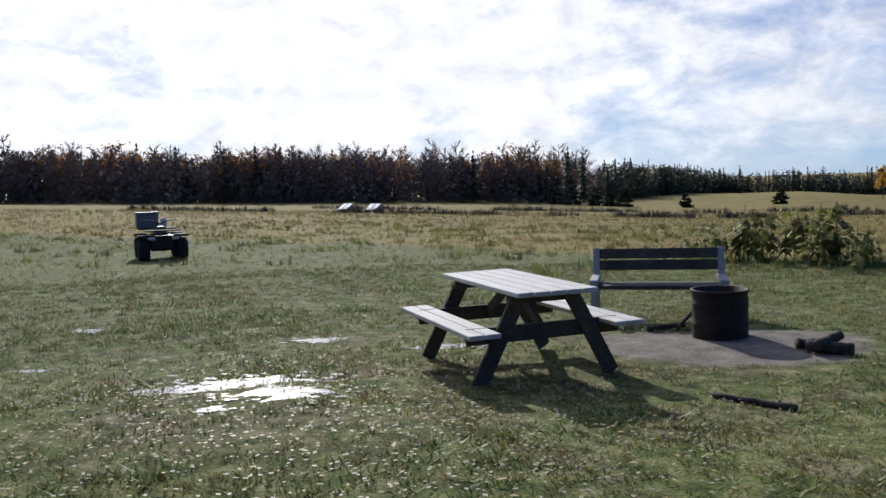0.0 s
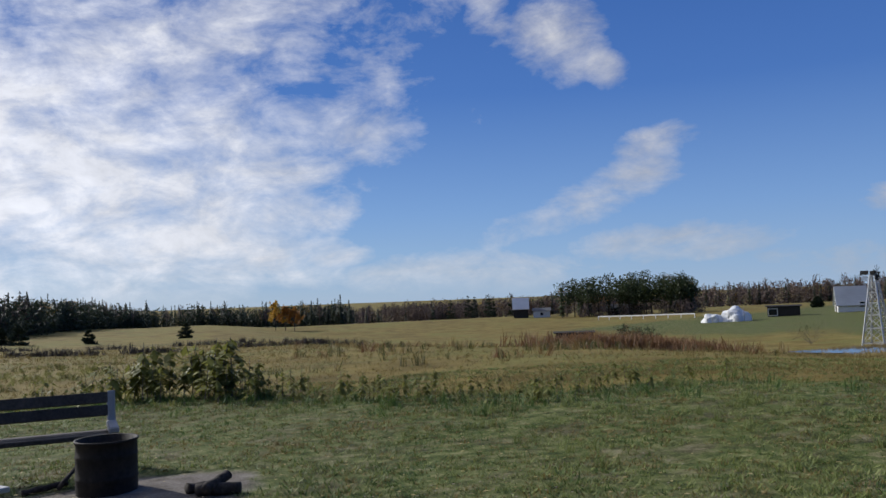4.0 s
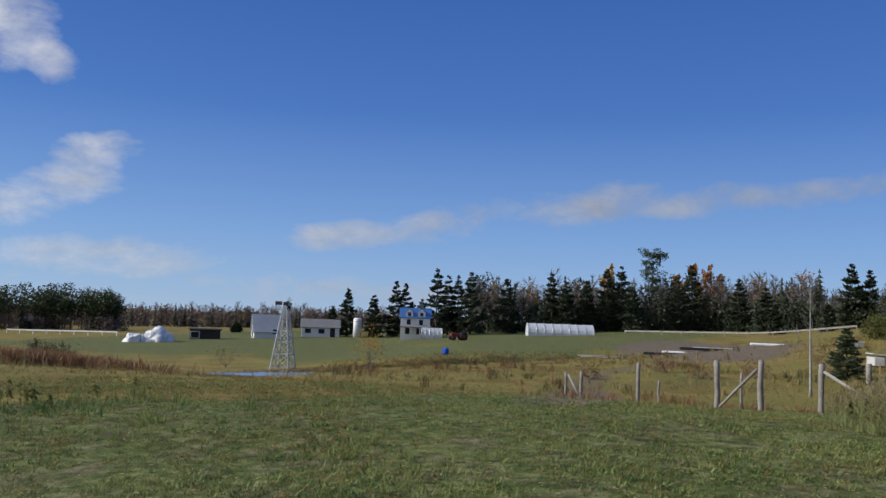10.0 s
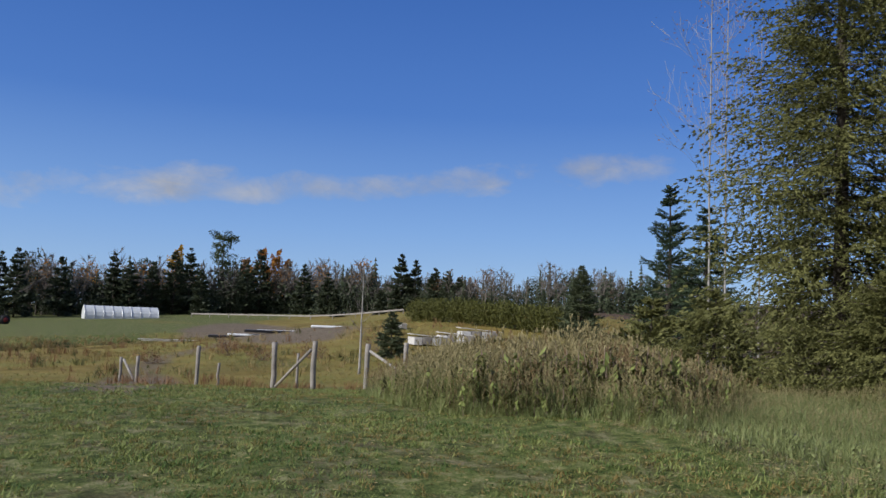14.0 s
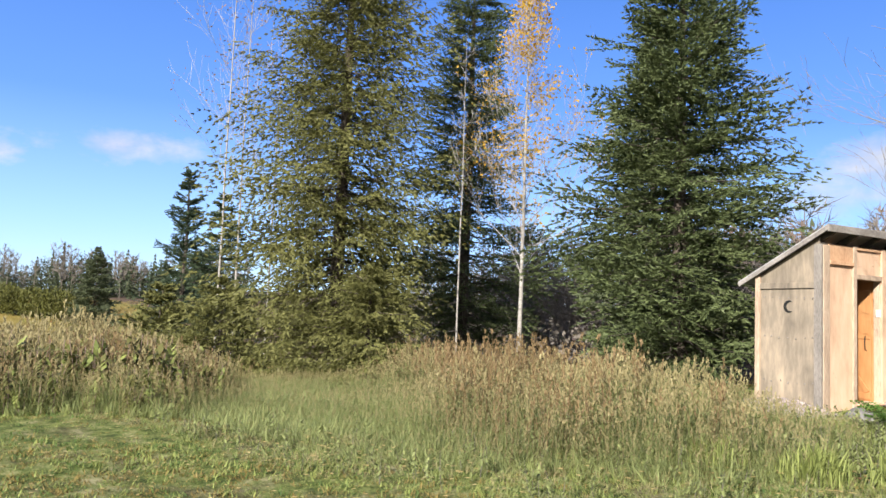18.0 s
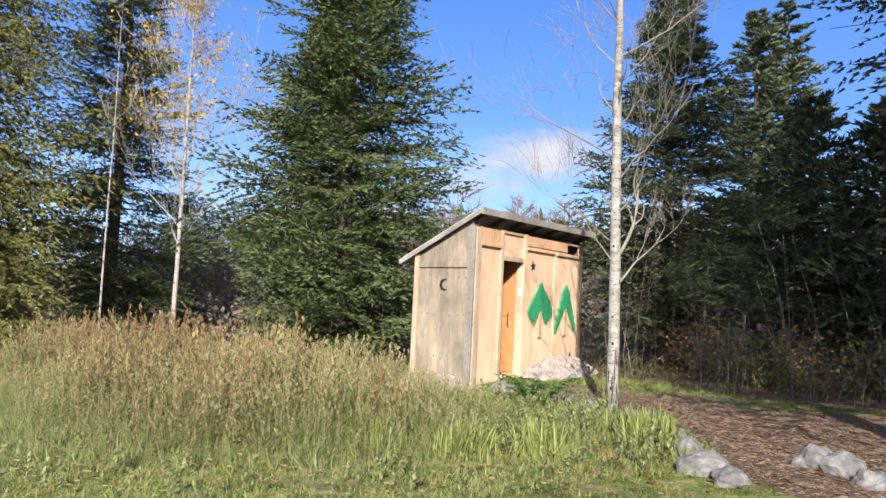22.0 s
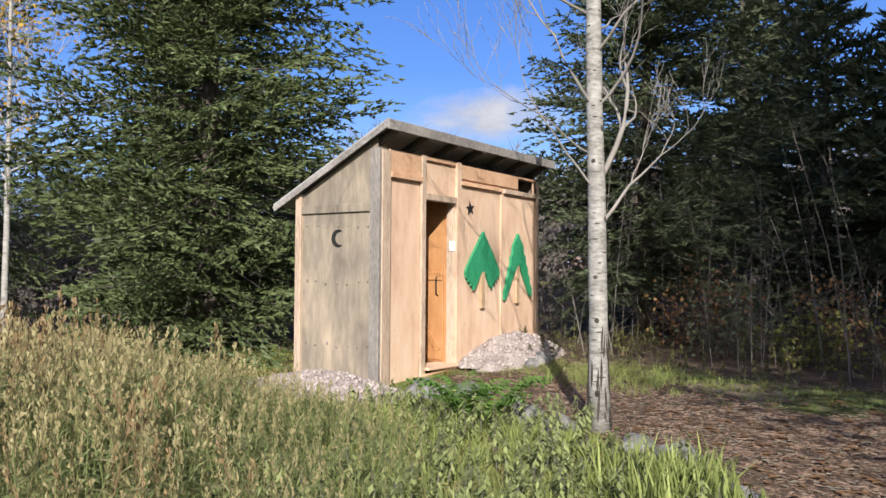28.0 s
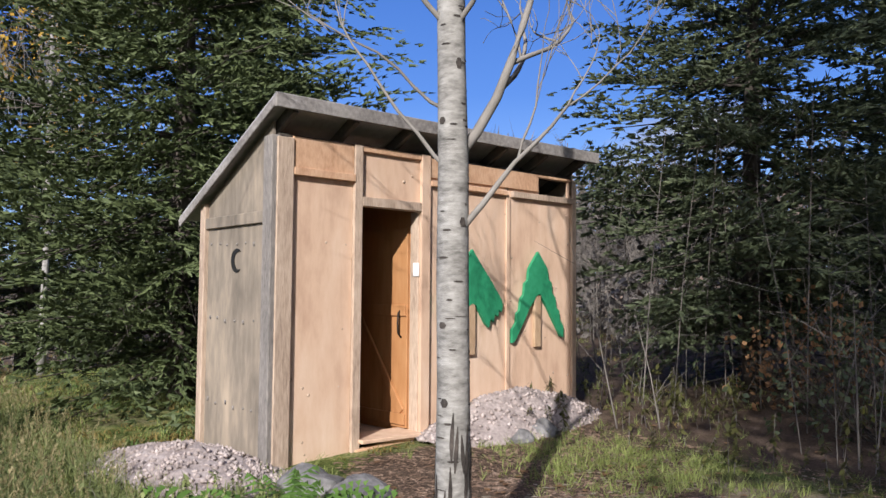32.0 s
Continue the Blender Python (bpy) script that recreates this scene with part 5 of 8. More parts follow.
def lattice_windmill(x, y, z, H, turn):
    t = thing("windmill_tower", pose(x, y, z, 0, 0, turn), "galvanised lattice windmill tower beside the pond", "windmill")
    b, tp = 0.14 * H, 0.03 * H
    corners = [(-1, -1), (1, -1), (1, 1), (-1, 1)]

    def at(k, u):
        w = b + (tp - b) * u
        return (corners[k % 4][0] * w, corners[k % 4][1] * w, u * H * 0.93)

    for k in range(4):
        part("leg", between(at(k, 0), at(k, 1), 0.11, 0.11), STEEL, t)
        levels = (0.03, 0.24, 0.43, 0.60, 0.75, 0.88)
        for i, u in enumerate(levels):
            part("girt", between(at(k, u), at(k + 1, u), 0.09, 0.09), STEEL, t)
            if i + 1 < len(levels):
                part("brace", between(at(k, u), at(k + 1, levels[i + 1]), 0.05, 0.05), STEEL, t)
                part("brace", between(at(k + 1, u), at(k, levels[i + 1]), 0.05, 0.05), STEEL, t)
    head = part("head", box((0, 0, H * 0.955), (0.34, 0.5, 0.34), bevel=0.05), BLACK_PAINT, t, "dark gearbox head with short blades")
    for k in range(9):
        a = k * 2 * math.pi / 9
        part("blade", box((0.42 * math.cos(a), -0.30, H * 0.955 + 0.42 * math.sin(a)), (0.5, 0.03, 0.16), pose(0, 0, 0, 25, -math.degrees(a), 0)), BLACK_PAINT, head)
    part("tail", box((0, 0.75, H * 0.96), (0.03, 0.7, 0.35)), BLACK_PAINT, head)
    return t


def fence_post(x, y, h, r, lean=0.0, label="grey round wooden fence post", seed=0):
    g = rnd(seed)
    z = gz(x, y)
    s = Soup()
    n = 6
    u = np.linspace(0, 1, n)
    p = np.stack([lean * u * h + g.normal(0, 0.01, n), g.normal(0, 0.01, n), u * (h + 0.2) - 0.2], 1)
    s.add(*tube(p, r * g.uniform(0.9, 1.08, n), 9))
    ob = soup_part("fence_post", s, [GREY_WOOD])
    ob.matrix_world = pose(x, y, z)
    return tagged(ob, label, "fence post", "old fence posts below the lawn")


def fence_brace(a, b, r=0.05):
    s = Soup()
    s.add(*tube([a, (np.array(a) + np.array(b)) / 2 + np.array([0, 0, 0.01]), b], [r, r * 0.95, r * 0.9], 8))
    ob = soup_part("fence_brace", s, [GREY_WOOD])
    return tagged(ob, "slanting grey pole bracing a fence post", "fence brace", "fence braces")


def boulder(x, y, sx, sy, sz, turn, seed, label="grey fieldstone half sunk in the ground", group="stones edging the path", sink=0.3):
    bm = bmesh.new()
    bmesh.ops.create_icosphere(bm, subdivisions=3, radius=1.0)
    for v in bm.verts:
        n = noise.noise(v.co * 1.3 + Vector((seed * 3.1, seed, 0))) * 0.35 + noise.noise(v.co * 3.5 + Vector((0, seed, 7))) * 0.12
        f = 1 + n
        v.co = Vector((v.co.x * sx, v.co.y * sy, max(v.co.z, -0.5) * sz)) * f
    ob = part("stone", bm, ROCK)
    ob.matrix_world = pose(x, y, gz(x, y) + sz * (0.5 - sink), 0, 0, turn)
    return tagged(ob, label, "stone", group)


def gravel_heap(x, y, rx, ry, h, turn, seed, label):
    """A low heap of crushed stone: a mound with loose stones on it."""
    g = rnd(seed)
    t = thing("gravel_heap", pose(x, y, gz(x, y) - 0.02, 0, 0, turn), label, "gravel heap", "gravel heaps at the outhouse")
    n = 26
    u = np.linspace(-1, 1, n)
    U, V = np.meshgrid(u, u, indexing="ij")
    r = np.hypot(U, V)
    Z = h * np.clip(1 - r ** 1.6, -0.25, 1) * (0.85 + 0.3 * wobble(U, V, 3.0, seed)) + g.normal(0, 0.012, U.shape)
    v = np.stack([U * rx, V * ry, Z], 2).reshape(-1, 3)
    i, j = np.meshgrid(np.arange(n - 1), np.arange(n - 1), indexing="ij")
    q = np.stack([i * n + j, (i + 1) * n + j, (i + 1) * n + j + 1, i * n + j + 1], -1).reshape(-1, 4)
    s = Soup()
    s.add(v, np.concatenate([q[:, [0, 1, 2]], q[:, [0, 2, 3]]]))
    soup_part("mound", s, [GRAVEL], t)
    s = Soup()
    k = 900
    a, rr = g.uniform(0, 6.28, k), np.sqrt(g.uniform(0, 1, k)) * 1.02
    px, py = np.cos(a) * rr, np.sin(a) * rr
    pz = h * np.clip(1 - rr ** 1.6, 0, 1) * (0.85 + 0.3 * wobble(px, py, 3.0, seed)) + 0.004
    ico_v = np.array([(1, 0, 0), (-1, 0, 0), (0, 1, 0), (0, -1, 0), (0, 0, 1), (0, 0, -1)], float)
    ico_f = np.array([(0, 2, 4), (2, 1, 4), (1, 3, 4), (3, 0, 4), (2, 0, 5), (1, 2, 5), (3, 1, 5), (0, 3, 5)])
    sc = g.uniform(0.010, 0.028, (k, 3))
    s.stamp(ico_v, ico_f, np.stack([px * rx, py * ry, pz], 1), g.uniform(0, 6.28, k), sc)
    tagged(soup_part("gravel_cover", s, [GRAVEL], t), kind="stuff")
    return t


# ---- the plan: ground covers ----
FIELD_X = (-60, -30, -8, -2.4, 0.4, 3, 4.7, 7.5, 11.7, 15, 20, 26)
FIELD_Y = (40, 30, 24, 20.6, 19.8, 17.4, 14.9, 13.2, 10.4, 8.8, 7.4, 4.0)
TRACK = ((17.0, 7.6), (24, 11.0), (34, 14.5), (48, 18.5), (66, 20))
BARE_SPOTS = ((-4.1, 5.6, 0.9, 0.5, 0.3), (-4.6, 8.2, 0.8, 0.4, 0.2), (-2.3, 6.9, 1.1, 0.8, 2.3, 0.6),
              (-6.2, 7.0, 0.6, 0.3), (17.6, 7.6, 3.2, 1.1, 0.35, 0.6), (22.5, 9.8, 5.0, 1.3, 0.4, 0.5), (31, 12.5, 6.0, 1.5, 0.3, 0.5), (2.0, -9.8, 2.2, 1.4, 0.2, 0.5), (-3.4, 4.4, 1.7, 0.7, 0.3, 0.8), (5.3, -12.2, 0.9, 0.6, 0.0, 0.5), (92, 27, 26, 6.0, 0.35, 0.4), (74, 16, 15, 5.0, 0.2, 0.5))
CHIP_PATH = ((7.0, -12.2), (5.9, -11.2), (4.6, -10.6), (3.2, -9.3), (2.2, -8.2), (1.0, -8.0))
CHIP_WIDTH = 1.0
CHIP_SPOTS = ((6.9, -11.4, 0.9, 0.6), (2.4, -10.6, 2.4, 1.8, 0.3))
WOOD_EDGE = (-11.9, 0.0)
SAND_SPOTS = ((-0.1, 8.35, 1.35, 0.95, 0.1, 0.3),)
ground_sheet()


def puddle(x, y, rx, ry, turn, seed):
    bm = bmesh.new()
    g = rnd(500 + seed)
    for j in range(60):
        wide = j < 9
        cx, cy = (g.normal(0, 0.30) * rx, g.normal(0, 0.30) * ry) if wide else (g.normal(0, 0.62) * rx, g.normal(0, 0.66) * ry)
        q = (g.uniform(0.22, 0.42) if wide else g.uniform(0.015, 0.09)) * math.sqrt(rx * ry)
        ph, vs = g.uniform(0, 6.28), []
        for k in range(18):
            a = k * 2 * math.pi / 18
            r = q * (1 + 0.3 * math.sin(3 * a + ph) + 0.22 * math.sin(5 * a + 2 * ph))
            vs.append(bm.verts.new((cx + 1.5 * r * math.cos(a), cy + r * math.sin(a), 0.00012 * j)))
        bm.faces.new(vs)
    ob = part("puddle", bm, MUD_GLINT)
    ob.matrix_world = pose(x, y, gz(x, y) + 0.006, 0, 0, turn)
    return tagged(ob, "shallow puddle on trodden mud, sky glint in its colour", "puddle", "puddles on the lawn", "stuff")


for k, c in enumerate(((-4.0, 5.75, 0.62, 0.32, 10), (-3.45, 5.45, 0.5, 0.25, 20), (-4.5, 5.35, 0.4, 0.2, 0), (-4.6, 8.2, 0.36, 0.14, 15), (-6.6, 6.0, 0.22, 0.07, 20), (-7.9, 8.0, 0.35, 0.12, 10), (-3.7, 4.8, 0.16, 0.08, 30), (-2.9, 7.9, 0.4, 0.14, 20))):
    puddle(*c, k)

# pond
bm = bmesh.new()
ring = []
for k in range(64):
    a = k * 2 * math.pi / 64
    r = 1.0 + 0.10 * math.sin(3 * a + 1) + 0.06 * math.sin(7 * a)
    pu, pv = 21 * r * math.cos(a), 6.2 * r * math.sin(a)
    ring.append(bm.verts.new((65 + pu * 0.868 + pv * 0.496, 40.4 - pu * 0.496 + pv * 0.868, POND_Z)))
bm.faces.new(ring)
tagged(part("water", bm, WATER), "dark still farm pond reflecting the sky", "pond", kind="structure")

# ---- the outhouse and what stands round it ----
house_o = outhouse(8.02, -10.69, 0.50, 0.0)
house_o.matrix_world = pose(8.02, -10.69, 0.50) @ Matrix.Diagonal((1, 1.065, 1, 1))
gravel_heap(8.45, -10.28, 0.95, 0.56, 0.18, 8, 1, "pale crushed stone heaped along the moon side wall")
gravel_heap(7.74, -12.92, 0.48, 1.05, 0.33, 0, 2, "pale crushed stone heaped against the front wall")
boulder(7.38, -10.62, 0.22, 0.16, 0.13, 20, 1.0, "dark grey flat stone at the doorstep")
boulder(6.98, -10.70, 0.24, 0.17, 0.13, -30, 2.0, "pale grey stone at the doorstep")
for k, (px, py, s, h) in enumerate(((6.45, -10.55, .13, .09), (6.03, -10.05, .16, .12), (5.66, -9.85, .15, .11), (4.99, -9.60, .13, .10), (4.63, -9.31, .16, .12), (3.50, -7.78, .22, .13), (3.22, -7.55, .17, .10), (4.15, -8.75, .17, .12), (3.85, -8.30, .15, .11), (2.85, -8.60, .19, .15), (2.62, -8.55, .20, .14), (2.35, -8.25, .15, .11), (7.35, -12.75, .13, .10), (7.3, -12.45, .10, .08))):
    boulder(px, py, s, s * 0.8, h, k * 47, 3.0 + k)


def poplar(x, y, H, seed):
    """Straight pale trunk, one stout limb that forks off to the outhouse side, many upswept thin ones."""
    g = rnd(seed)
    t = thing("poplar_tree", pose(x, y, gz(x, y) - 0.04), "bare young poplar with pale bark in front of the outhouse", "tree")
    zs = np.linspace(0, 1, 22)
    wob = np.cumsum(g.normal(0, 0.006, (22, 2)), 0)
    pts = np.stack([wob[:, 0] + 0.008 * zs * H, wob[:, 1] + 0.008 * zs * H, zs * H], 1)
    rad = 0.073 * (1 - zs * 0.90) + 0.004 + 0.012 * np.exp(-zs * H / 0.25) + g.normal(0, 0.0015, 22)
    tube_part("trunk", pts, rad, 16, GREY_BARK, t)

    def spot(z):
        return np.array([np.interp(z, pts[:, 2], pts[:, 0]), np.interp(z, pts[:, 2], pts[:, 1]), z]), float(np.interp(z, pts[:, 2], rad))

    s, ends = Soup(), []
    right, away = np.array([-0.67, -0.74, 0.0]), np.array([0.74, -0.67, 0.0])

    def limb(z, side, out, rise, length, r, depth, up=0.16, spread=0.62):
        b, _ = spot(z)
        d = right * side + away * out + np.array([0, 0, rise])
        grow(g, s, b, d / np.linalg.norm(d), length, r, depth, spread, 7, up, ends, wob=0.15, kids=3, seg=7, least=0.0018)

    limb(1.84, 0.75, 0.25, 0.80, 1.25, 0.026, 3)
    limb(1.50, 0.62, -0.15, 0.62, 0.75, 0.016, 3, 0.30)
    limb(1.78, -0.70, -0.1, 0.62, 0.85, 0.010, 3, 0.30)
    limb(2.05, -0.6, 0.5, 0.5, 0.9, 0.009, 3, 0.2)
    for k in range(34):
        z = 2.2 + (H - 2.6) * k / 34 + g.uniform(0, 0.25)
        a = k * 2.4 + g.normal(0, 0.4)
        limb(z, math.cos(a), math.sin(a), g.uniform(0.55, 1.3), (1.6 - 0.12 * z) * g.uniform(0.7, 1.15), 0.015 - 0.0009 * z, 3)
    tagged(soup_part("limb", s, [TWIG_PALE], t, "pale forking limbs and fine twigs"), kind="stuff")
    # dark eye-shaped scars and short cross marks in the bark
    s = Soup()
    for k in range(170):
        z, a = g.uniform(0.1, 5.0), g.uniform(0, 6.28)
        b, r = spot(z)
        w, hh = (g.uniform(0.12, 0.42), g.uniform(0.002, 0.006)) if k > 14 else (g.uniform(0.18, 0.3), g.uniform(0.014, 0.03))
        v = []
        for q, e in ((-1, 0), (-0.5, 0.8), (0.5, 0.8), (1, 0), (0.5, -0.8), (-0.5, -0.8)):
            an = a + q * w
            v.append(b + np.array([math.cos(an) * (r + 0.0022), math.sin(an) * (r + 0.0022), e * hh]))
        s.add(v, [(0, 1, 5), (1, 2, 4), (1, 4, 5), (2, 3, 4)])
    tagged(soup_part("bark_scar", s, [CHAR], t, "dark scars in the pale bark"), kind="stuff")
    # split dark bark at the foot
    s = Soup()
    for k in range(46):
        z, a, ln = g.uniform(0.0, 0.62), g.uniform(0, 6.28), g.uniform(0.06, 0.3)
        for q in range(3):
            z0, z1 = z + ln * q / 3, z + ln * (q + 1) / 3
            (b0, r0), (b1, r1) = spot(z0), spot(z1)
            a0, a1 = a + 0.10 * math.sin(9 * z0 + k), a + 0.10 * math.sin(9 * z1 + k)
            w0, w1 = (0.03, 0.12, 0.10, 0.02)[q], (0.03, 0.12, 0.10, 0.02)[q + 1]
            lift = 0.004
            s.add([b0 + np.array([math.cos(a0 - w0) * (r0 + lift), math.sin(a0 - w0) * (r0 + lift), 0]), b0 + np.array([math.cos(a0 + w0) * (r0 + lift), math.sin(a0 + w0) * (r0 + lift), 0]),
                   b1 + np.array([math.cos(a1 + w1) * (r1 + lift), math.sin(a1 + w1) * (r1 + lift), 0]), b1 + np.array([math.cos(a1 - w1) * (r1 + lift), math.sin(a1 - w1) * (r1 + lift), 0])], [(0, 1, 2), (0, 2, 3)])
    tagged(soup_part("split_bark", s, [CHAR], t, "dark split bark at the foot"), kind="stuff")
    return t


poplar(5.47, -10.11, 9.5, 11)


def fern_clump(x, y, r, seed, label="bright green fern clump beside the stones"):
    g = rnd(seed)
    s = Soup()
    for k in range(30):
        a, ln = g.uniform(0, 6.28), r * g.uniform(0.6, 1.1)
        for j in range(9):
            u = 0.15 + 0.85 * j / 9
            p = np.array([math.cos(a) * ln * u, math.sin(a) * ln * u, ln * (1.55 * u - 0.95 * u * u) + 0.02])
            w = ln * 0.28 * (1.05 - u)
            for sd in (-1, 1):
                q = p + np.array([-math.sin(a) * sd * w + math.cos(a) * w * 0.5, math.cos(a) * sd * w + math.sin(a) * w * 0.5, -0.02])
                s.add([p, p + np.array([math.cos(a), math.sin(a), 0.3]) * 0.03, q], [(0, 1, 2)])
    ob = soup_part("fern", s, [FERN_LEAF])
    ob.matrix_world = pose(x, y, gz(x, y))
    return tagged(ob, label, "fern", kind="stuff")


fern_clump(6.28, -9.74, 0.56, 1)
fern_clump(6.62, -10.0, 0.42, 2)

# conifers and birch along the wood's edge
spruce("spruce_tree", 11.6, -11.6, 9.6, 2.5, 420, SPRUCE, "tall dark green spruce behind the outhouse", 21, low=0.06, shape=0.78, dead=150, droop=0.22, lift=0.55, ragged=0.34)
spruce("spruce_tree", 17.4, -7.3, 12.0, 2.95, 500, SPRUCE_OLIVE, "broad olive-green spruce with hanging twigs", 22, BOUGHS_HANG, low=0.04, shape=0.62, dead=200, droop=0.25, lift=0.5, sparse=0.06, ragged=0.4)
spruce("spruce_tree", 20.6, -12.4, 12.5, 2.7, 320, SPRUCE, "tall spruce behind the birch", 23, low=0.08, shape=0.7, dead=120)
spruce("spruce_tree", 24.8, -6.6, 5.6, 1.7, 150, SPRUCE_BLUE, "bluish spruce at the wood's edge", 24, low=0.05)
spruce("spruce_tree", 26.9, -6.0, 6.8, 1.5, 110, SPRUCE_BLUE, "thin open young spruce with upturned branches", 25, low=0.12, lift=0.6, droop=-0.1, shape=0.75)
spruce("spruce_tree", 14.9, -7.0, 2.2, 1.8, 90, SPRUCE_OLIVE, "low spreading young spruce", 26, BOUGHS_HANG, low=0.05)
spruce("spruce_tree", 19.5, -5.4, 2.4, 2.0, 100, SPRUCE_OLIVE, "low spreading young spruce", 27, BOUGHS_HANG, low=0.05)
spruce("spruce_tree", 22.5, -4.6, 2.6, 1.7, 70, SPRUCE_OLIVE, "low spreading young spruce", 29, BOUGHS_MID, low=0.05)
spruce("spruce_tree", 15.0, -14.2, 8.5, 2.2, 190, SPRUCE_DARK, "dark spruce in the shade of the wood", 28, BOUGHS_MID, dead=20)
# trees with x below zero are unseen, added to shade the wood
for k, (px, py, h, r, n, sd) in enumerate(((7.4, -16.2, 7.6, 2.3, 290, 31), (7.2, -20.9, 8.3, 1.8, 190, 32), (6.9, -22.4, 8.9, 1.8, 190, 33), (1.0, -13.4, 12.0, 3.0, 340, 34), (4.0, -18.6, 5.2, 2.0, 170, 36), (-1.5, -9.9, 13.0, 2.6, 100, 37),
                                           (5.4, -19.0, 5.6, 1.8, 120, 39), (2.6, -17.8, 6.0, 1.9, 130, 40), (-0.4, -6.2, 16.0, 3.2, 190, 43), (-3.2, -7.4, 16.0, 3.2, 190, 44), (-5.6, -10.5, 14.0, 2.8, 120, 45))):
    spruce("spruce_tree", px, py, h, r, n, SPRUCE_DARK, "dark tall spruce of the shaded wood, some added unseen to cast shade", sd, low=0.26 if h > 13.5 else 0.10, dead=120 if k < 7 else 40, droop=0.3, shape=0.68, group="spruces of the shaded wood", kinds=BOUGHS if k in (0, 3) else BOUGHS_MID)
bare_tree("birch_tree", 16.6, -11.6, 9.2, "white birch with a few yellow leaves", 12, BIRCH_BARK, BIRCH_TWIG, 0.056, YELLOW_LEAF, 4300, first=0.22, spread=0.55, depth=3, limbs=36, reach=0.21, leaf_size=0.075)
bare_tree("aspen_tree", 16.1, -9.6, 7.5, "thin pale aspen stem among the spruces", 13, BIRCH_BARK, BIRCH_TWIG, 0.02, first=0.5, depth=2, limbs=8, reach=0.14)
for k, (px, py, h) in enumerate(((20.5, -5.5, 11.5), (21.5, -6.2, 11.0), (22.6, -7.4, 10.0))):
    bare_tree("aspen_tree", px, py, h, "bare pale aspen rising beside the olive spruce", 14 + k, BIRCH_BARK, BIRCH_TWIG, 0.028, RUSSET, 300, first=0.4, depth=2, limbs=14, reach=0.2)

# small spruce, hedge and posts below the lawn
spruce("spruce_tree", 48.2, 5.0, 2.7, 1.0, 120, SPRUCE_DARK, "small young spruce standing alone by the garden", 41, BOUGHS_MID, group="young spruces")
spruce("spruce_tree", 60.0, -7.2, 5.2, 1.9, 230, SPRUCE_DARK, "dense young spruce beside the hedge", 42, BOUGHS_MID, group="young spruces")

s = Soup()
hv, hf = clump(7, 420, 0.5, 0.5, 0.075)
g = rnd(9)
hx = np.linspace(0, 1, 90)
loc = np.stack([78 - 16.5 * hx + g.normal(0, .3, 90), 6.0 - 12 * hx + g.normal(0, .3, 90)], 1)
s.stamp(hv, hf, np.stack([loc[:, 0], loc[:, 1], ground(loc[:, 0], loc[:, 1])], 1), g.uniform(0, 6.28, 90), np.stack([np.full(90, 1.7), np.full(90, 1.7), g.uniform(1.9, 2.25, 90)], 1))
tagged(soup_part("hedge", s, [HEDGE]), "clipped olive-green cedar hedge", "hedge", kind="stuff")

for k, (px, py, h, r) in enumerate(((33.6, 14.4, 1.0, .06), (32.4, 13.2, 1.05, .07), (30.3, 10.1, 1.5, .07), (31.2, 9.6, 0.9, .05), (26.3, 6.3, 1.5, .08), (25.6, 4.9, 1.5, .08), (28.7, 3.7, 1.65, .09), (27.8, 2.3, 1.65, .075), (32.0, 6.8, 1.3, .05))):
    fence_post(px, py, h, r, seed=k)
fence_brace((33.4, 14.2, gz(33.4, 14.2) + 0.9), (32.6, 13.4, gz(32.6, 13.4) + 0.1))
fence_brace((25.65, 5.0, gz(25.65, 5.0) + 1.25), (26.2, 6.2, gz(26.2, 6.2) + 0.1))
fence_brace((28.6, 3.6, gz(28.6, 3.6) + 1.4), (27.6, 2.0, gz(27.6, 2.0) + 0.4))

# ---- picnic place ----
picnic_table(-1.96, 7.12, 129.6)
park_bench(-0.92, 10.15, 5.0)
fire_ring(-0.17, 8.85)
zz = gz(0.8, 8.1)
log_thing("charred_log", (0.62, 8.15, zz + 0.06), (1.02, 8.05, zz + 0.06), 0.058, CHAR, "charred split log beside the fire ring", seed=1)
log_thing("charred_log", (0.70, 8.0, zz + 0.08), (0.92, 8.25, zz + 0.15), 0.048, CHAR, "charred log end leaning on another", seed=2)
log_thing("charred_log", (0.54, 8.3, zz + 0.05), (0.84, 8.34, zz + 0.05), 0.05, CHAR, "short charred log on the sand", seed=3)
log_thing("fallen_stick", (-0.16, 6.25, gz(-.16, 6.25) + 0.02), (0.40, 5.95, gz(.4, 5.95) + 0.025), 0.026, CHAR, "dark burnt stick lying on the lawn", seed=4)
log_thing("fallen_stick", (-0.55, 9.3, gz(-.5, 9.3) + 0.05), (-0.95, 9.15, gz(-.9, 9.1) + 0.03), 0.03, CHAR, "dark stick lying on the sand", seed=5)
log_thing("fallen_stick", (-0.62, 9.05, gz(-.5, 9.3) + 0.05), (-0.40, 9.5, gz(-.9, 9.1) + 0.28), 0.022, CHAR, "burnt stick propped by the drum", seed=6)
quad_bike(-15.5, 19.1, 224)
cold_frame(-39.4, 79.0, -25)
copy_thing(bpy.data.objects["cold_frame"], pose(-36.7, 80.2, gz(-36.7, 80.2), 0, 0, -20))

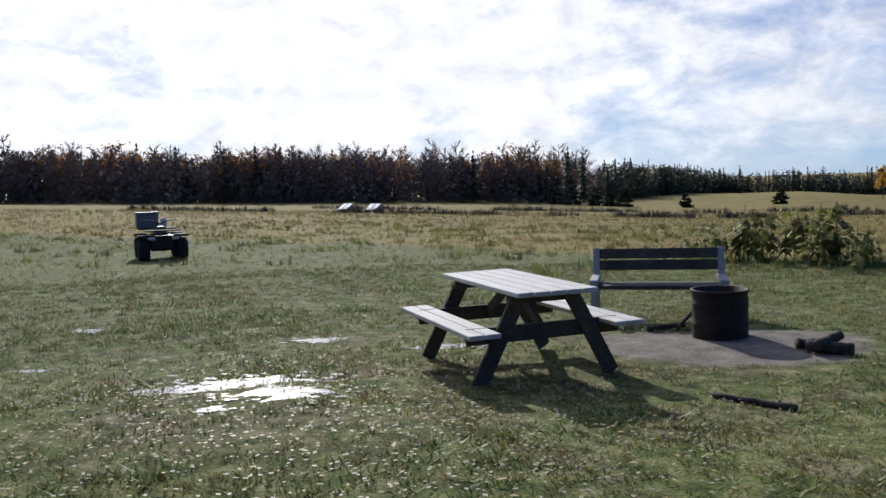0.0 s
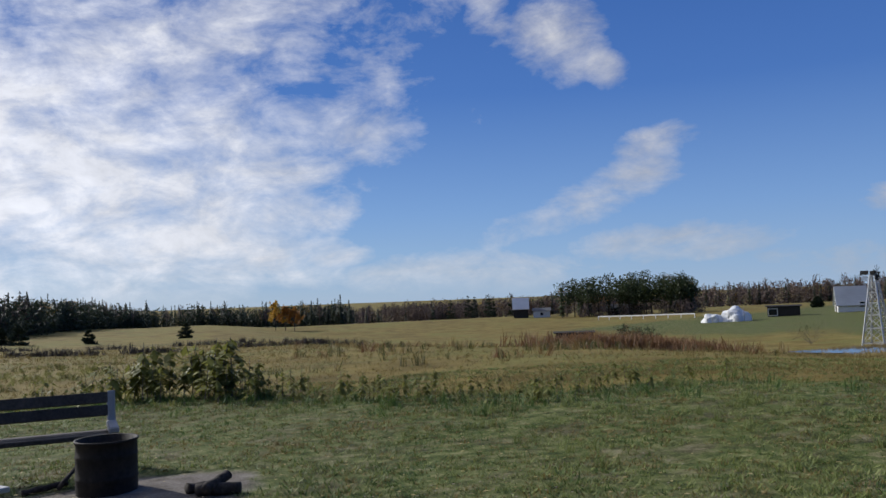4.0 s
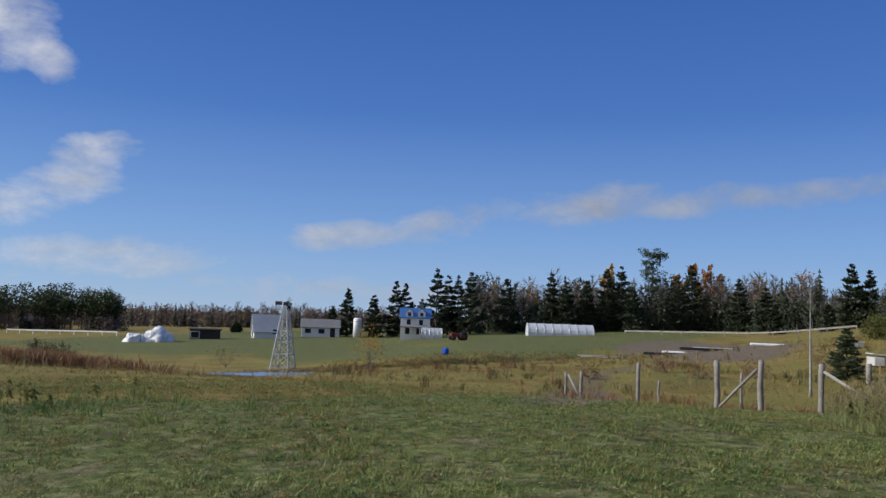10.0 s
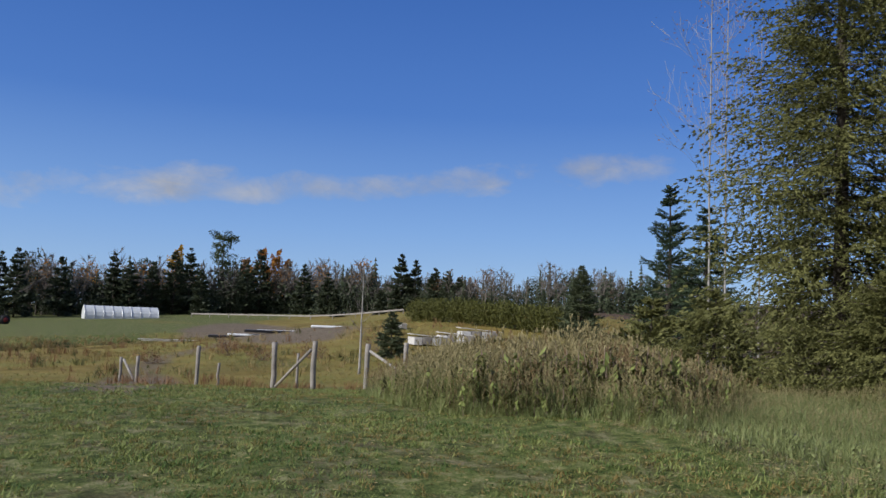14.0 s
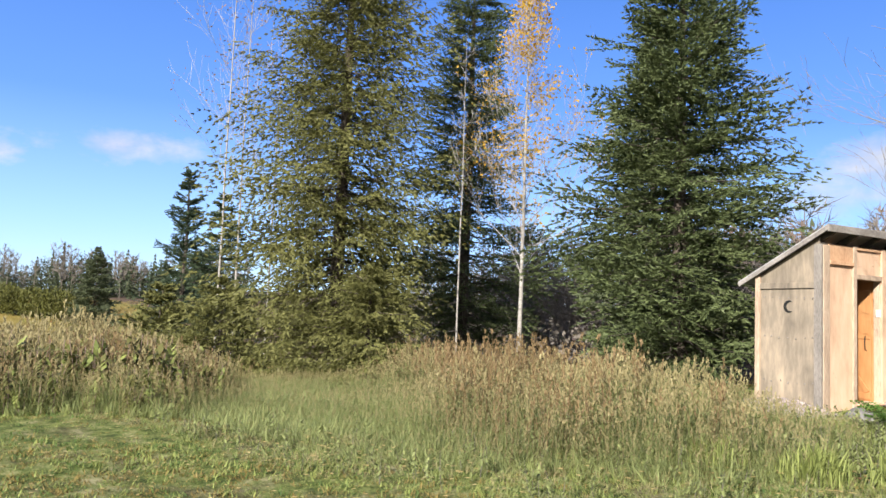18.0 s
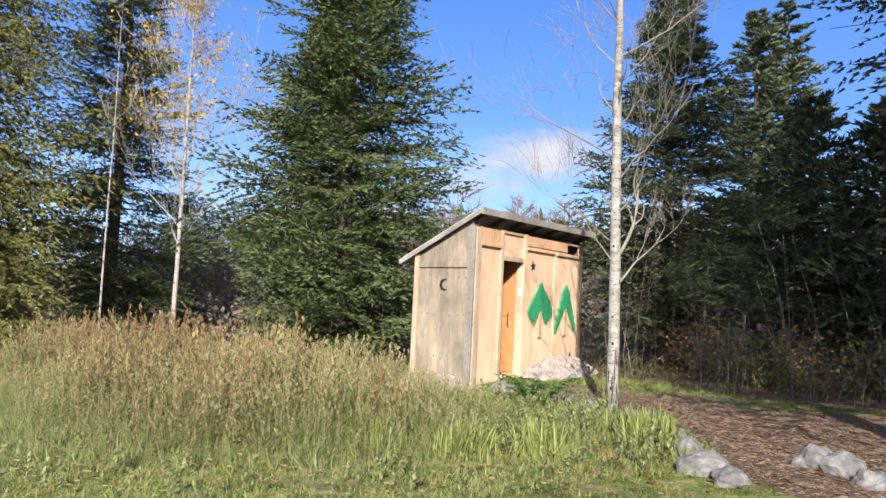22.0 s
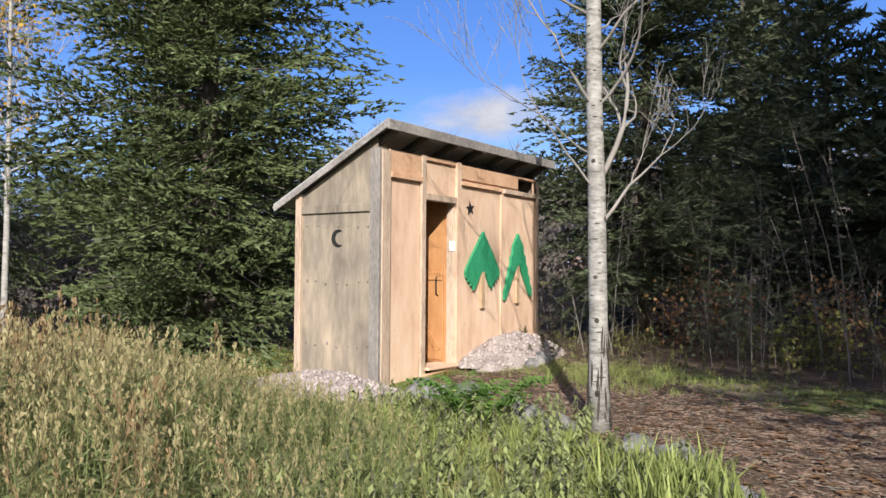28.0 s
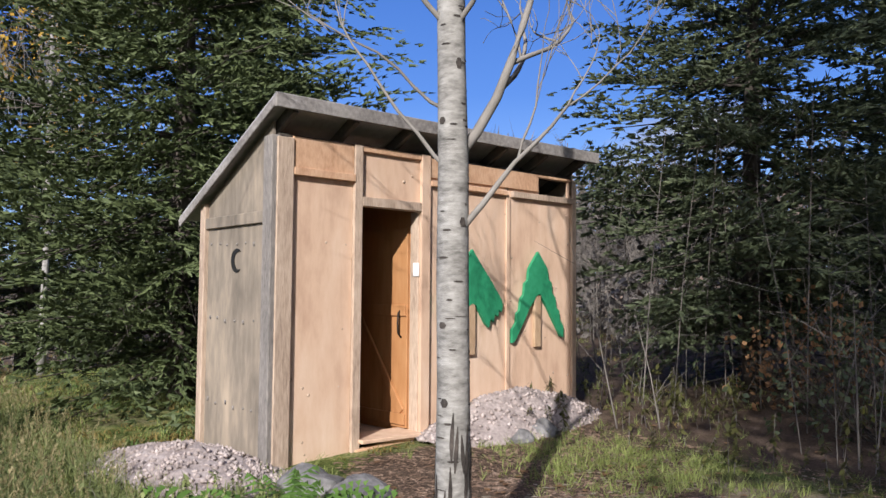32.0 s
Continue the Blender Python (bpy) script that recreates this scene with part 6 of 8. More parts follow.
# ---- farm beyond the pond ----
lattice_windmill(59.1, 54.2, gz(59.1, 54.2) - 0.05, 6.5, 20)
gable_house("farm_shed", "low dark shed with a pale end wall", 54.0, 98.2, gz(54, 98), -28, 4.9, 2.4, 1.35, 0.12, DARK_SIDING, DARK_SIDING, category="shed")
gable_house("barn", "white barn with a steep grey metal roof", 119.0, 114.5, gz(119, 114.5), -40, 4.8, 5.6, 1.3, 3.1, WHITE, BARN_ROOF, (("s", 1.5, 0.8, 0.8, 0.9),), ("w", 0, 2.2, 2.0), category="barn")
gable_house("bungalow", "grey-roofed white bungalow with a porch", 130.0, 110.0, gz(130, 110), -48, 7.4, 5.0, 1.95, 1.5, WHITE, SHINGLE, (("s", -2.5, 0.7, 1.2, 0.9), ("s", 0.2, 0.7, 1.2, 0.9), ("w", 0.0, 0.7, 1.2, 0.9)), ("s", 2.4, 1.0, 1.8), category="house")
t = thing("silo", pose(132.3, 102.3, gz(132.3, 102.3)), "small pale round grain silo", "silo")
tube_part("tank", [(0, 0, 0), (0, 0, 3.6), (0, 0, 3.9)], [0.85, 0.85, 0.6], 16, WHITE, t)
for k in range(4):
    tube_part("band", [(0, 0, 0.6 + k * 0.85), (0, 0, 0.68 + k * 0.85)], [0.88, 0.88], 16, STEEL, t)
hh = gable_house("farmhouse", "white two-storey farmhouse with a blue metal roof", 125.0, 83.5, gz(125, 83.5), -56, 5.2, 4.6, 3.9, 1.6, WHITE, BLUE_ROOF,
                 (("s", -1.4, 0.9, 0.8, 1.1), ("s", 0.6, 0.9, 0.8, 1.1), ("s", -1.2, 2.6, 0.7, 0.9), ("s", 1.0, 2.6, 0.7, 0.9), ("w", 0, 1.0, 0.9, 1.1), ("w", 0, 2.7, 0.8, 1.0)), ("s", 1.9, 0.9, 2.0), category="house", chimney=True)
for u in (-1.1, 1.1):
    dm = part("dormer", prism([(-0.65, 0), (0.65, 0), (0.65, 0.75), (0, 1.35), (-0.65, 0.75)], 1.6, "y"), WHITE, hh)
    dm.location = (u, -2.3, 4.0)
    part("pane", box((u, -2.33, 4.45), (0.55, 0.05, 0.6)), DARK_GLASS, hh)
pr = part("porch_roof", box((0, -3.1, 2.35), (5.4, 1.8, 0.12), pose(0, 0, 0, 10)), SHINGLE, hh)
for u in (-2.4, -0.8, 0.8, 2.4):
    part("porch_post", box((u, -3.8, 1.1), (0.12, 0.12, 2.3)), WHITE, pr)
hoop_house("shed_greenhouse", "small hooped lean-to covered in pale film", 122.0, 78.0, gz(122, 78), -56, 3.6, 2.4, 1.9, FILM, 6)
hoop_house("tunnel_greenhouse", "long white hooped greenhouse", 137.6, 60.8, gz(137.6, 60.8) - 0.5, -58, 11.6, 5.0, 2.5, FILM, 9)


def tarp_mound(x, y, sx, sy, sz, turn, seed, label):
    """A heap wrapped in sagging tarpaulin, tied down with cords."""
    t = thing("tarp_shelter", pose(x, y, gz(x, y) - 0.1, 0, 0, turn), label, "shelter", "tarpaulin shelters")
    bm = bmesh.new()
    bmesh.ops.create_icosphere(bm, subdivisions=4, radius=1.0)
    for v in bm.verts:
        f = 1 + 0.28 * noise.noise(v.co * 1.6 + Vector((seed, 0, 0))) + 0.10 * noise.noise(v.co * 4.5 + Vector((0, seed, 0)))
        v.co = Vector((v.co.x * sx * f, v.co.y * sy * f, max(v.co.z, 0.0) ** 0.8 * sz * f))
    part("cover", bm, TARP, t)
    for k in range(3):
        u = -0.5 + 0.5 * k
        a = np.linspace(0, np.pi, 12)
        tube_part("cord", [(u * sx, math.cos(q) * sy * 1.02, math.sin(q) * sz * 1.02) for q in a], [0.03] * 12, 4, GREY_WOOD, t)
    return t


tarp_mound(95.2, 116.2, 2.5, 2.0, 2.35, -38, 1, "lumpy shelter wrapped in white tarpaulin")
tarp_mound(92.2, 118.6, 1.8, 1.6, 1.6, -38, 2, "low shelter wrapped in white tarpaulin")


def farm_tractor(x, y, turn):
    t = thing("farm_tractor", pose(x, y, gz(x, y), 0, 0, turn), "small red tractor parked in the farmyard", "tractor")
    part("bonnet", box((0.7, 0, 0.85), (1.3, 0.6, 0.5), bevel=0.08), RED_PAINT, t)
    part("seat", box((-0.5, 0, 1.0), (0.5, 0.5, 0.3), bevel=0.08), PLASTIC_BLACK, t)
    for px, r, w in ((-0.55, 0.62, 0.3), (1.1, 0.36, 0.2)):
        for sgn in (-1, 1):
            wh = tube_part("wheel", [(px, sgn * (0.65 - w / 2), r), (px, sgn * (0.65 + w / 2), r)], [r, r], 16, RUBBER, t)
            tube_part("rim", [(px, sgn * 0.6, r), (px, sgn * (0.67 + w / 2), r)], [r * 0.5, r * 0.5], 12, RED_PAINT, wh)
    for sgn in (-1, 1):
        part("roll_bar", box((-0.8, sgn * 0.45, 1.5), (0.07, 0.07, 1.1), bevel=0.01), PLASTIC_BLACK, t)
    return t


farm_tractor(110.2, 65.4, 140)
gable_house("farm_shed", "low white trailer shed with a dark open side", 107.5, 118.5, gz(107, 118), -42, 5.4, 2.4, 1.7, 0.15, DARK_SIDING, DARK_SIDING, (("s", -1.8, 0.2, 1.4, 1.1),), category="shed")
gable_house("barn", "distant dark barn with a bright snow-white roof side", 98.1, 208.4, gz(98, 208), -25, 4.0, 5.0, 2.6, 2.8, DARK_SIDING, WHITE, category="barn")
gable_house("bungalow", "distant small white house", 103.0, 205.5, gz(103, 205), -25, 4.5, 3.0, 1.8, 0.7, WHITE, SHINGLE, (("s", 0, 0.6, 0.8, 0.7),), category="house")
gable_house("bungalow", "distant low grey house under the pines", 122.0, 196.0, gz(122, 196), -32, 6.5, 4.0, 1.9, 0.9, DARK_SIDING, SHINGLE, category="house")
tube_part_b = tagged(part("barrel", box((72.5, 44.5, gz(72.5, 44.5) + 0.35), (0.62, 0.62, 0.72), bevel=0.16), BLUE_PLASTIC), "blue plastic barrel at the pond's edge", "barrel")


def rail_fence(name, a, b, n, h, mat, label):
    a, b = np.array(a), np.array(b)
    t = thing(name, pose(0, 0, 0), label, "fence")
    pts = [a + (b - a) * k / n for k in range(n + 1)]
    for p in pts:
        z = gz(*p)
        part("post", box((p[0], p[1], z + h / 2), (0.12, 0.12, h)), mat, t)
    for p, q in zip(pts[:-1], pts[1:]):
        part("rail", between((p[0], p[1], gz(*p) + h * 0.85), (q[0], q[1], gz(*q) + h * 0.85), 0.04, 0.25), mat, t)
    return t


rail_fence("board_fence", (97, 165), (103, 138), 8, 0.9, WHITE, "long white board fence along the lane")
rail_fence("board_fence", (147, 52), (128, 12), 10, 0.7, GREY_WOOD, "long pale rail fence along the road")

# garden beds with covers, planks, stacks and trailers
for px, py, L, W, tn, mt, lb in ((75.4, 21.5, 3.0, 0.7, -75, TARP, "white row cover over a garden bed"), (78.0, 19.0, 4.0, 0.6, -75, TARP, "white row cover over a garden bed"), (76.2, 18.6, 6, 1.2, -75, PLASTIC_BLACK, "black plastic mulch over a garden bed"), (74.0, 22.5, 3.5, 0.8, -75, PLASTIC_BLACK, "black plastic mulch over a garden bed"), (78.6, 14.5, 3, 0.6, -75, TARP, "white row cover over a garden bed")):
    bmx = bmesh.new()
    add_box(bmx, (0, 0, 0.08), (L, W, 0.24), bevel=0.07)
    ob = part("garden_cover", bmx, mt)
    ob.matrix_world = pose(px, py, gz(px, py), 0, 0, tn)
    tagged(ob, lb, "garden bed", "covered garden beds")
for k, (px, py, tn) in enumerate(((70.5, 26.7, -66), (70.8, 26.2, -62), (71.2, 27.3, -70))):
    ob = part("plank", box((0, 0, 0.12 + 0.05 * k), (4.2, 0.25, 0.06)), PALE_BOARD)
    ob.matrix_world = pose(px, py, gz(px, py), 0, 0, tn)
    tagged(ob, "pale plank lying by the garden", "plank", "planks by the garden")
for k, (px, py, L, W, H, tn) in enumerate(((55.3, 3.3, 2.6, 1.6, 0.7, -70), (55.8, 1.6, 2.4, 1.6, 0.8, -80), (58.5, 0.0, 3.0, 1.4, 0.9, -75), (66.0, 6.6, 1.6, 1.0, 0.6, -70))):
    tt = thing("stacked_crates", pose(px, py, gz(px, py), 0, 0, tn), "stack of weathered pale crates and boards", "crates", "stacks by the garden")
    for j in range(4):
        part("crate", box((L * (-0.36 + 0.24 * j), 0, H * (0.35 + 0.06 * (j % 2))), (L * 0.22, W, H * 0.7), bevel=0.02), (PALE_BOARD, GREY_WOOD)[j % 2], tt)
    part("cover_board", box((0, 0, H * 0.85), (L, W, 0.05), pose(0, 0, 0, 0, 4, 0)), PALE_BOARD, tt)
bare_tree("birch_tree", 40.0, 5.6, 5.2, "thin pale birch pole beyond the posts", 17, BIRCH_BARK, TWIG_PALE, 0.06, first=0.3, depth=2, limbs=10, reach=0.16)

# ---- far woods ----
CON, BAR, LEA = (FAR_CONIFERS, {0: 0, 1: 2}), (FAR_BARES, {0: 1}), (FAR_LEAFY, {0: 1, 1: 3})
WOOD_MATS = [FAR_SPRUCE, TWIG_RED, BARK, YELLOW_LEAF]


def belt(line, n, depth, seed):
    g = rnd(seed)
    line = np.array(line, float)
    seg = np.hypot(*np.diff(line, axis=0).T)
    cum = np.concatenate([[0], np.cumsum(seg)])
    u = np.sort(g.uniform(0, cum[-1], n))
    p = np.stack([np.interp(u, cum, line[:, 0]), np.interp(u, cum, line[:, 1])], 1)
    out = p / np.linalg.norm(p, axis=1)[:, None]
    return p + out * (g.uniform(0, 1, n) ** 1.3 * depth)[:, None], g


def far_pine(seed):
    """A rounded pine: bare lower stem, heaps of needles above."""
    g, s = rnd(seed), Soup()
    s.add(*tube([(0, 0, 0), (0.01, 0, 0.9)], [0.014, 0.004], 4, False), 1)
    for k in range(9):
        v, f = clump(seed * 10 + k, 64, 0.5, 0.30, 0.14)
        u = 0.38 + 0.055 * k
        a, r = k * 2.4 + g.uniform(-0.4, 0.4), 0.15 * (1.15 - u) / 0.6
        s.add(v * g.uniform(0.30, 0.46) * (1.25 - 0.6 * u) + np.array([math.cos(a) * r, math.sin(a) * r, u]), f, 0)
    return np.concatenate(s.v), np.concatenate(s.f), np.concatenate(s.m)


PINE = ([far_pine(80 + k) for k in range(3)], {0: 0, 1: 2})
sp, g = belt(((-150, 20), (-118, 72), (-104, 94), (-63, 125), (-40, 134), (-24, 137.5)), 1150, 42, 71)
wood("mixed_woods", sp, g.uniform(7.2, 10.2, len(sp)), [(*BAR, 0.66, 1.0), (*CON, 0.14, 0.92), (*LEA, 0.20, 0.95)], [FAR_SPRUCE, TWIG_RED, BARK, ORANGE_LEAF], "brown leafless autumn woods with dark conifers", 1, under=1000, under_h=6.2)
sp, g = belt(((-24, 150), (-12, 232), (0, 258), (26, 258), (39, 250), (55, 226)), 620, 30, 72)
wood("conifer_woods", sp, g.uniform(5, 8.2, len(sp)), [(*BAR, 0.3, 0.9), (*CON, 0.67, 1.0), (*LEA, 0.03, 0.9)], WOOD_MATS, "dark conifer woods beyond the far field", 2, under=520, under_h=5.2, under_slot=0)
sp, g = belt(((58, 420), (110, 400), (170, 330), (230, 270), (300, 180)), 760, 60, 73)
wood("distant_woods", sp, g.uniform(8.0, 10.8, len(sp)), [(*BAR, 0.62, 1.0), (*CON, 0.33, 0.95), (*LEA, 0.05, 0.8)], WOOD_MATS, "distant brown and dark woods on the horizon", 3, under=620, under_h=7.2)
sp, g = belt(((103, 194), (109, 191), (119, 183), (127, 170)), 64, 14, 74)
wood("pine_grove", sp, g.uniform(7.0, 11, len(sp)), [(*PINE, 0.8, 1.0), (*CON, 0.16, 0.9), (*LEA, 0.04, 0.9)], [FAR_PINE, TWIG_RED, BARK, ORANGE_LEAF], "dark pine grove above the far farm", 4, under=70, under_h=3.0)
sp, g = belt(((146, 84), (158, 72), (172, 62), (180, 50), (176, 34), (170, 22)), 330, 24, 75)
wood("mixed_woods", sp, g.uniform(7, 12.5, len(sp)), [(*BAR, 0.58, 1.0), (*CON, 0.30, 0.95), (*LEA, 0.07, 1.0), (*PINE, 0.05, 1.0)], [FAR_SPRUCE, TWIG, BARK, ORANGE_LEAF], "mixed autumn woods behind the greenhouse", 5, under=320, under_h=5.6, under_slot=0)
sp, g = belt(((170, 22), (150, 14), (128, 0), (110, -12), (90, -26)), 300, 24, 76)
wood("mixed_woods", sp, g.uniform(3.2, 7.4, len(sp)), [(*BAR, 0.5, 1.0), (*CON, 0.38, 0.95), (*LEA, 0.06, 1.0), (*PINE, 0.06, 0.8)], [FAR_SPRUCE, TWIG, BARK, RUSSET], "mixed woods behind the hedge", 6, under=240, under_h=3.2, under_slot=0)
sp, g = belt(((24, -12), (20, -17), (13, -19), (9, -23), (2, -22), (-6, -19), (-16, -14)), 560, 18, 77)
wood("bare_thicket", sp, g.uniform(2.6, 4.1, len(sp)) * np.where(sp[:, 0] > 17, 1.4, 1.0), [(FINE_BARES, {0: 1}, 0.95, 0.9), (*CON, 0.05, 0.9)], [SPRUCE_DARK, TWIG, BARK, RUSSET], "leafless thicket behind the spruces", 7, under=260, under_h=1.7)
sp, g = belt(((40, -40), (10, -58), (-30, -60)), 420, 22, 79)
wood("mixed_woods", sp, g.uniform(6.5, 9.5, len(sp)), [(*BAR, 0.72, 1.0), (*CON, 0.24, 0.95), (*LEA, 0.04, 1.0)], [SPRUCE_DARK, TWIG_RED, BARK, ORANGE_LEAF], "brown leafless wood rising behind the outhouse", 9, under=200, under_h=5.0)
sp, g = belt(((-16, -14), (-30, -2), (-60, 5), (-110, 10), (-150, 20)), 160, 20, 78)
wood("mixed_woods", sp, g.uniform(8, 11, len(sp)), [(*BAR, 0.6, 1.0), (*CON, 0.4, 1.0)], [SPRUCE_DARK, TWIG, BARK, RUSSET], "woods closing the clearing behind the lawn", 8)


def lone(name, x, y, H, R, label, seed, leaf=None, kinds=None, count=92, category="tree", group="trees round the farmhouse", **kw):
    return spruce(name, x, y, H, R, count, leaf or FAR_SPRUCE, label, seed, kinds or BOUGHS_DENSE, group=group, category=category, **kw)


for k, (px, py, h, r) in enumerate(((134.9, 107, 9.9, 1.9), (134.9, 100.3, 8.5, 1.7), (140.8, 99.1, 11.6, 2.0), (143.5, 98.6, 11.0, 1.9), (135.3, 85.6, 13.0, 2.2), (139.1, 85.3, 11.8, 2.0), (140.1, 83.7, 11.5, 2.0), (137, 79, 11.8, 2.3), (139.1, 114.5, 6.1, 1.5), (139.8, 121.4, 2.7, 1.0), (132.6, 136.3, 2.2, 0.9), (150.5, 99, 7.5, 1.6))):
    lone("spruce_tree", px, py, h, 1.45 * r, "dark pointed spruce near the farmhouse", 200 + k)
for k, (px, py, h) in enumerate(((146.7, 76.4, 10.9), (157, 71.2, 12.2), (156.4, 67.7, 10.3), (164.1, 62, 13.0), (167.9, 60.3, 13.8), (178.9, 48.6, 14.4), (173.4, 49.8, 10.4), (161.7, 35.1, 10.1), (157.7, 29.6, 8.2), (148.1, 26.2, 5.0), (149.7, 14.7, 10.5), (149.9, 12.1, 9.2), (140.2, 8, 7.0), (138.3, 5.7, 6.4), (135.4, 3.7, 5.2), (139.4, 17, 4.1), (161.2, 55.4, 9.0), (159.8, 64.7, 10.4))):
    lone("spruce_tree", px, py, h, 0.27 * h + 0.2, "dark spruce at the edge of the farm woods", 230 + k, group="spruces of the farm woods")
for k, (px, py, h) in enumerate(((114.8, 309.5, 8.1), (110.3, 279.1, 8.3), (112.6, 278.2, 7.9), (113.3, 267.1, 8.1), (114.7, 266.5, 6.9), (108.3, 236.5, 6.5), (107.7, 214.6, 4.9))):
    lone("spruce_tree", px, py, h, 0.25 * h, "distant dark spruce standing above the field", 260 + k, group="distant spruces", count=34)
for k, (px, py, h) in enumerate(((29.2, 198, 6.5), (31.5, 198, 5.5), (33.5, 197, 5.0))):
    bare_tree("autumn_tree", px, py, h, "golden autumn tree at the wood's edge", 300 + k, BARK, TWIG, 0.10, YELLOW_LEAF if k < 1 else ORANGE_LEAF, 900, first=0.15, depth=1, limbs=14, reach=0.45, leaf_size=0.42, group="golden trees")
for k, (px, py, h, lf) in enumerate(((188, 51, 15, ORANGE_LEAF), (186, 47, 14, ORANGE_LEAF), (176, 66, 14, YELLOW_LEAF), (184, 44, 12, RUSSET), (190, 55, 13, RUSSET))):
    bare_tree("autumn_tree", px, py, h, "tall autumn tree with orange leaves", 310 + k, BARK, TWIG, 0.14, lf, 900, first=0.35, depth=1, limbs=16, reach=0.3, leaf_size=0.55, group="orange trees")


def tall_pine(x, y, H, seed):
    g = rnd(seed)
    t = thing("pine_tree", pose(x, y, gz(x, y)), "very tall pine with a ragged flat-topped crown", "tree")
    zs = np.linspace(0, 1, 8)
    tube_part("trunk", np.stack([0.2 * np.sin(zs * 3), 0 * zs, zs * H * 0.97], 1), 0.32 * (1 - zs) + 0.06, 8, BARK, t)
    s = Soup()
    cv, cf = clump(seed, 110, 0.55, 0.26, 0.16)
    k = 30
    u = g.uniform(0.5, 1.0, k)
    a = g.uniform(0, 6.28, k)
    rr = 3.0 * np.sin(np.clip((u - 0.40) * 3.3, 0.2, 1.9)) * g.uniform(0.2, 1.0, k)
    s.stamp(cv, cf, np.stack([np.cos(a) * rr, np.sin(a) * rr, u * H - 0.8], 1), a, g.uniform(1.6, 3.0, k))
    soup_part("crown", s, [FAR_PINE], t)


tall_pine(181.5, 58.0, 18.5, 5)
for k, (px, py, h, r) in enumerate(((-15.2, 119, 2.6, 1.3), (-17.5, 121, 2.2, 0.9), (-20, 123, 2.4, 0.9), (-6.9, 119.6, 1.9, 0.7), (5.9, 130.2, 2.3, 1.1), (-24, 126, 4.5, 1.4), (-27, 128, 5.0, 1.5))):
    lone("spruce_tree", px, py, h, r, "small bushy conifer standing in the field", 220 + k, group="field conifers", count=34)

# shrubs by the pond and in the field
def shrub(name, x, y, w, h, label, seed, leaf, twig=TWIG, n=500, size=0.10, stems=9):
    g = rnd(seed)
    t = thing(name, pose(x, y, gz(x, y) - 0.03), label, "shrub")
    s, ends = Soup(), []
    for k in range(stems):
        a, e = g.uniform(0, 6.28), g.uniform(0.7, 1.35)
        d = np.array([math.cos(a) * math.cos(e) * w / h * 1.6, math.sin(a) * math.cos(e) * w / h * 1.6, math.sin(e)])
        grow(g, s, np.zeros(3), d / np.linalg.norm(d), h * g.uniform(0.45, 0.62), 0.007 + 0.004 * h, 2, 0.7, 4, 0.1, ends, wob=0.2)
    soup_part("stem", s, [twig], t)
    if n:
        s = Soup()
        leaves(g, s, ends, n, size)
        soup_part("crown", s, [leaf], t)
    return t


shrub("bare_shrub", 40.7, 63.0, 1.5, 2.6, "round leafless shrub in the field", 1, RUSSET, n=900, size=.12, stems=14)
shrub("bare_shrub", 59.3, 62.0, 1.0, 2.1, "dark leafless shrub beyond the pond", 2, WEED_DARK, n=150, size=.12)
shrub("willow_shrub", 48.5, 36.0, 1.2, 2.9, "yellowing willow shrub at the pond's edge", 3, YELLOW_LEAF, n=700, size=.11, stems=12)
shrub("round_bush", 53.0, 80.0, 1.0, 2.2, "small round green tree in the field", 4, FAR_PINE, n=900, size=.16)
shrub("round_bush", 61.0, 97.0, 1.0, 2.2, "small round green tree beside the shed", 5, FAR_PINE, n=900, size=.16)
shrub("bare_shrub", 14.4, -0.9, 0.8, 1.1, "dark reddish dogwood shrub in the tall grass", 6, WEED_DARK, TWIG_RED, n=250, size=.05, stems=16)
shrub("bare_shrub", -17.0, 65.0, 0.7, 1.6, "dark bush standing in the hay field", 7, WEED_DARK, n=300, size=.1)
for k, (px, py) in enumerate(((4.6, -14.8), (3.2, -14.4), (1.8, -14.6), (6.2, -15.0), (9.6, -13.4), (5.4, -14.3), (2.4, -13.9))):
    shrub("bare_shrub", px, py, 0.8, 0.9, "dark tangled brush under the spruces", 20 + k, (RUSSET, WEED_DARK, SPRUCE_DARK)[k % 3], BARK, n=600, size=.06, stems=12)

# thin dark saplings and dead stems under the spruces
g = rnd(33)
s = Soup()
for k in range(230):
    px, py = g.uniform(0.5, 13.0), -13.3 - 6.5 * g.uniform(0, 1) ** 1.2
    if px > 7.8 and py > -14.6:
        continue
    h, z = g.uniform(0.6, 3.0), gz(px, py) - 0.05
    ln = g.normal(0, 0.16, 2) * h
    b, m, e = np.array([px, py, z]), np.array([px + ln[0] * 0.4, py + ln[1] * 0.4, z + h * 0.5]), np.array([px + ln[0], py + ln[1], z + h])
    r = g.uniform(0.003, 0.009)
    s.add(*tube([b, m, e], [r, r * 0.75, 0.002], 4, False))
    for j in range(7):
        u = g.uniform(0.2, 1)
        q = b + (e - b) * u
        s.add(*tube([q, q + g.normal(0, 0.22, 3) + np.array([0, 0, 0.15])], [0.003, 0.0012], 3, False))
tagged(soup_part("dead_saplings", s, [TWIG]), "thin grey saplings and dead stems in the shade", "undergrowth", kind="stuff")


# ---- grass, weeds, leaves and chips ----
def inside(px, py, poly):
    r = np.zeros(len(px), bool)
    for (ax, ay), (bx, by) in zip(poly, poly[1:] + poly[:1]):
        hit = ((ay > py) != (by > py)) & (px < (bx - ax) * (py - ay) / (by - ay + 1e-12) + ax)
        r ^= hit
    return r


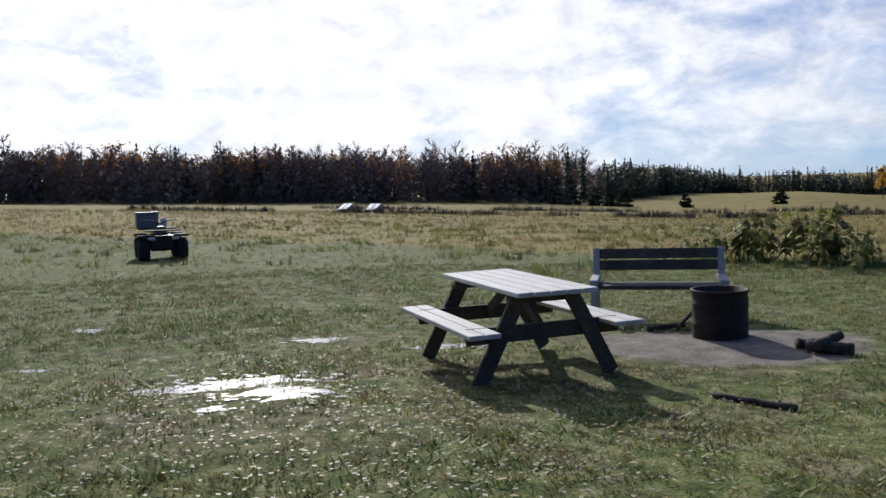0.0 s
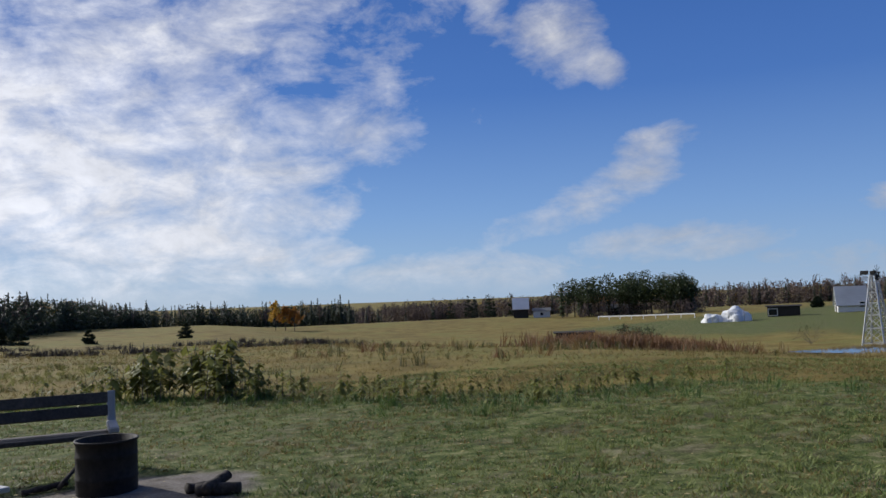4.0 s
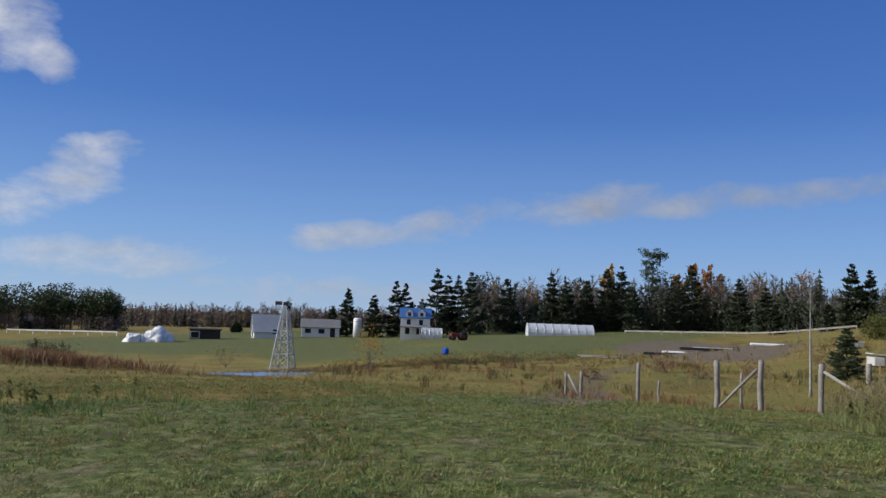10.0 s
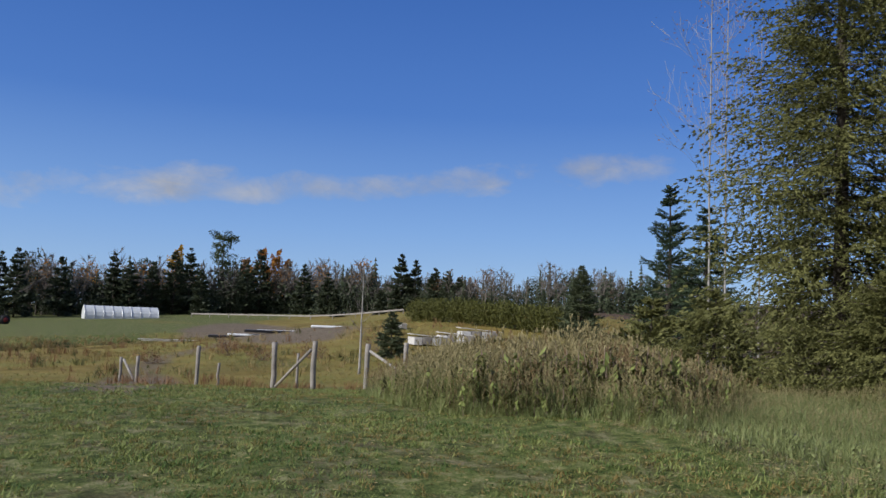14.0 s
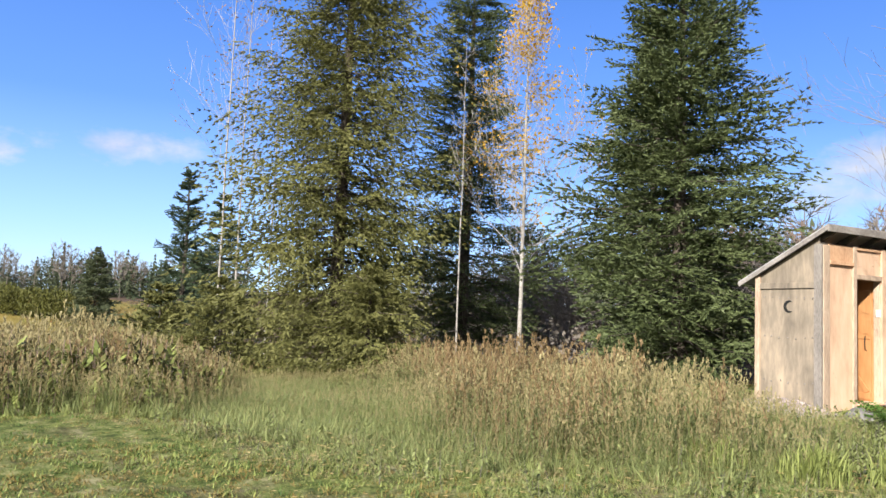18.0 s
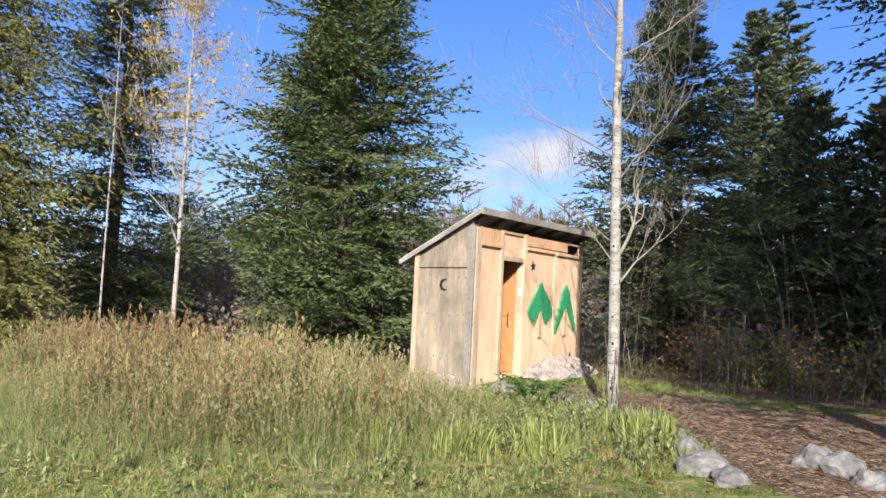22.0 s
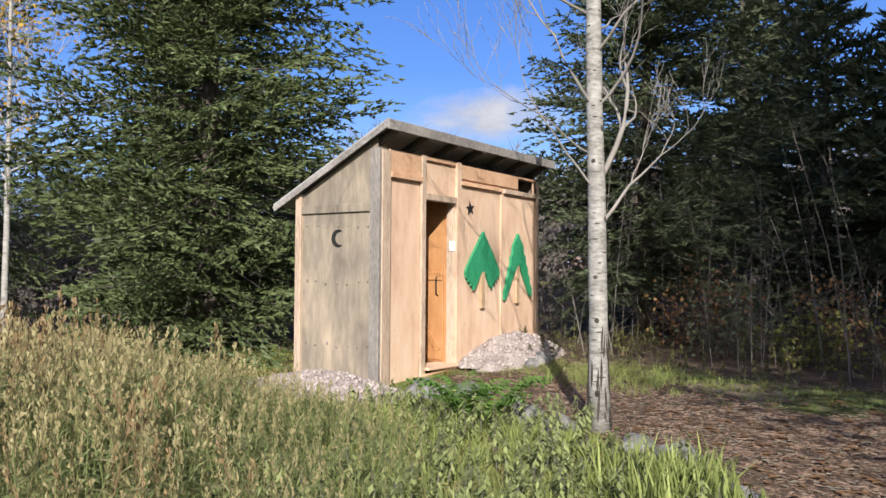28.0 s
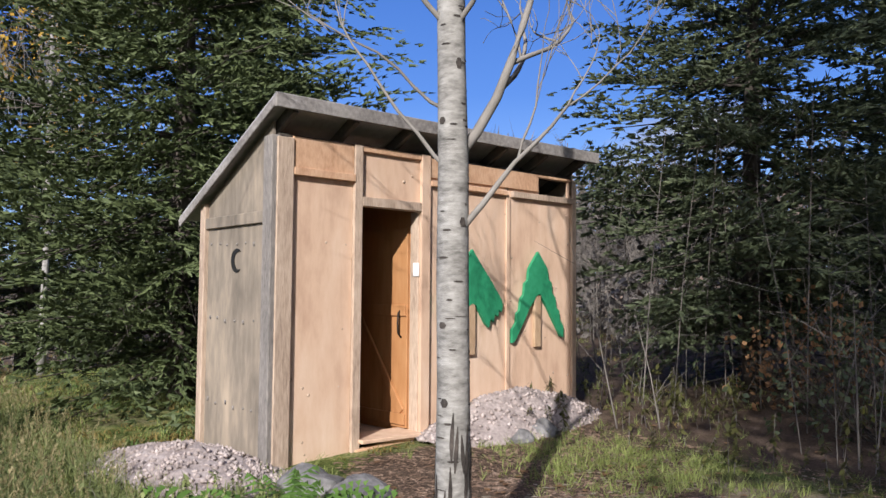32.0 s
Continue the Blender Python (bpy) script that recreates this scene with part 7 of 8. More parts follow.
def rim(px, py, poly):
    """Distance to the outline."""
    d = np.full(len(px), 1e9)
    for (ax, ay), (bx, by) in zip(poly, poly[1:] + poly[:1]):
        t = np.clip(((px - ax) * (bx - ax) + (py - ay) * (by - ay)) / ((bx - ax) ** 2 + (by - ay) ** 2), 0, 1)
        d = np.minimum(d, np.hypot(px - ax - t * (bx - ax), py - ay - t * (by - ay)))
    return d


def scatter(name, label, category, seed, px, py, shapes, mats, scale, slot_of=None, tilt=0.25, z=0.0):
    g = rnd(seed)
    s = Soup()
    n = len(px)
    pick = np.arange(n) % len(shapes)
    for j, shape in enumerate(shapes):
        idx = np.where(pick == j)[0]
        if not len(idx):
            continue
        v, f = shape[0], shape[1]
        m = shape[2] if len(shape) > 2 else 0
        loc = np.stack([px[idx], py[idx], ground(px[idx], py[idx]) + z], 1)
        s.stamp(v, f, loc, g.uniform(0, 6.28, len(idx)), scale[idx], m if np.isscalar(m) else m, np.abs(g.normal(0, tilt, len(idx))), g.uniform(0, 6.28, len(idx)))
    return tagged(soup_part(name, s, mats), label, category, kind="stuff")


WEED_POLY = [(14, -1.7), (10.5, -2.9), (8.2, -3.4), (6.6, -4.6), (5.5, -5.9), (5.2, -7.0), (5.9, -8.6), (7.4, -9.7), (9.0, -9.9), (16.5, -9.8), (17.5, -4.0)]
TALL_POLY = [(17, 2.2), (13.6, 1.2), (12.7, 0.3), (12.2, -1.5), (10.9, -2.7), (14, -4.5), (21, -4.2), (22, 2)]
HOUSE_POLY = [(7.9, -10.6), (9.2, -10.6), (9.2, -14.3), (7.9, -14.3)]
g = rnd(100)

# lawn: short tufts, thick near the walk, in lush and worn patches
n = 150000
a, r = g.uniform(0, 2 * np.pi, n), 1.2 + 19.5 * g.uniform(0, 1, n) ** 0.66
x, y = 2.5 + r * np.cos(a), -0.5 + r * np.sin(a)
gold, bare, chip, sand = covers(x, y)
worn = 0.55 * wobble(x, y, 1.1) + 0.45 * wobble(x, y, 2.7, 4.0) + g.normal(0, .10, n)
keep = (g.uniform(0, 1, n) > 0.75 * bare + 1.6 * chip + 2 * sand) & ~inside(x, y, HOUSE_POLY) & (y > -13) & (worn > 0.32)
x, y, worn = x[keep], y[keep], worn[keep]
far = np.hypot(x - 2.5, y + 0.5)
lush = (0.35 + 1.25 * worn) * (0.7 + 0.6 * wobble(x, y, 0.7, 2.0))
mixed = g.uniform(0, 1, len(x))
pale = mixed < 0.30 + 0.30 * (1 - step(2.0, 4.5, np.hypot(x + 1.8, (y - 4.2)))) + 0.35 * step(0.5, 0.75, wobble(x, y, 0.55, 8.0))
rich = ~pale & (mixed > 0.86 - 0.3 * step(0.5, 0.7, wobble(x, y, 0.9, 5.0)))
plain = ~pale & ~rich
size = lush * (0.9 + 0.014 * far) * g.uniform(0.5, 1.35, len(x))
scatter("lawn_grass", "short green lawn grass", "grass", 101, x[plain], y[plain], TUFTS, [GRASS], size[plain], tilt=0.45)
scatter("lawn_clover", "darker rich green patches in the lawn", "grass", 99, x[rich], y[rich], TUFTS, [FERN], size[rich] * 0.95, tilt=0.6)
scatter("lawn_straw", "dry straw-coloured blades in the lawn", "grass", 102, x[pale], y[pale], TUFTS, [GRASS_DRY], size[pale] * 0.85, tilt=0.7)

# rougher grass further out and in the fields
n = 74000
a, r = g.uniform(-1.15, 2.75, n), 15 + 75 * g.uniform(0, 1, n) ** 1.15
x, y = r * np.cos(a), r * np.sin(a)
gold, bare, chip, sand = covers(x, y)
keep = (g.uniform(0, 1, n) > bare) & (ground(x, y) > POND_Z + 0.1) & ~inside(x, y, TALL_POLY) & (wobble(x, y, 0.6, 1.0) + 0.5 * wobble(x, y, 0.17, 6.0) + g.normal(0, 0.08, n) > 0.54)
x, y, gold, r = x[keep], y[keep], gold[keep], r[keep]
mixed = g.uniform(0, 1, len(x))
dry = mixed < 0.12 + 0.75 * gold
dark = ~dry & (mixed > 0.9)
fresh = ~dry & ~dark
scatter("field_grass", "golden dry hay-field grass", "grass", 103, x[dry], y[dry], TUFTS_ROUGH, [GRASS_DRY], (0.22 + 0.012 * r[dry]) * g.uniform(0.4, 1.2, dry.sum()), tilt=0.5)
scatter("rough_grass", "rough green grass at the lawn's edge", "grass", 104, x[fresh], y[fresh], TUFTS_ROUGH, [GRASS], (0.17 + 0.009 * r[fresh]) * g.uniform(0.4, 1.25, fresh.sum()), tilt=0.6)
scatter("rough_grass", "dark rank tufts in the rough grass", "grass", 98, x[dark], y[dark], TUFTS_ROUGH, [WEED_DARK], (0.2 + 0.010 * r[dark]) * g.uniform(0.5, 1.3, dark.sum()), tilt=0.5)


def fill(poly, n, seed):
    gg = rnd(seed)
    p = np.array(poly)
    px, py = gg.uniform(p[:, 0].min(), p[:, 0].max(), n), gg.uniform(p[:, 1].min(), p[:, 1].max(), n)
    k = inside(px, py, poly)
    return px[k], py[k], gg


# tall weeds before the spruces: rusty and straw crests over a green foot, in drifts
x, y, gg = fill(WEED_POLY, 15000, 105)
edge = rim(x, y, WEED_POLY)
drift = 0.6 * wobble(x, y, 0.75, 1.0) + 0.4 * wobble(x, y, 2.1, 5.0)
hgt = (0.42 + 0.75 * drift) * gg.uniform(0.6, 1.12, len(x)) * np.clip(0.42 + 0.36 * edge, 0.2, 1.0) * (1 - 0.58 * np.maximum(trail(x, y, ((8.0, -3.0), (11.5, -4.5), (17.0, -6.5)), 1.4), 0.6 * step(-4.7, -3.4, y))) * 0.88
kind = gg.uniform(0, 1, len(x)) + 0.75 * (wobble(x, y, 0.8, 3.0) - 0.5) + 0.12 * edge - 0.5 * trail(x, y, ((8.0, -3.0), (11.5, -4.5), (17.0, -6.5)), 1.4)
green, rust = kind < 0.90, kind > 1.08
dry = ~green & ~rust
scatter("tall_weeds", "tall straw-coloured grass gone to seed", "weeds", 106, x[dry], y[dry], STALKS, [WEED_STRAW, WEED_GREEN, WEED_STRAW], hgt[dry], tilt=0.2)
scatter("rusty_weeds", "dry goldenrod with rusty seed heads", "weeds", 115, x[rust], y[rust], STALKS, [WEED_RUST, WEED_STRAW, WEED_RUST], hgt[rust] * 1.15, tilt=0.18)
scatter("green_weeds", "green weeds among the dry stalks", "weeds", 107, x[green], y[green], STALKS, [WEED_GREEN, WEED_GREEN, WEED_STRAW], hgt[green] * 0.86, tilt=0.25)
x, y, gg = fill(WEED_POLY, 22000, 108)
scatter("weed_undergrowth", "green grass under the tall weeds", "grass", 109, x, y, TUFTS_ROUGH, [WEED_GREEN], gg.uniform(0.2, 0.75, len(x)) * (0.6 + 0.7 * wobble(x, y, 1.7, 2.0)), tilt=0.8)

# the tall grass stand at the lawn's corner
x, y, gg = fill(TALL_POLY, 9000, 110)
hh_ = gg.uniform(0.5, 1.15, len(x)) * np.clip(0.42 + 0.4 * rim(x, y, TALL_POLY), 0, 1) * (0.6 + 0.75 * wobble(x, y, 0.9))
red = wobble(x, y, 0.5, 4.0) + gg.normal(0, 0.12, len(x)) > 0.62
scatter("tall_grass", "tall straw-coloured grass stand", "grass", 111, x[~red], y[~red], STALKS, [WEED_STRAW, GRASS, WEED_STRAW], hh_[~red], tilt=0.2)
scatter("rusty_weeds", "tall brown withered weeds in the stand", "weeds", 114, x[red], y[red], STALKS, [WEED_RUST, WEED_DARK, WEED_RUST], hh_[red] * 1.04, tilt=0.2)
x, y, gg = fill(TALL_POLY, 9000, 112)
scatter("tall_grass_base", "green and straw grass at the foot of the stand", "grass", 113, x, y, TUFTS_TALL, [WEED_GREEN], gg.uniform(0.8, 2.2, len(x)) * np.clip(0.3 + 0.5 * rim(x, y, TALL_POLY), 0, 1), tilt=0.4)

# withered row beyond the bench
BROAD, LIMP = [], []
for k in range(8):
    gg = rnd(400 + k)
    s = Soup()
    s.add(*tube([(0, 0, 0), (0.03, 0, 0.5), (0.05, 0.02, 1.0)], [0.012, 0.010, 0.006], 4, False), 0)
    for j in range(26):
        u, aa = gg.uniform(0.3, 1.0), gg.uniform(0, 6.28)
        p = np.array([0.05 * u, 0, u])
        big = 1.0 if k < 4 else 1.5
        d = np.array([math.cos(aa), math.sin(aa), gg.uniform(-1.2, 0.3)]) * gg.uniform(0.10, 0.2) * big
        w = np.array([-math.sin(aa), math.cos(aa), 0]) * gg.uniform(0.03, 0.06) * big
        s.add([p, p + d * 0.5 + w, p + d * 0.5 - w, p + d], [(0, 1, 2), (1, 3, 2)], 1)
    (BROAD if k < 4 else LIMP).append((np.concatenate(s.v), np.concatenate(s.f), np.concatenate(s.m)))
gg = rnd(120)
row = np.array([(-2.4, 19.6), (0.4, 19.0), (2.6, 17.6), (4.7, 13.9), (6.6, 12.6), (9.6, 11.9)])
u = gg.uniform(0, 5, 420)
x = np.interp(u, np.arange(6), row[:, 0]) + gg.normal(0, 0.5, 420)
y = np.interp(u, np.arange(6), row[:, 1]) + gg.normal(0, 0.6, 420)
h = np.interp(u, [0, 0.5, 1.2, 1.6, 2.1, 3, 5], [0.5, 0.75, 1.3, 1.1, 0.65, 0.45, 0.42]) * gg.uniform(0.5, 1.05, 420)
sparse = gg.uniform(0, 1, 420) < np.where(u > 2.0, 0.45, 0.42)
scatter("withered_plants", "row of withered broad-leaved plants", "weeds", 121, x[sparse], y[sparse], LIMP, [TWIG, WITHERED], h[sparse], tilt=0.15)
x = np.interp(u, np.arange(6), row[:, 0]) + gg.normal(0, 0.8, 420)
y = np.interp(u, np.arange(6), row[:, 1]) + gg.normal(0, 0.8, 420) - 0.5
scatter("row_grass", "lush green grass along the withered row", "grass", 122, x, y, TUFTS_TALL, [FERN], gg.uniform(0.3, 0.9, 420), tilt=0.6)

# russet sedge, pond reeds and dark ditch banks
gg = rnd(130)
k = 2600
x, y = 24.4 + gg.normal(0, 2.1, k), 37 + gg.normal(0, 1.6, k)
scatter("russet_sedge", "russet dead sedge in a damp hollow", "weeds", 131, x, y, TUFTS_TALL, [RUSSET], gg.uniform(1.3, 3.6, k), tilt=0.25)
k = 3600
aa = np.where(gg.uniform(0, 1, k) < 0.75, gg.uniform(0, 3.14, k), gg.uniform(3.14, 6.28, k))
rr = 1.02 + np.abs(gg.normal(0, 0.10, k))
pu, pv = 19.5 * rr * np.cos(aa), 5.6 * rr * np.sin(aa)
x, y = 65 + pu * 0.868 + pv * 0.496, 40.4 - pu * 0.496 + pv * 0.868
scatter("pond_reeds", "pale dry reeds round the pond", "reeds", 132, x, y, TUFTS_TALL, [REED], gg.uniform(0.6, 1.6, k), tilt=0.2)
x, y, d = [], [], []
for line in (((-60, 70), (-20, 74), (10, 72), (34, 62)), ((-50, 92), (-10, 96), (30, 90), (50, 84))):
    line = np.array(line, float)
    uu = np.sort(gg.uniform(0, len(line) - 1, 1300))
    skip = np.sin(uu * 23) + np.sin(uu * 9.7) > -0.4
    uu = uu[skip]
    x.append(np.interp(uu, np.arange(len(line)), line[:, 0]) + gg.normal(0, 0.3, len(uu)))
    y.append(np.interp(uu, np.arange(len(line)), line[:, 1]) + gg.normal(0, 0.4, len(uu)))
x, y = np.concatenate(x), np.concatenate(y)
scatter("ditch_banks", "dark tufted ditch banks across the hay field", "weeds", 133, x, y, TUFTS_TALL, [DEADWOOD], gg.uniform(1.2, 2.8, len(x)), tilt=0.5)

# fallen leaves on the grass, chips on the path
gg = rnd(140)
k = 900
x, y = gg.normal(7.0, 3.2, k), gg.normal(-3.4, 2.2, k)
ok = ~inside(x, y, HOUSE_POLY)
scatter("fallen_leaves", "yellow fallen leaves lying on the grass", "leaves", 141, x[ok], y[ok], [(LEAF_V, LEAF_F)], [FALLEN], gg.uniform(0.03, 0.065, ok.sum()), tilt=0.5, z=0.03)
k = 1500
x, y = gg.normal(2.6, 2.6, k), gg.normal(-10.4, 1.6, k)
ok = ~inside(x, y, HOUSE_POLY)
scatter("fallen_leaves", "brown fallen leaves on the woodland floor", "leaves", 142, x[ok], y[ok], [(LEAF_V, LEAF_F)], [RUSSET], gg.uniform(0.05, 0.10, ok.sum()), tilt=0.5, z=0.015)
k = 3800
x, y = gg.normal(-2.0, 2.8, k), gg.normal(4.7, 1.6, k)
scatter("leaf_litter", "pale dry leaves trodden into the lawn", "leaves", 146, x, y, [(LEAF_V, LEAF_F)], [LITTER], gg.uniform(0.015, 0.045, k), tilt=0.7, z=0.025)
CHIP_V = np.array([(-0.5, -0.12, 0), (0.5, -0.09, 0.02), (0.5, 0.1, 0.05), (-0.5, 0.12, 0.03), (0, 0, 0.12)])
CHIP_F = np.array([(0, 1, 4), (1, 2, 4), (2, 3, 4), (3, 0, 4)])
k = 70000
x, y = gg.uniform(0.2, 8.0, k), gg.uniform(-13.2, -7.4, k)
ok = (covers(x, y)[2] > gg.uniform(0.25, 0.8, k)) & ~inside(x, y, HOUSE_POLY)
scatter("wood_chips", "shredded brown wood chips on the path", "wood chips", 143, x[ok], y[ok], [(CHIP_V, CHIP_F)], [CHIPS], gg.uniform(0.02, 0.065, ok.sum()), tilt=0.4, z=0.004)
# taller green grass round the stones and the poplar
k = 520
x, y = gg.normal(4.9, 0.9, k), gg.normal(-8.6, 0.7, k)
ok = covers(x, y)[2] < 0.4
scatter("stone_grass", "rank green grass beside the path stones", "grass", 144, x[ok], y[ok], TUFTS_TALL, [GRASS], gg.uniform(0.2, 0.6, ok.sum()), tilt=0.8)
k = 1600
x, y = gg.normal(6.6, 1.3, k), gg.normal(-9.5, 0.6, k)
ok = (covers(x, y)[2] < 0.4) & ~inside(x, y, HOUSE_POLY)
scatter("stone_grass", "short green weeds before the outhouse", "grass", 145, x[ok], y[ok], TUFTS_TALL, [GRASS], gg.uniform(0.2, 0.5, ok.sum()), tilt=0.6)

# dark lush clumps in the lawn
k = 70
x, y = np.concatenate([gg.uniform(4, 13, k), gg.normal(10, 0.6, 8), gg.normal(8.1, 0.4, 6)]), np.concatenate([gg.uniform(4, 15, k), gg.normal(14.0, 0.3, 8), gg.normal(9.7, 0.3, 6)])
cx, cy = np.repeat(x, 9) + gg.normal(0, 0.13, 9 * len(x)), np.repeat(y, 9) + gg.normal(0, 0.13, 9 * len(x))
scatter("grass_clumps", "dark lush clumps of grass in the lawn", "grass", 147, cx, cy, TUFTS_TALL, [GRASS], gg.uniform(0.2, 0.5, len(cx)), tilt=0.6)

# low broad-leaved weeds between the path and the tall stand
k = 800
x, y = gg.uniform(3.8, 7.6, k), gg.uniform(-10.2, -7.2, k)
ok = (covers(x, y)[2] < 0.35) & (wobble(x, y, 1.5, 2.0) + gg.normal(0, 0.1, k) > 0.42) & (x + 0.9 * y < 0.2)
scatter("broad_weeds", "low broad-leaved green weeds beside the path", "weeds", 148, x[ok], y[ok], BROAD, [TWIG, WEED_GREEN], gg.uniform(0.10, 0.30, ok.sum()), tilt=0.25)
k = 260
x, y = gg.uniform(1.5, 9.0, k), gg.uniform(-15.5, -12.6, k)
ok = ~inside(x, y, HOUSE_POLY)
scatter("shade_plants", "dark low plants under the spruces", "weeds", 149, x[ok], y[ok], BROAD, [TWIG, WEED_DARK], gg.uniform(0.12, 0.38, ok.sum()), tilt=0.3)

# green grass patch beside the front heap, litter on the earth
k = 900
x, y = gg.normal(6.4, 0.75, k), gg.normal(-12.4, 0.4, k)
ok = ~inside(x, y, HOUSE_POLY)
scatter("stone_grass", "short grass and seedlings by the gravel", "grass", 150, x[ok], y[ok], TUFTS_ROUGH, [GRASS], gg.uniform(0.15, 0.45, ok.sum()), tilt=0.8)
k = 2600
x, y = gg.uniform(1.0, 6.5, k), gg.uniform(-13.0, -8.6, k)
ok = covers(x, y)[2] > 0.2
scatter("fallen_leaves", "curled brown leaves among the wood chips", "leaves", 151, x[ok], y[ok], [(LEAF_V, LEAF_F)], [LITTER], gg.uniform(0.03, 0.07, ok.sum()), tilt=0.7, z=0.012)

# patches of russet, dark and pale growth across the rough fields
gg = rnd(160)
k = 9000
a, r = gg.uniform(-0.15, 1.4, k), 24 + 85 * gg.uniform(0, 1, k) ** 0.9
x, y = r * np.cos(a), r * np.sin(a)
mark = wobble(x, y, 0.33, 7.0) + 0.6 * wobble(x, y, 0.9, 3.0)
ok = (mark > 0.93) & (ground(x, y) > POND_Z + 0.15) & (r < 75)
x, y, r, a = x[ok], y[ok], r[ok], a[ok]
tone = wobble(x, y, 0.12, 9.0) + gg.normal(0, 0.1, len(x))
for sel, mt, nm, lb in ((tone < 0.42, RUSSET, "russet_tufts", "russet dead tufts in the rough field"), ((tone >= 0.42) & (tone < 0.58), WEED_DARK, "dark_tufts", "dark green rough tufts in the field"), (tone >= 0.58, REED, "pale_tufts", "pale straw tufts in the field")):
    scatter(nm, lb, "grass", 161, x[sel], y[sel], TUFTS_TALL, [mt], gg.uniform(0.7, 1.7, sel.sum()) * (0.6 + r[sel] / 70), tilt=0.4)
# leafy weeds in the stand at the lawn's corner
x, y, gg = fill(TALL_POLY, 1500, 162)
ok = (x < 15.5) & (wobble(x, y, 1.1, 6.0) > 0.42)
x, y = x[ok], y[ok]
half = gg.uniform(0, 1, len(x)) < 0.5
hh_ = gg.uniform(0.5, 1.05, len(x)) * np.clip(0.5 + 0.5 * rim(x, y, TALL_POLY), 0, 1)
scatter("leafy_weeds", "dark leafy weeds in the tall grass", "weeds", 163, x[half], y[half], BROAD, [TWIG_RED, WEED_DARK], hh_[half], tilt=0.2)
scatter("leafy_weeds", "green leafy weeds in the tall grass", "weeds", 164, x[~half], y[~half], BROAD, [TWIG_RED, GRASS], hh_[~half], tilt=0.2)

# low mixed weeds, straw and yellow leaves between the lawn and the tall weeds
LOW_POLY = [(12.4, -1.4), (10.0, -2.4), (7.6, -3.0), (5.6, -4.2), (4.4, -5.6), (3.9, -7.2), (5.0, -9.0), (7.2, -9.6), (6.2, -7.4), (6.4, -5.8), (9.0, -3.9)]
x, y, gg = fill(LOW_POLY, 16000, 170)
mixed = gg.uniform(0, 1, len(x)) + 0.6 * (wobble(x, y, 1.3, 7.0) - 0.5)
for sel, mt, nm, lb in ((mixed < 0.36, WEED_GREEN, "low_weeds", "low bright green weeds at the lawn's edge"), ((mixed >= 0.36) & (mixed < 0.62), GRASS, "low_grass", "short green grass at the lawn's edge"), (mixed >= 0.62, WEED_STRAW, "low_straw", "short dry straw at the lawn's edge")):
    scatter(nm, lb, "grass", 171, x[sel], y[sel], TUFTS_ROUGH, [mt], gg.uniform(0.12, 0.38, sel.sum()) * (0.5 + 1.0 * wobble(x[sel], y[sel], 1.9)), tilt=0.9)
x, y, gg = fill(LOW_POLY, 1500, 172)
scatter("broad_weeds", "low broad-leaved green weeds at the lawn's edge", "weeds", 173, x, y, BROAD, [TWIG, WEED_GREEN], gg.uniform(0.08, 0.26, len(x)), tilt=0.4)
x, y, gg = fill(LOW_POLY, 1700, 174)
near = wobble(x, y, 0.9, 2.0) + gg.normal(0, 0.1, len(x)) > 0.42
scatter("fallen_leaves", "yellow fallen leaves among the low weeds", "leaves", 175, x[near], y[near], [(LEAF_V, LEAF_F)], [FALLEN], gg.uniform(0.035, 0.085, near.sum()), tilt=0.7, z=0.07)
# rank upright grass clumps before the outhouse
for px, py in ((5.25, -6.9), (4.75, -7.3), (4.25, -8.4), (4.55, -8.8), (6.0, -6.4)):
    cx, cy = gg.normal(px, 0.13, 34), gg.normal(py, 0.13, 34)
    scatter("grass_clump", "rank upright green grass clump", "grass", 176, cx, cy, TUFTS_TALL, [GRASS], gg.uniform(0.5, 1.2, 34), tilt=0.25)
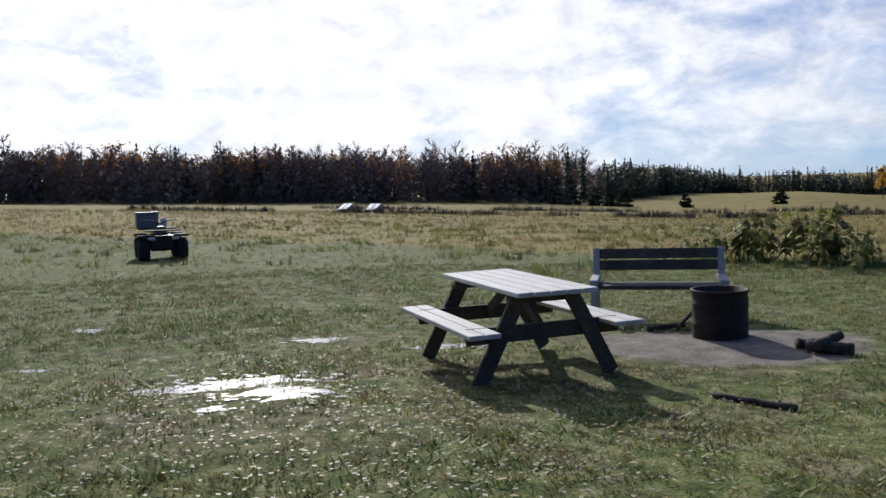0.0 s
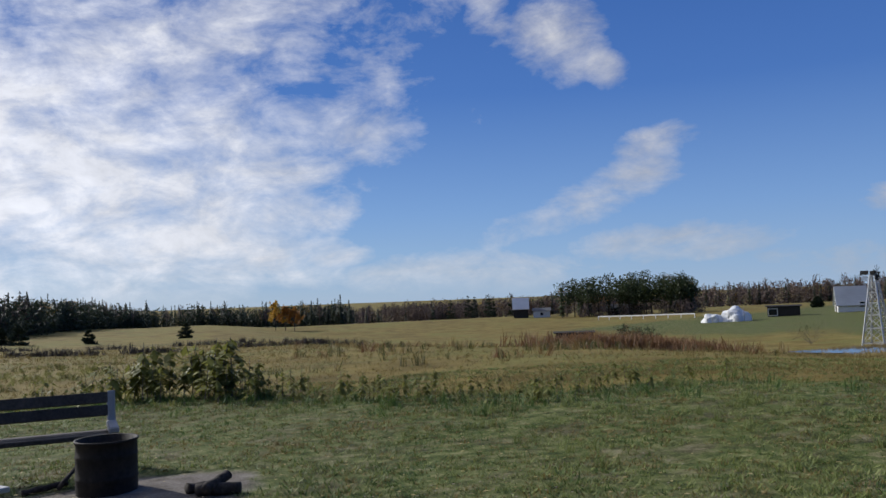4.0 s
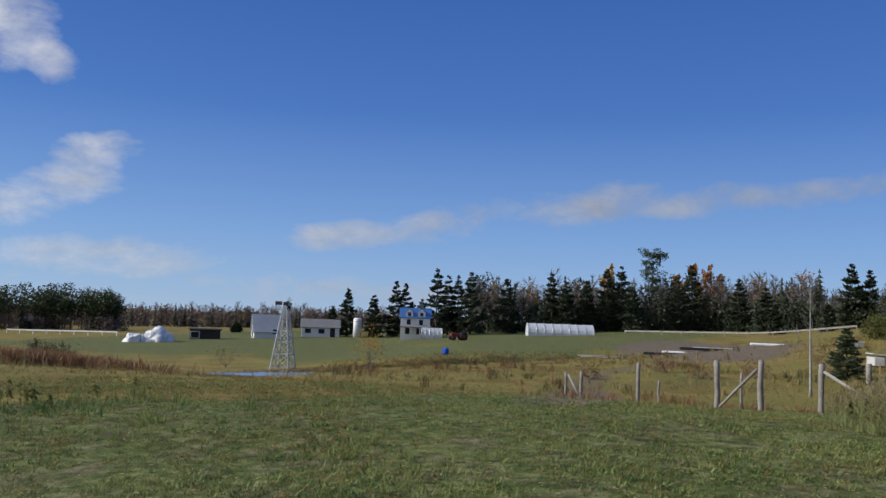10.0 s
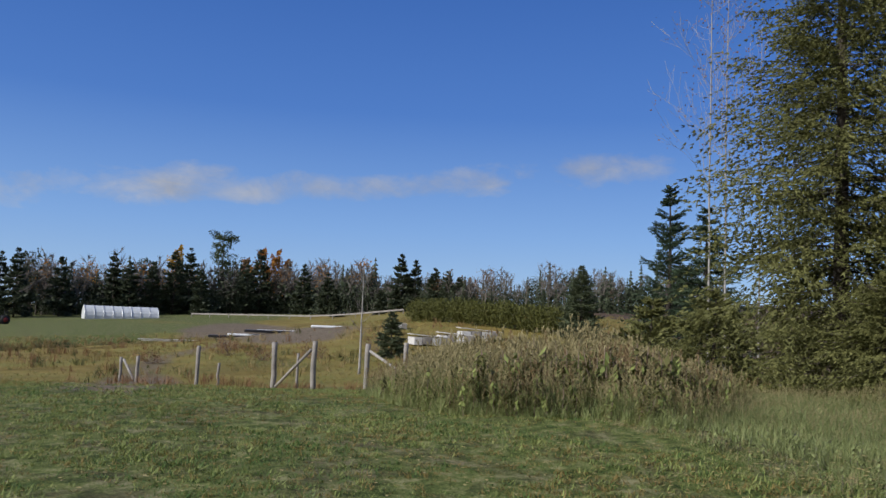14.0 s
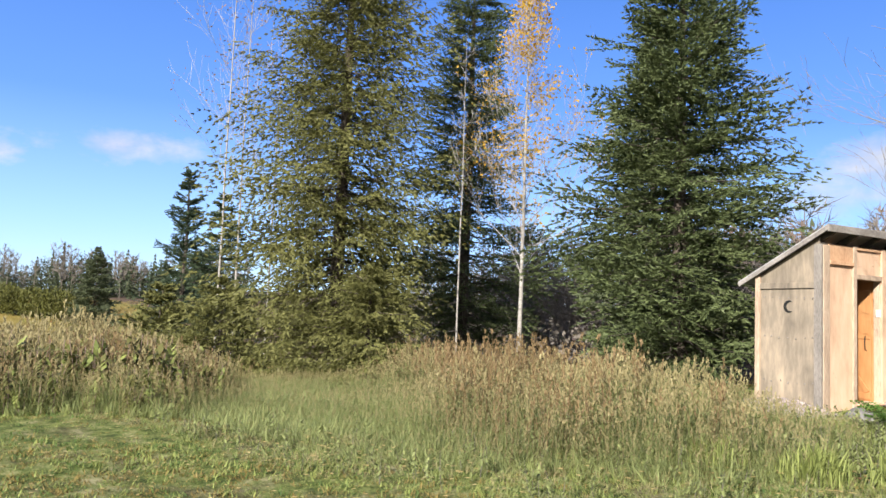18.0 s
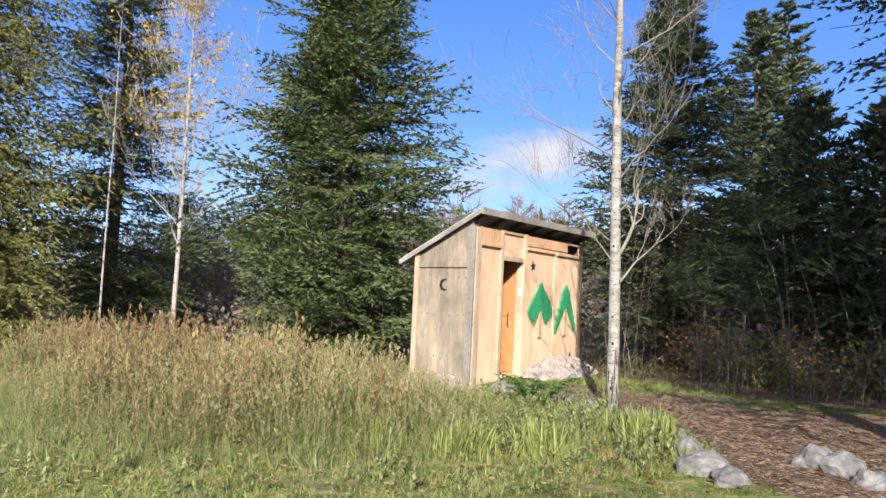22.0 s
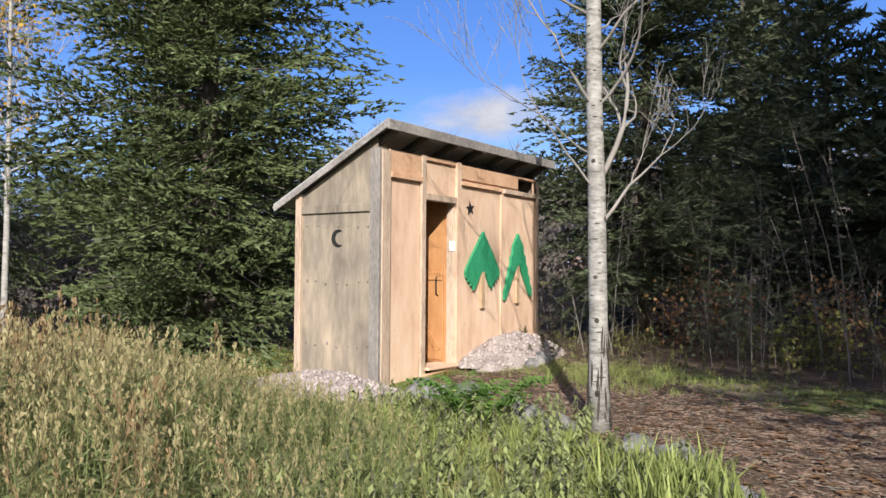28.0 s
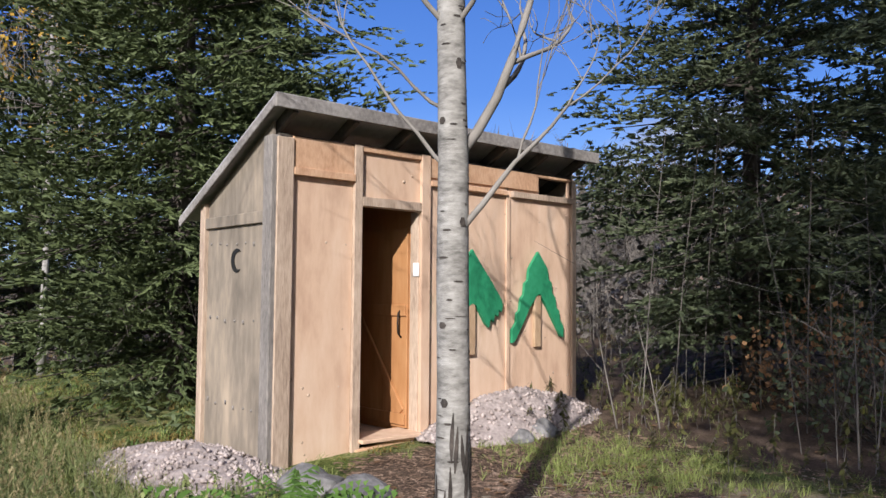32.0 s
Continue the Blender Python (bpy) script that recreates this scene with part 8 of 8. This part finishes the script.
# small pale leaves strewn over the lawn
k = 2600
x, y = gg.uniform(-6, 16, k), gg.uniform(-3, 16, k)
ok = y < np.interp(x, FIELD_X, FIELD_Y)
scatter("fallen_leaves", "small pale leaves strewn over the lawn", "leaves", 177, x[ok], y[ok], [(LEAF_V, LEAF_F)], [FALLEN], gg.uniform(0.025, 0.06, ok.sum()), tilt=0.5, z=0.035)
# brown brush in the rough ground below the fence
for k, (px, py, w, h) in enumerate(((50.0, 15.0, 1.6, 1.2), (47.5, 9.6, 2.0, 1.2), (46.5, 12.0, 1.6, 1.0), (51.5, 6.2, 1.8, 1.3), (44.0, 17.5, 1.4, 0.9))):
    shrub("bare_shrub", px, py, w, h, "brown tangled brush in the rough ground below the fence", 400 + k, RUSSET, TWIG_RED, n=420, size=.09, stems=14)
# lumpy green tussocks between the lawn and the hay field
gg = rnd(180)
k = 420
tx, ty = gg.uniform(-34, 4, k), gg.uniform(15, 46, k)
ok = np.hypot(tx + 15.5, ty - 19.1) > 2.2
tx, ty = tx[ok], ty[ok]
cx, cy = np.repeat(tx, 7) + gg.normal(0, 0.22, 7 * len(tx)), np.repeat(ty, 7) + gg.normal(0, 0.22, 7 * len(tx))
half = np.repeat(gg.uniform(0, 1, len(tx)) < 0.7, 7)
scatter("tussocks", "lumpy yellow-green tussocks in the rough grass", "grass", 181, cx[half], cy[half], TUFTS_TALL, [WITHERED], gg.uniform(0.4, 1.0, half.sum()), tilt=0.6)
scatter("tussocks", "lumpy dark green tussocks in the rough grass", "grass", 182, cx[~half], cy[~half], TUFTS_TALL, [WEED_DARK], gg.uniform(0.4, 1.0, (~half).sum()), tilt=0.6)
# sunlit leafy brush at the shaded wood's edge
for k, (px, py, w, h) in enumerate(((3.6, -14.9, 1.0, 0.8), (2.2, -14.2, 1.1, 0.9), (4.8, -14.2, 0.8, 0.6))):
    shrub("leafy_shrub", px, py, w, h, "yellow-green leafy brush under the spruces", 420 + k, WITHERED, BARK, n=700, size=.06, stems=12)
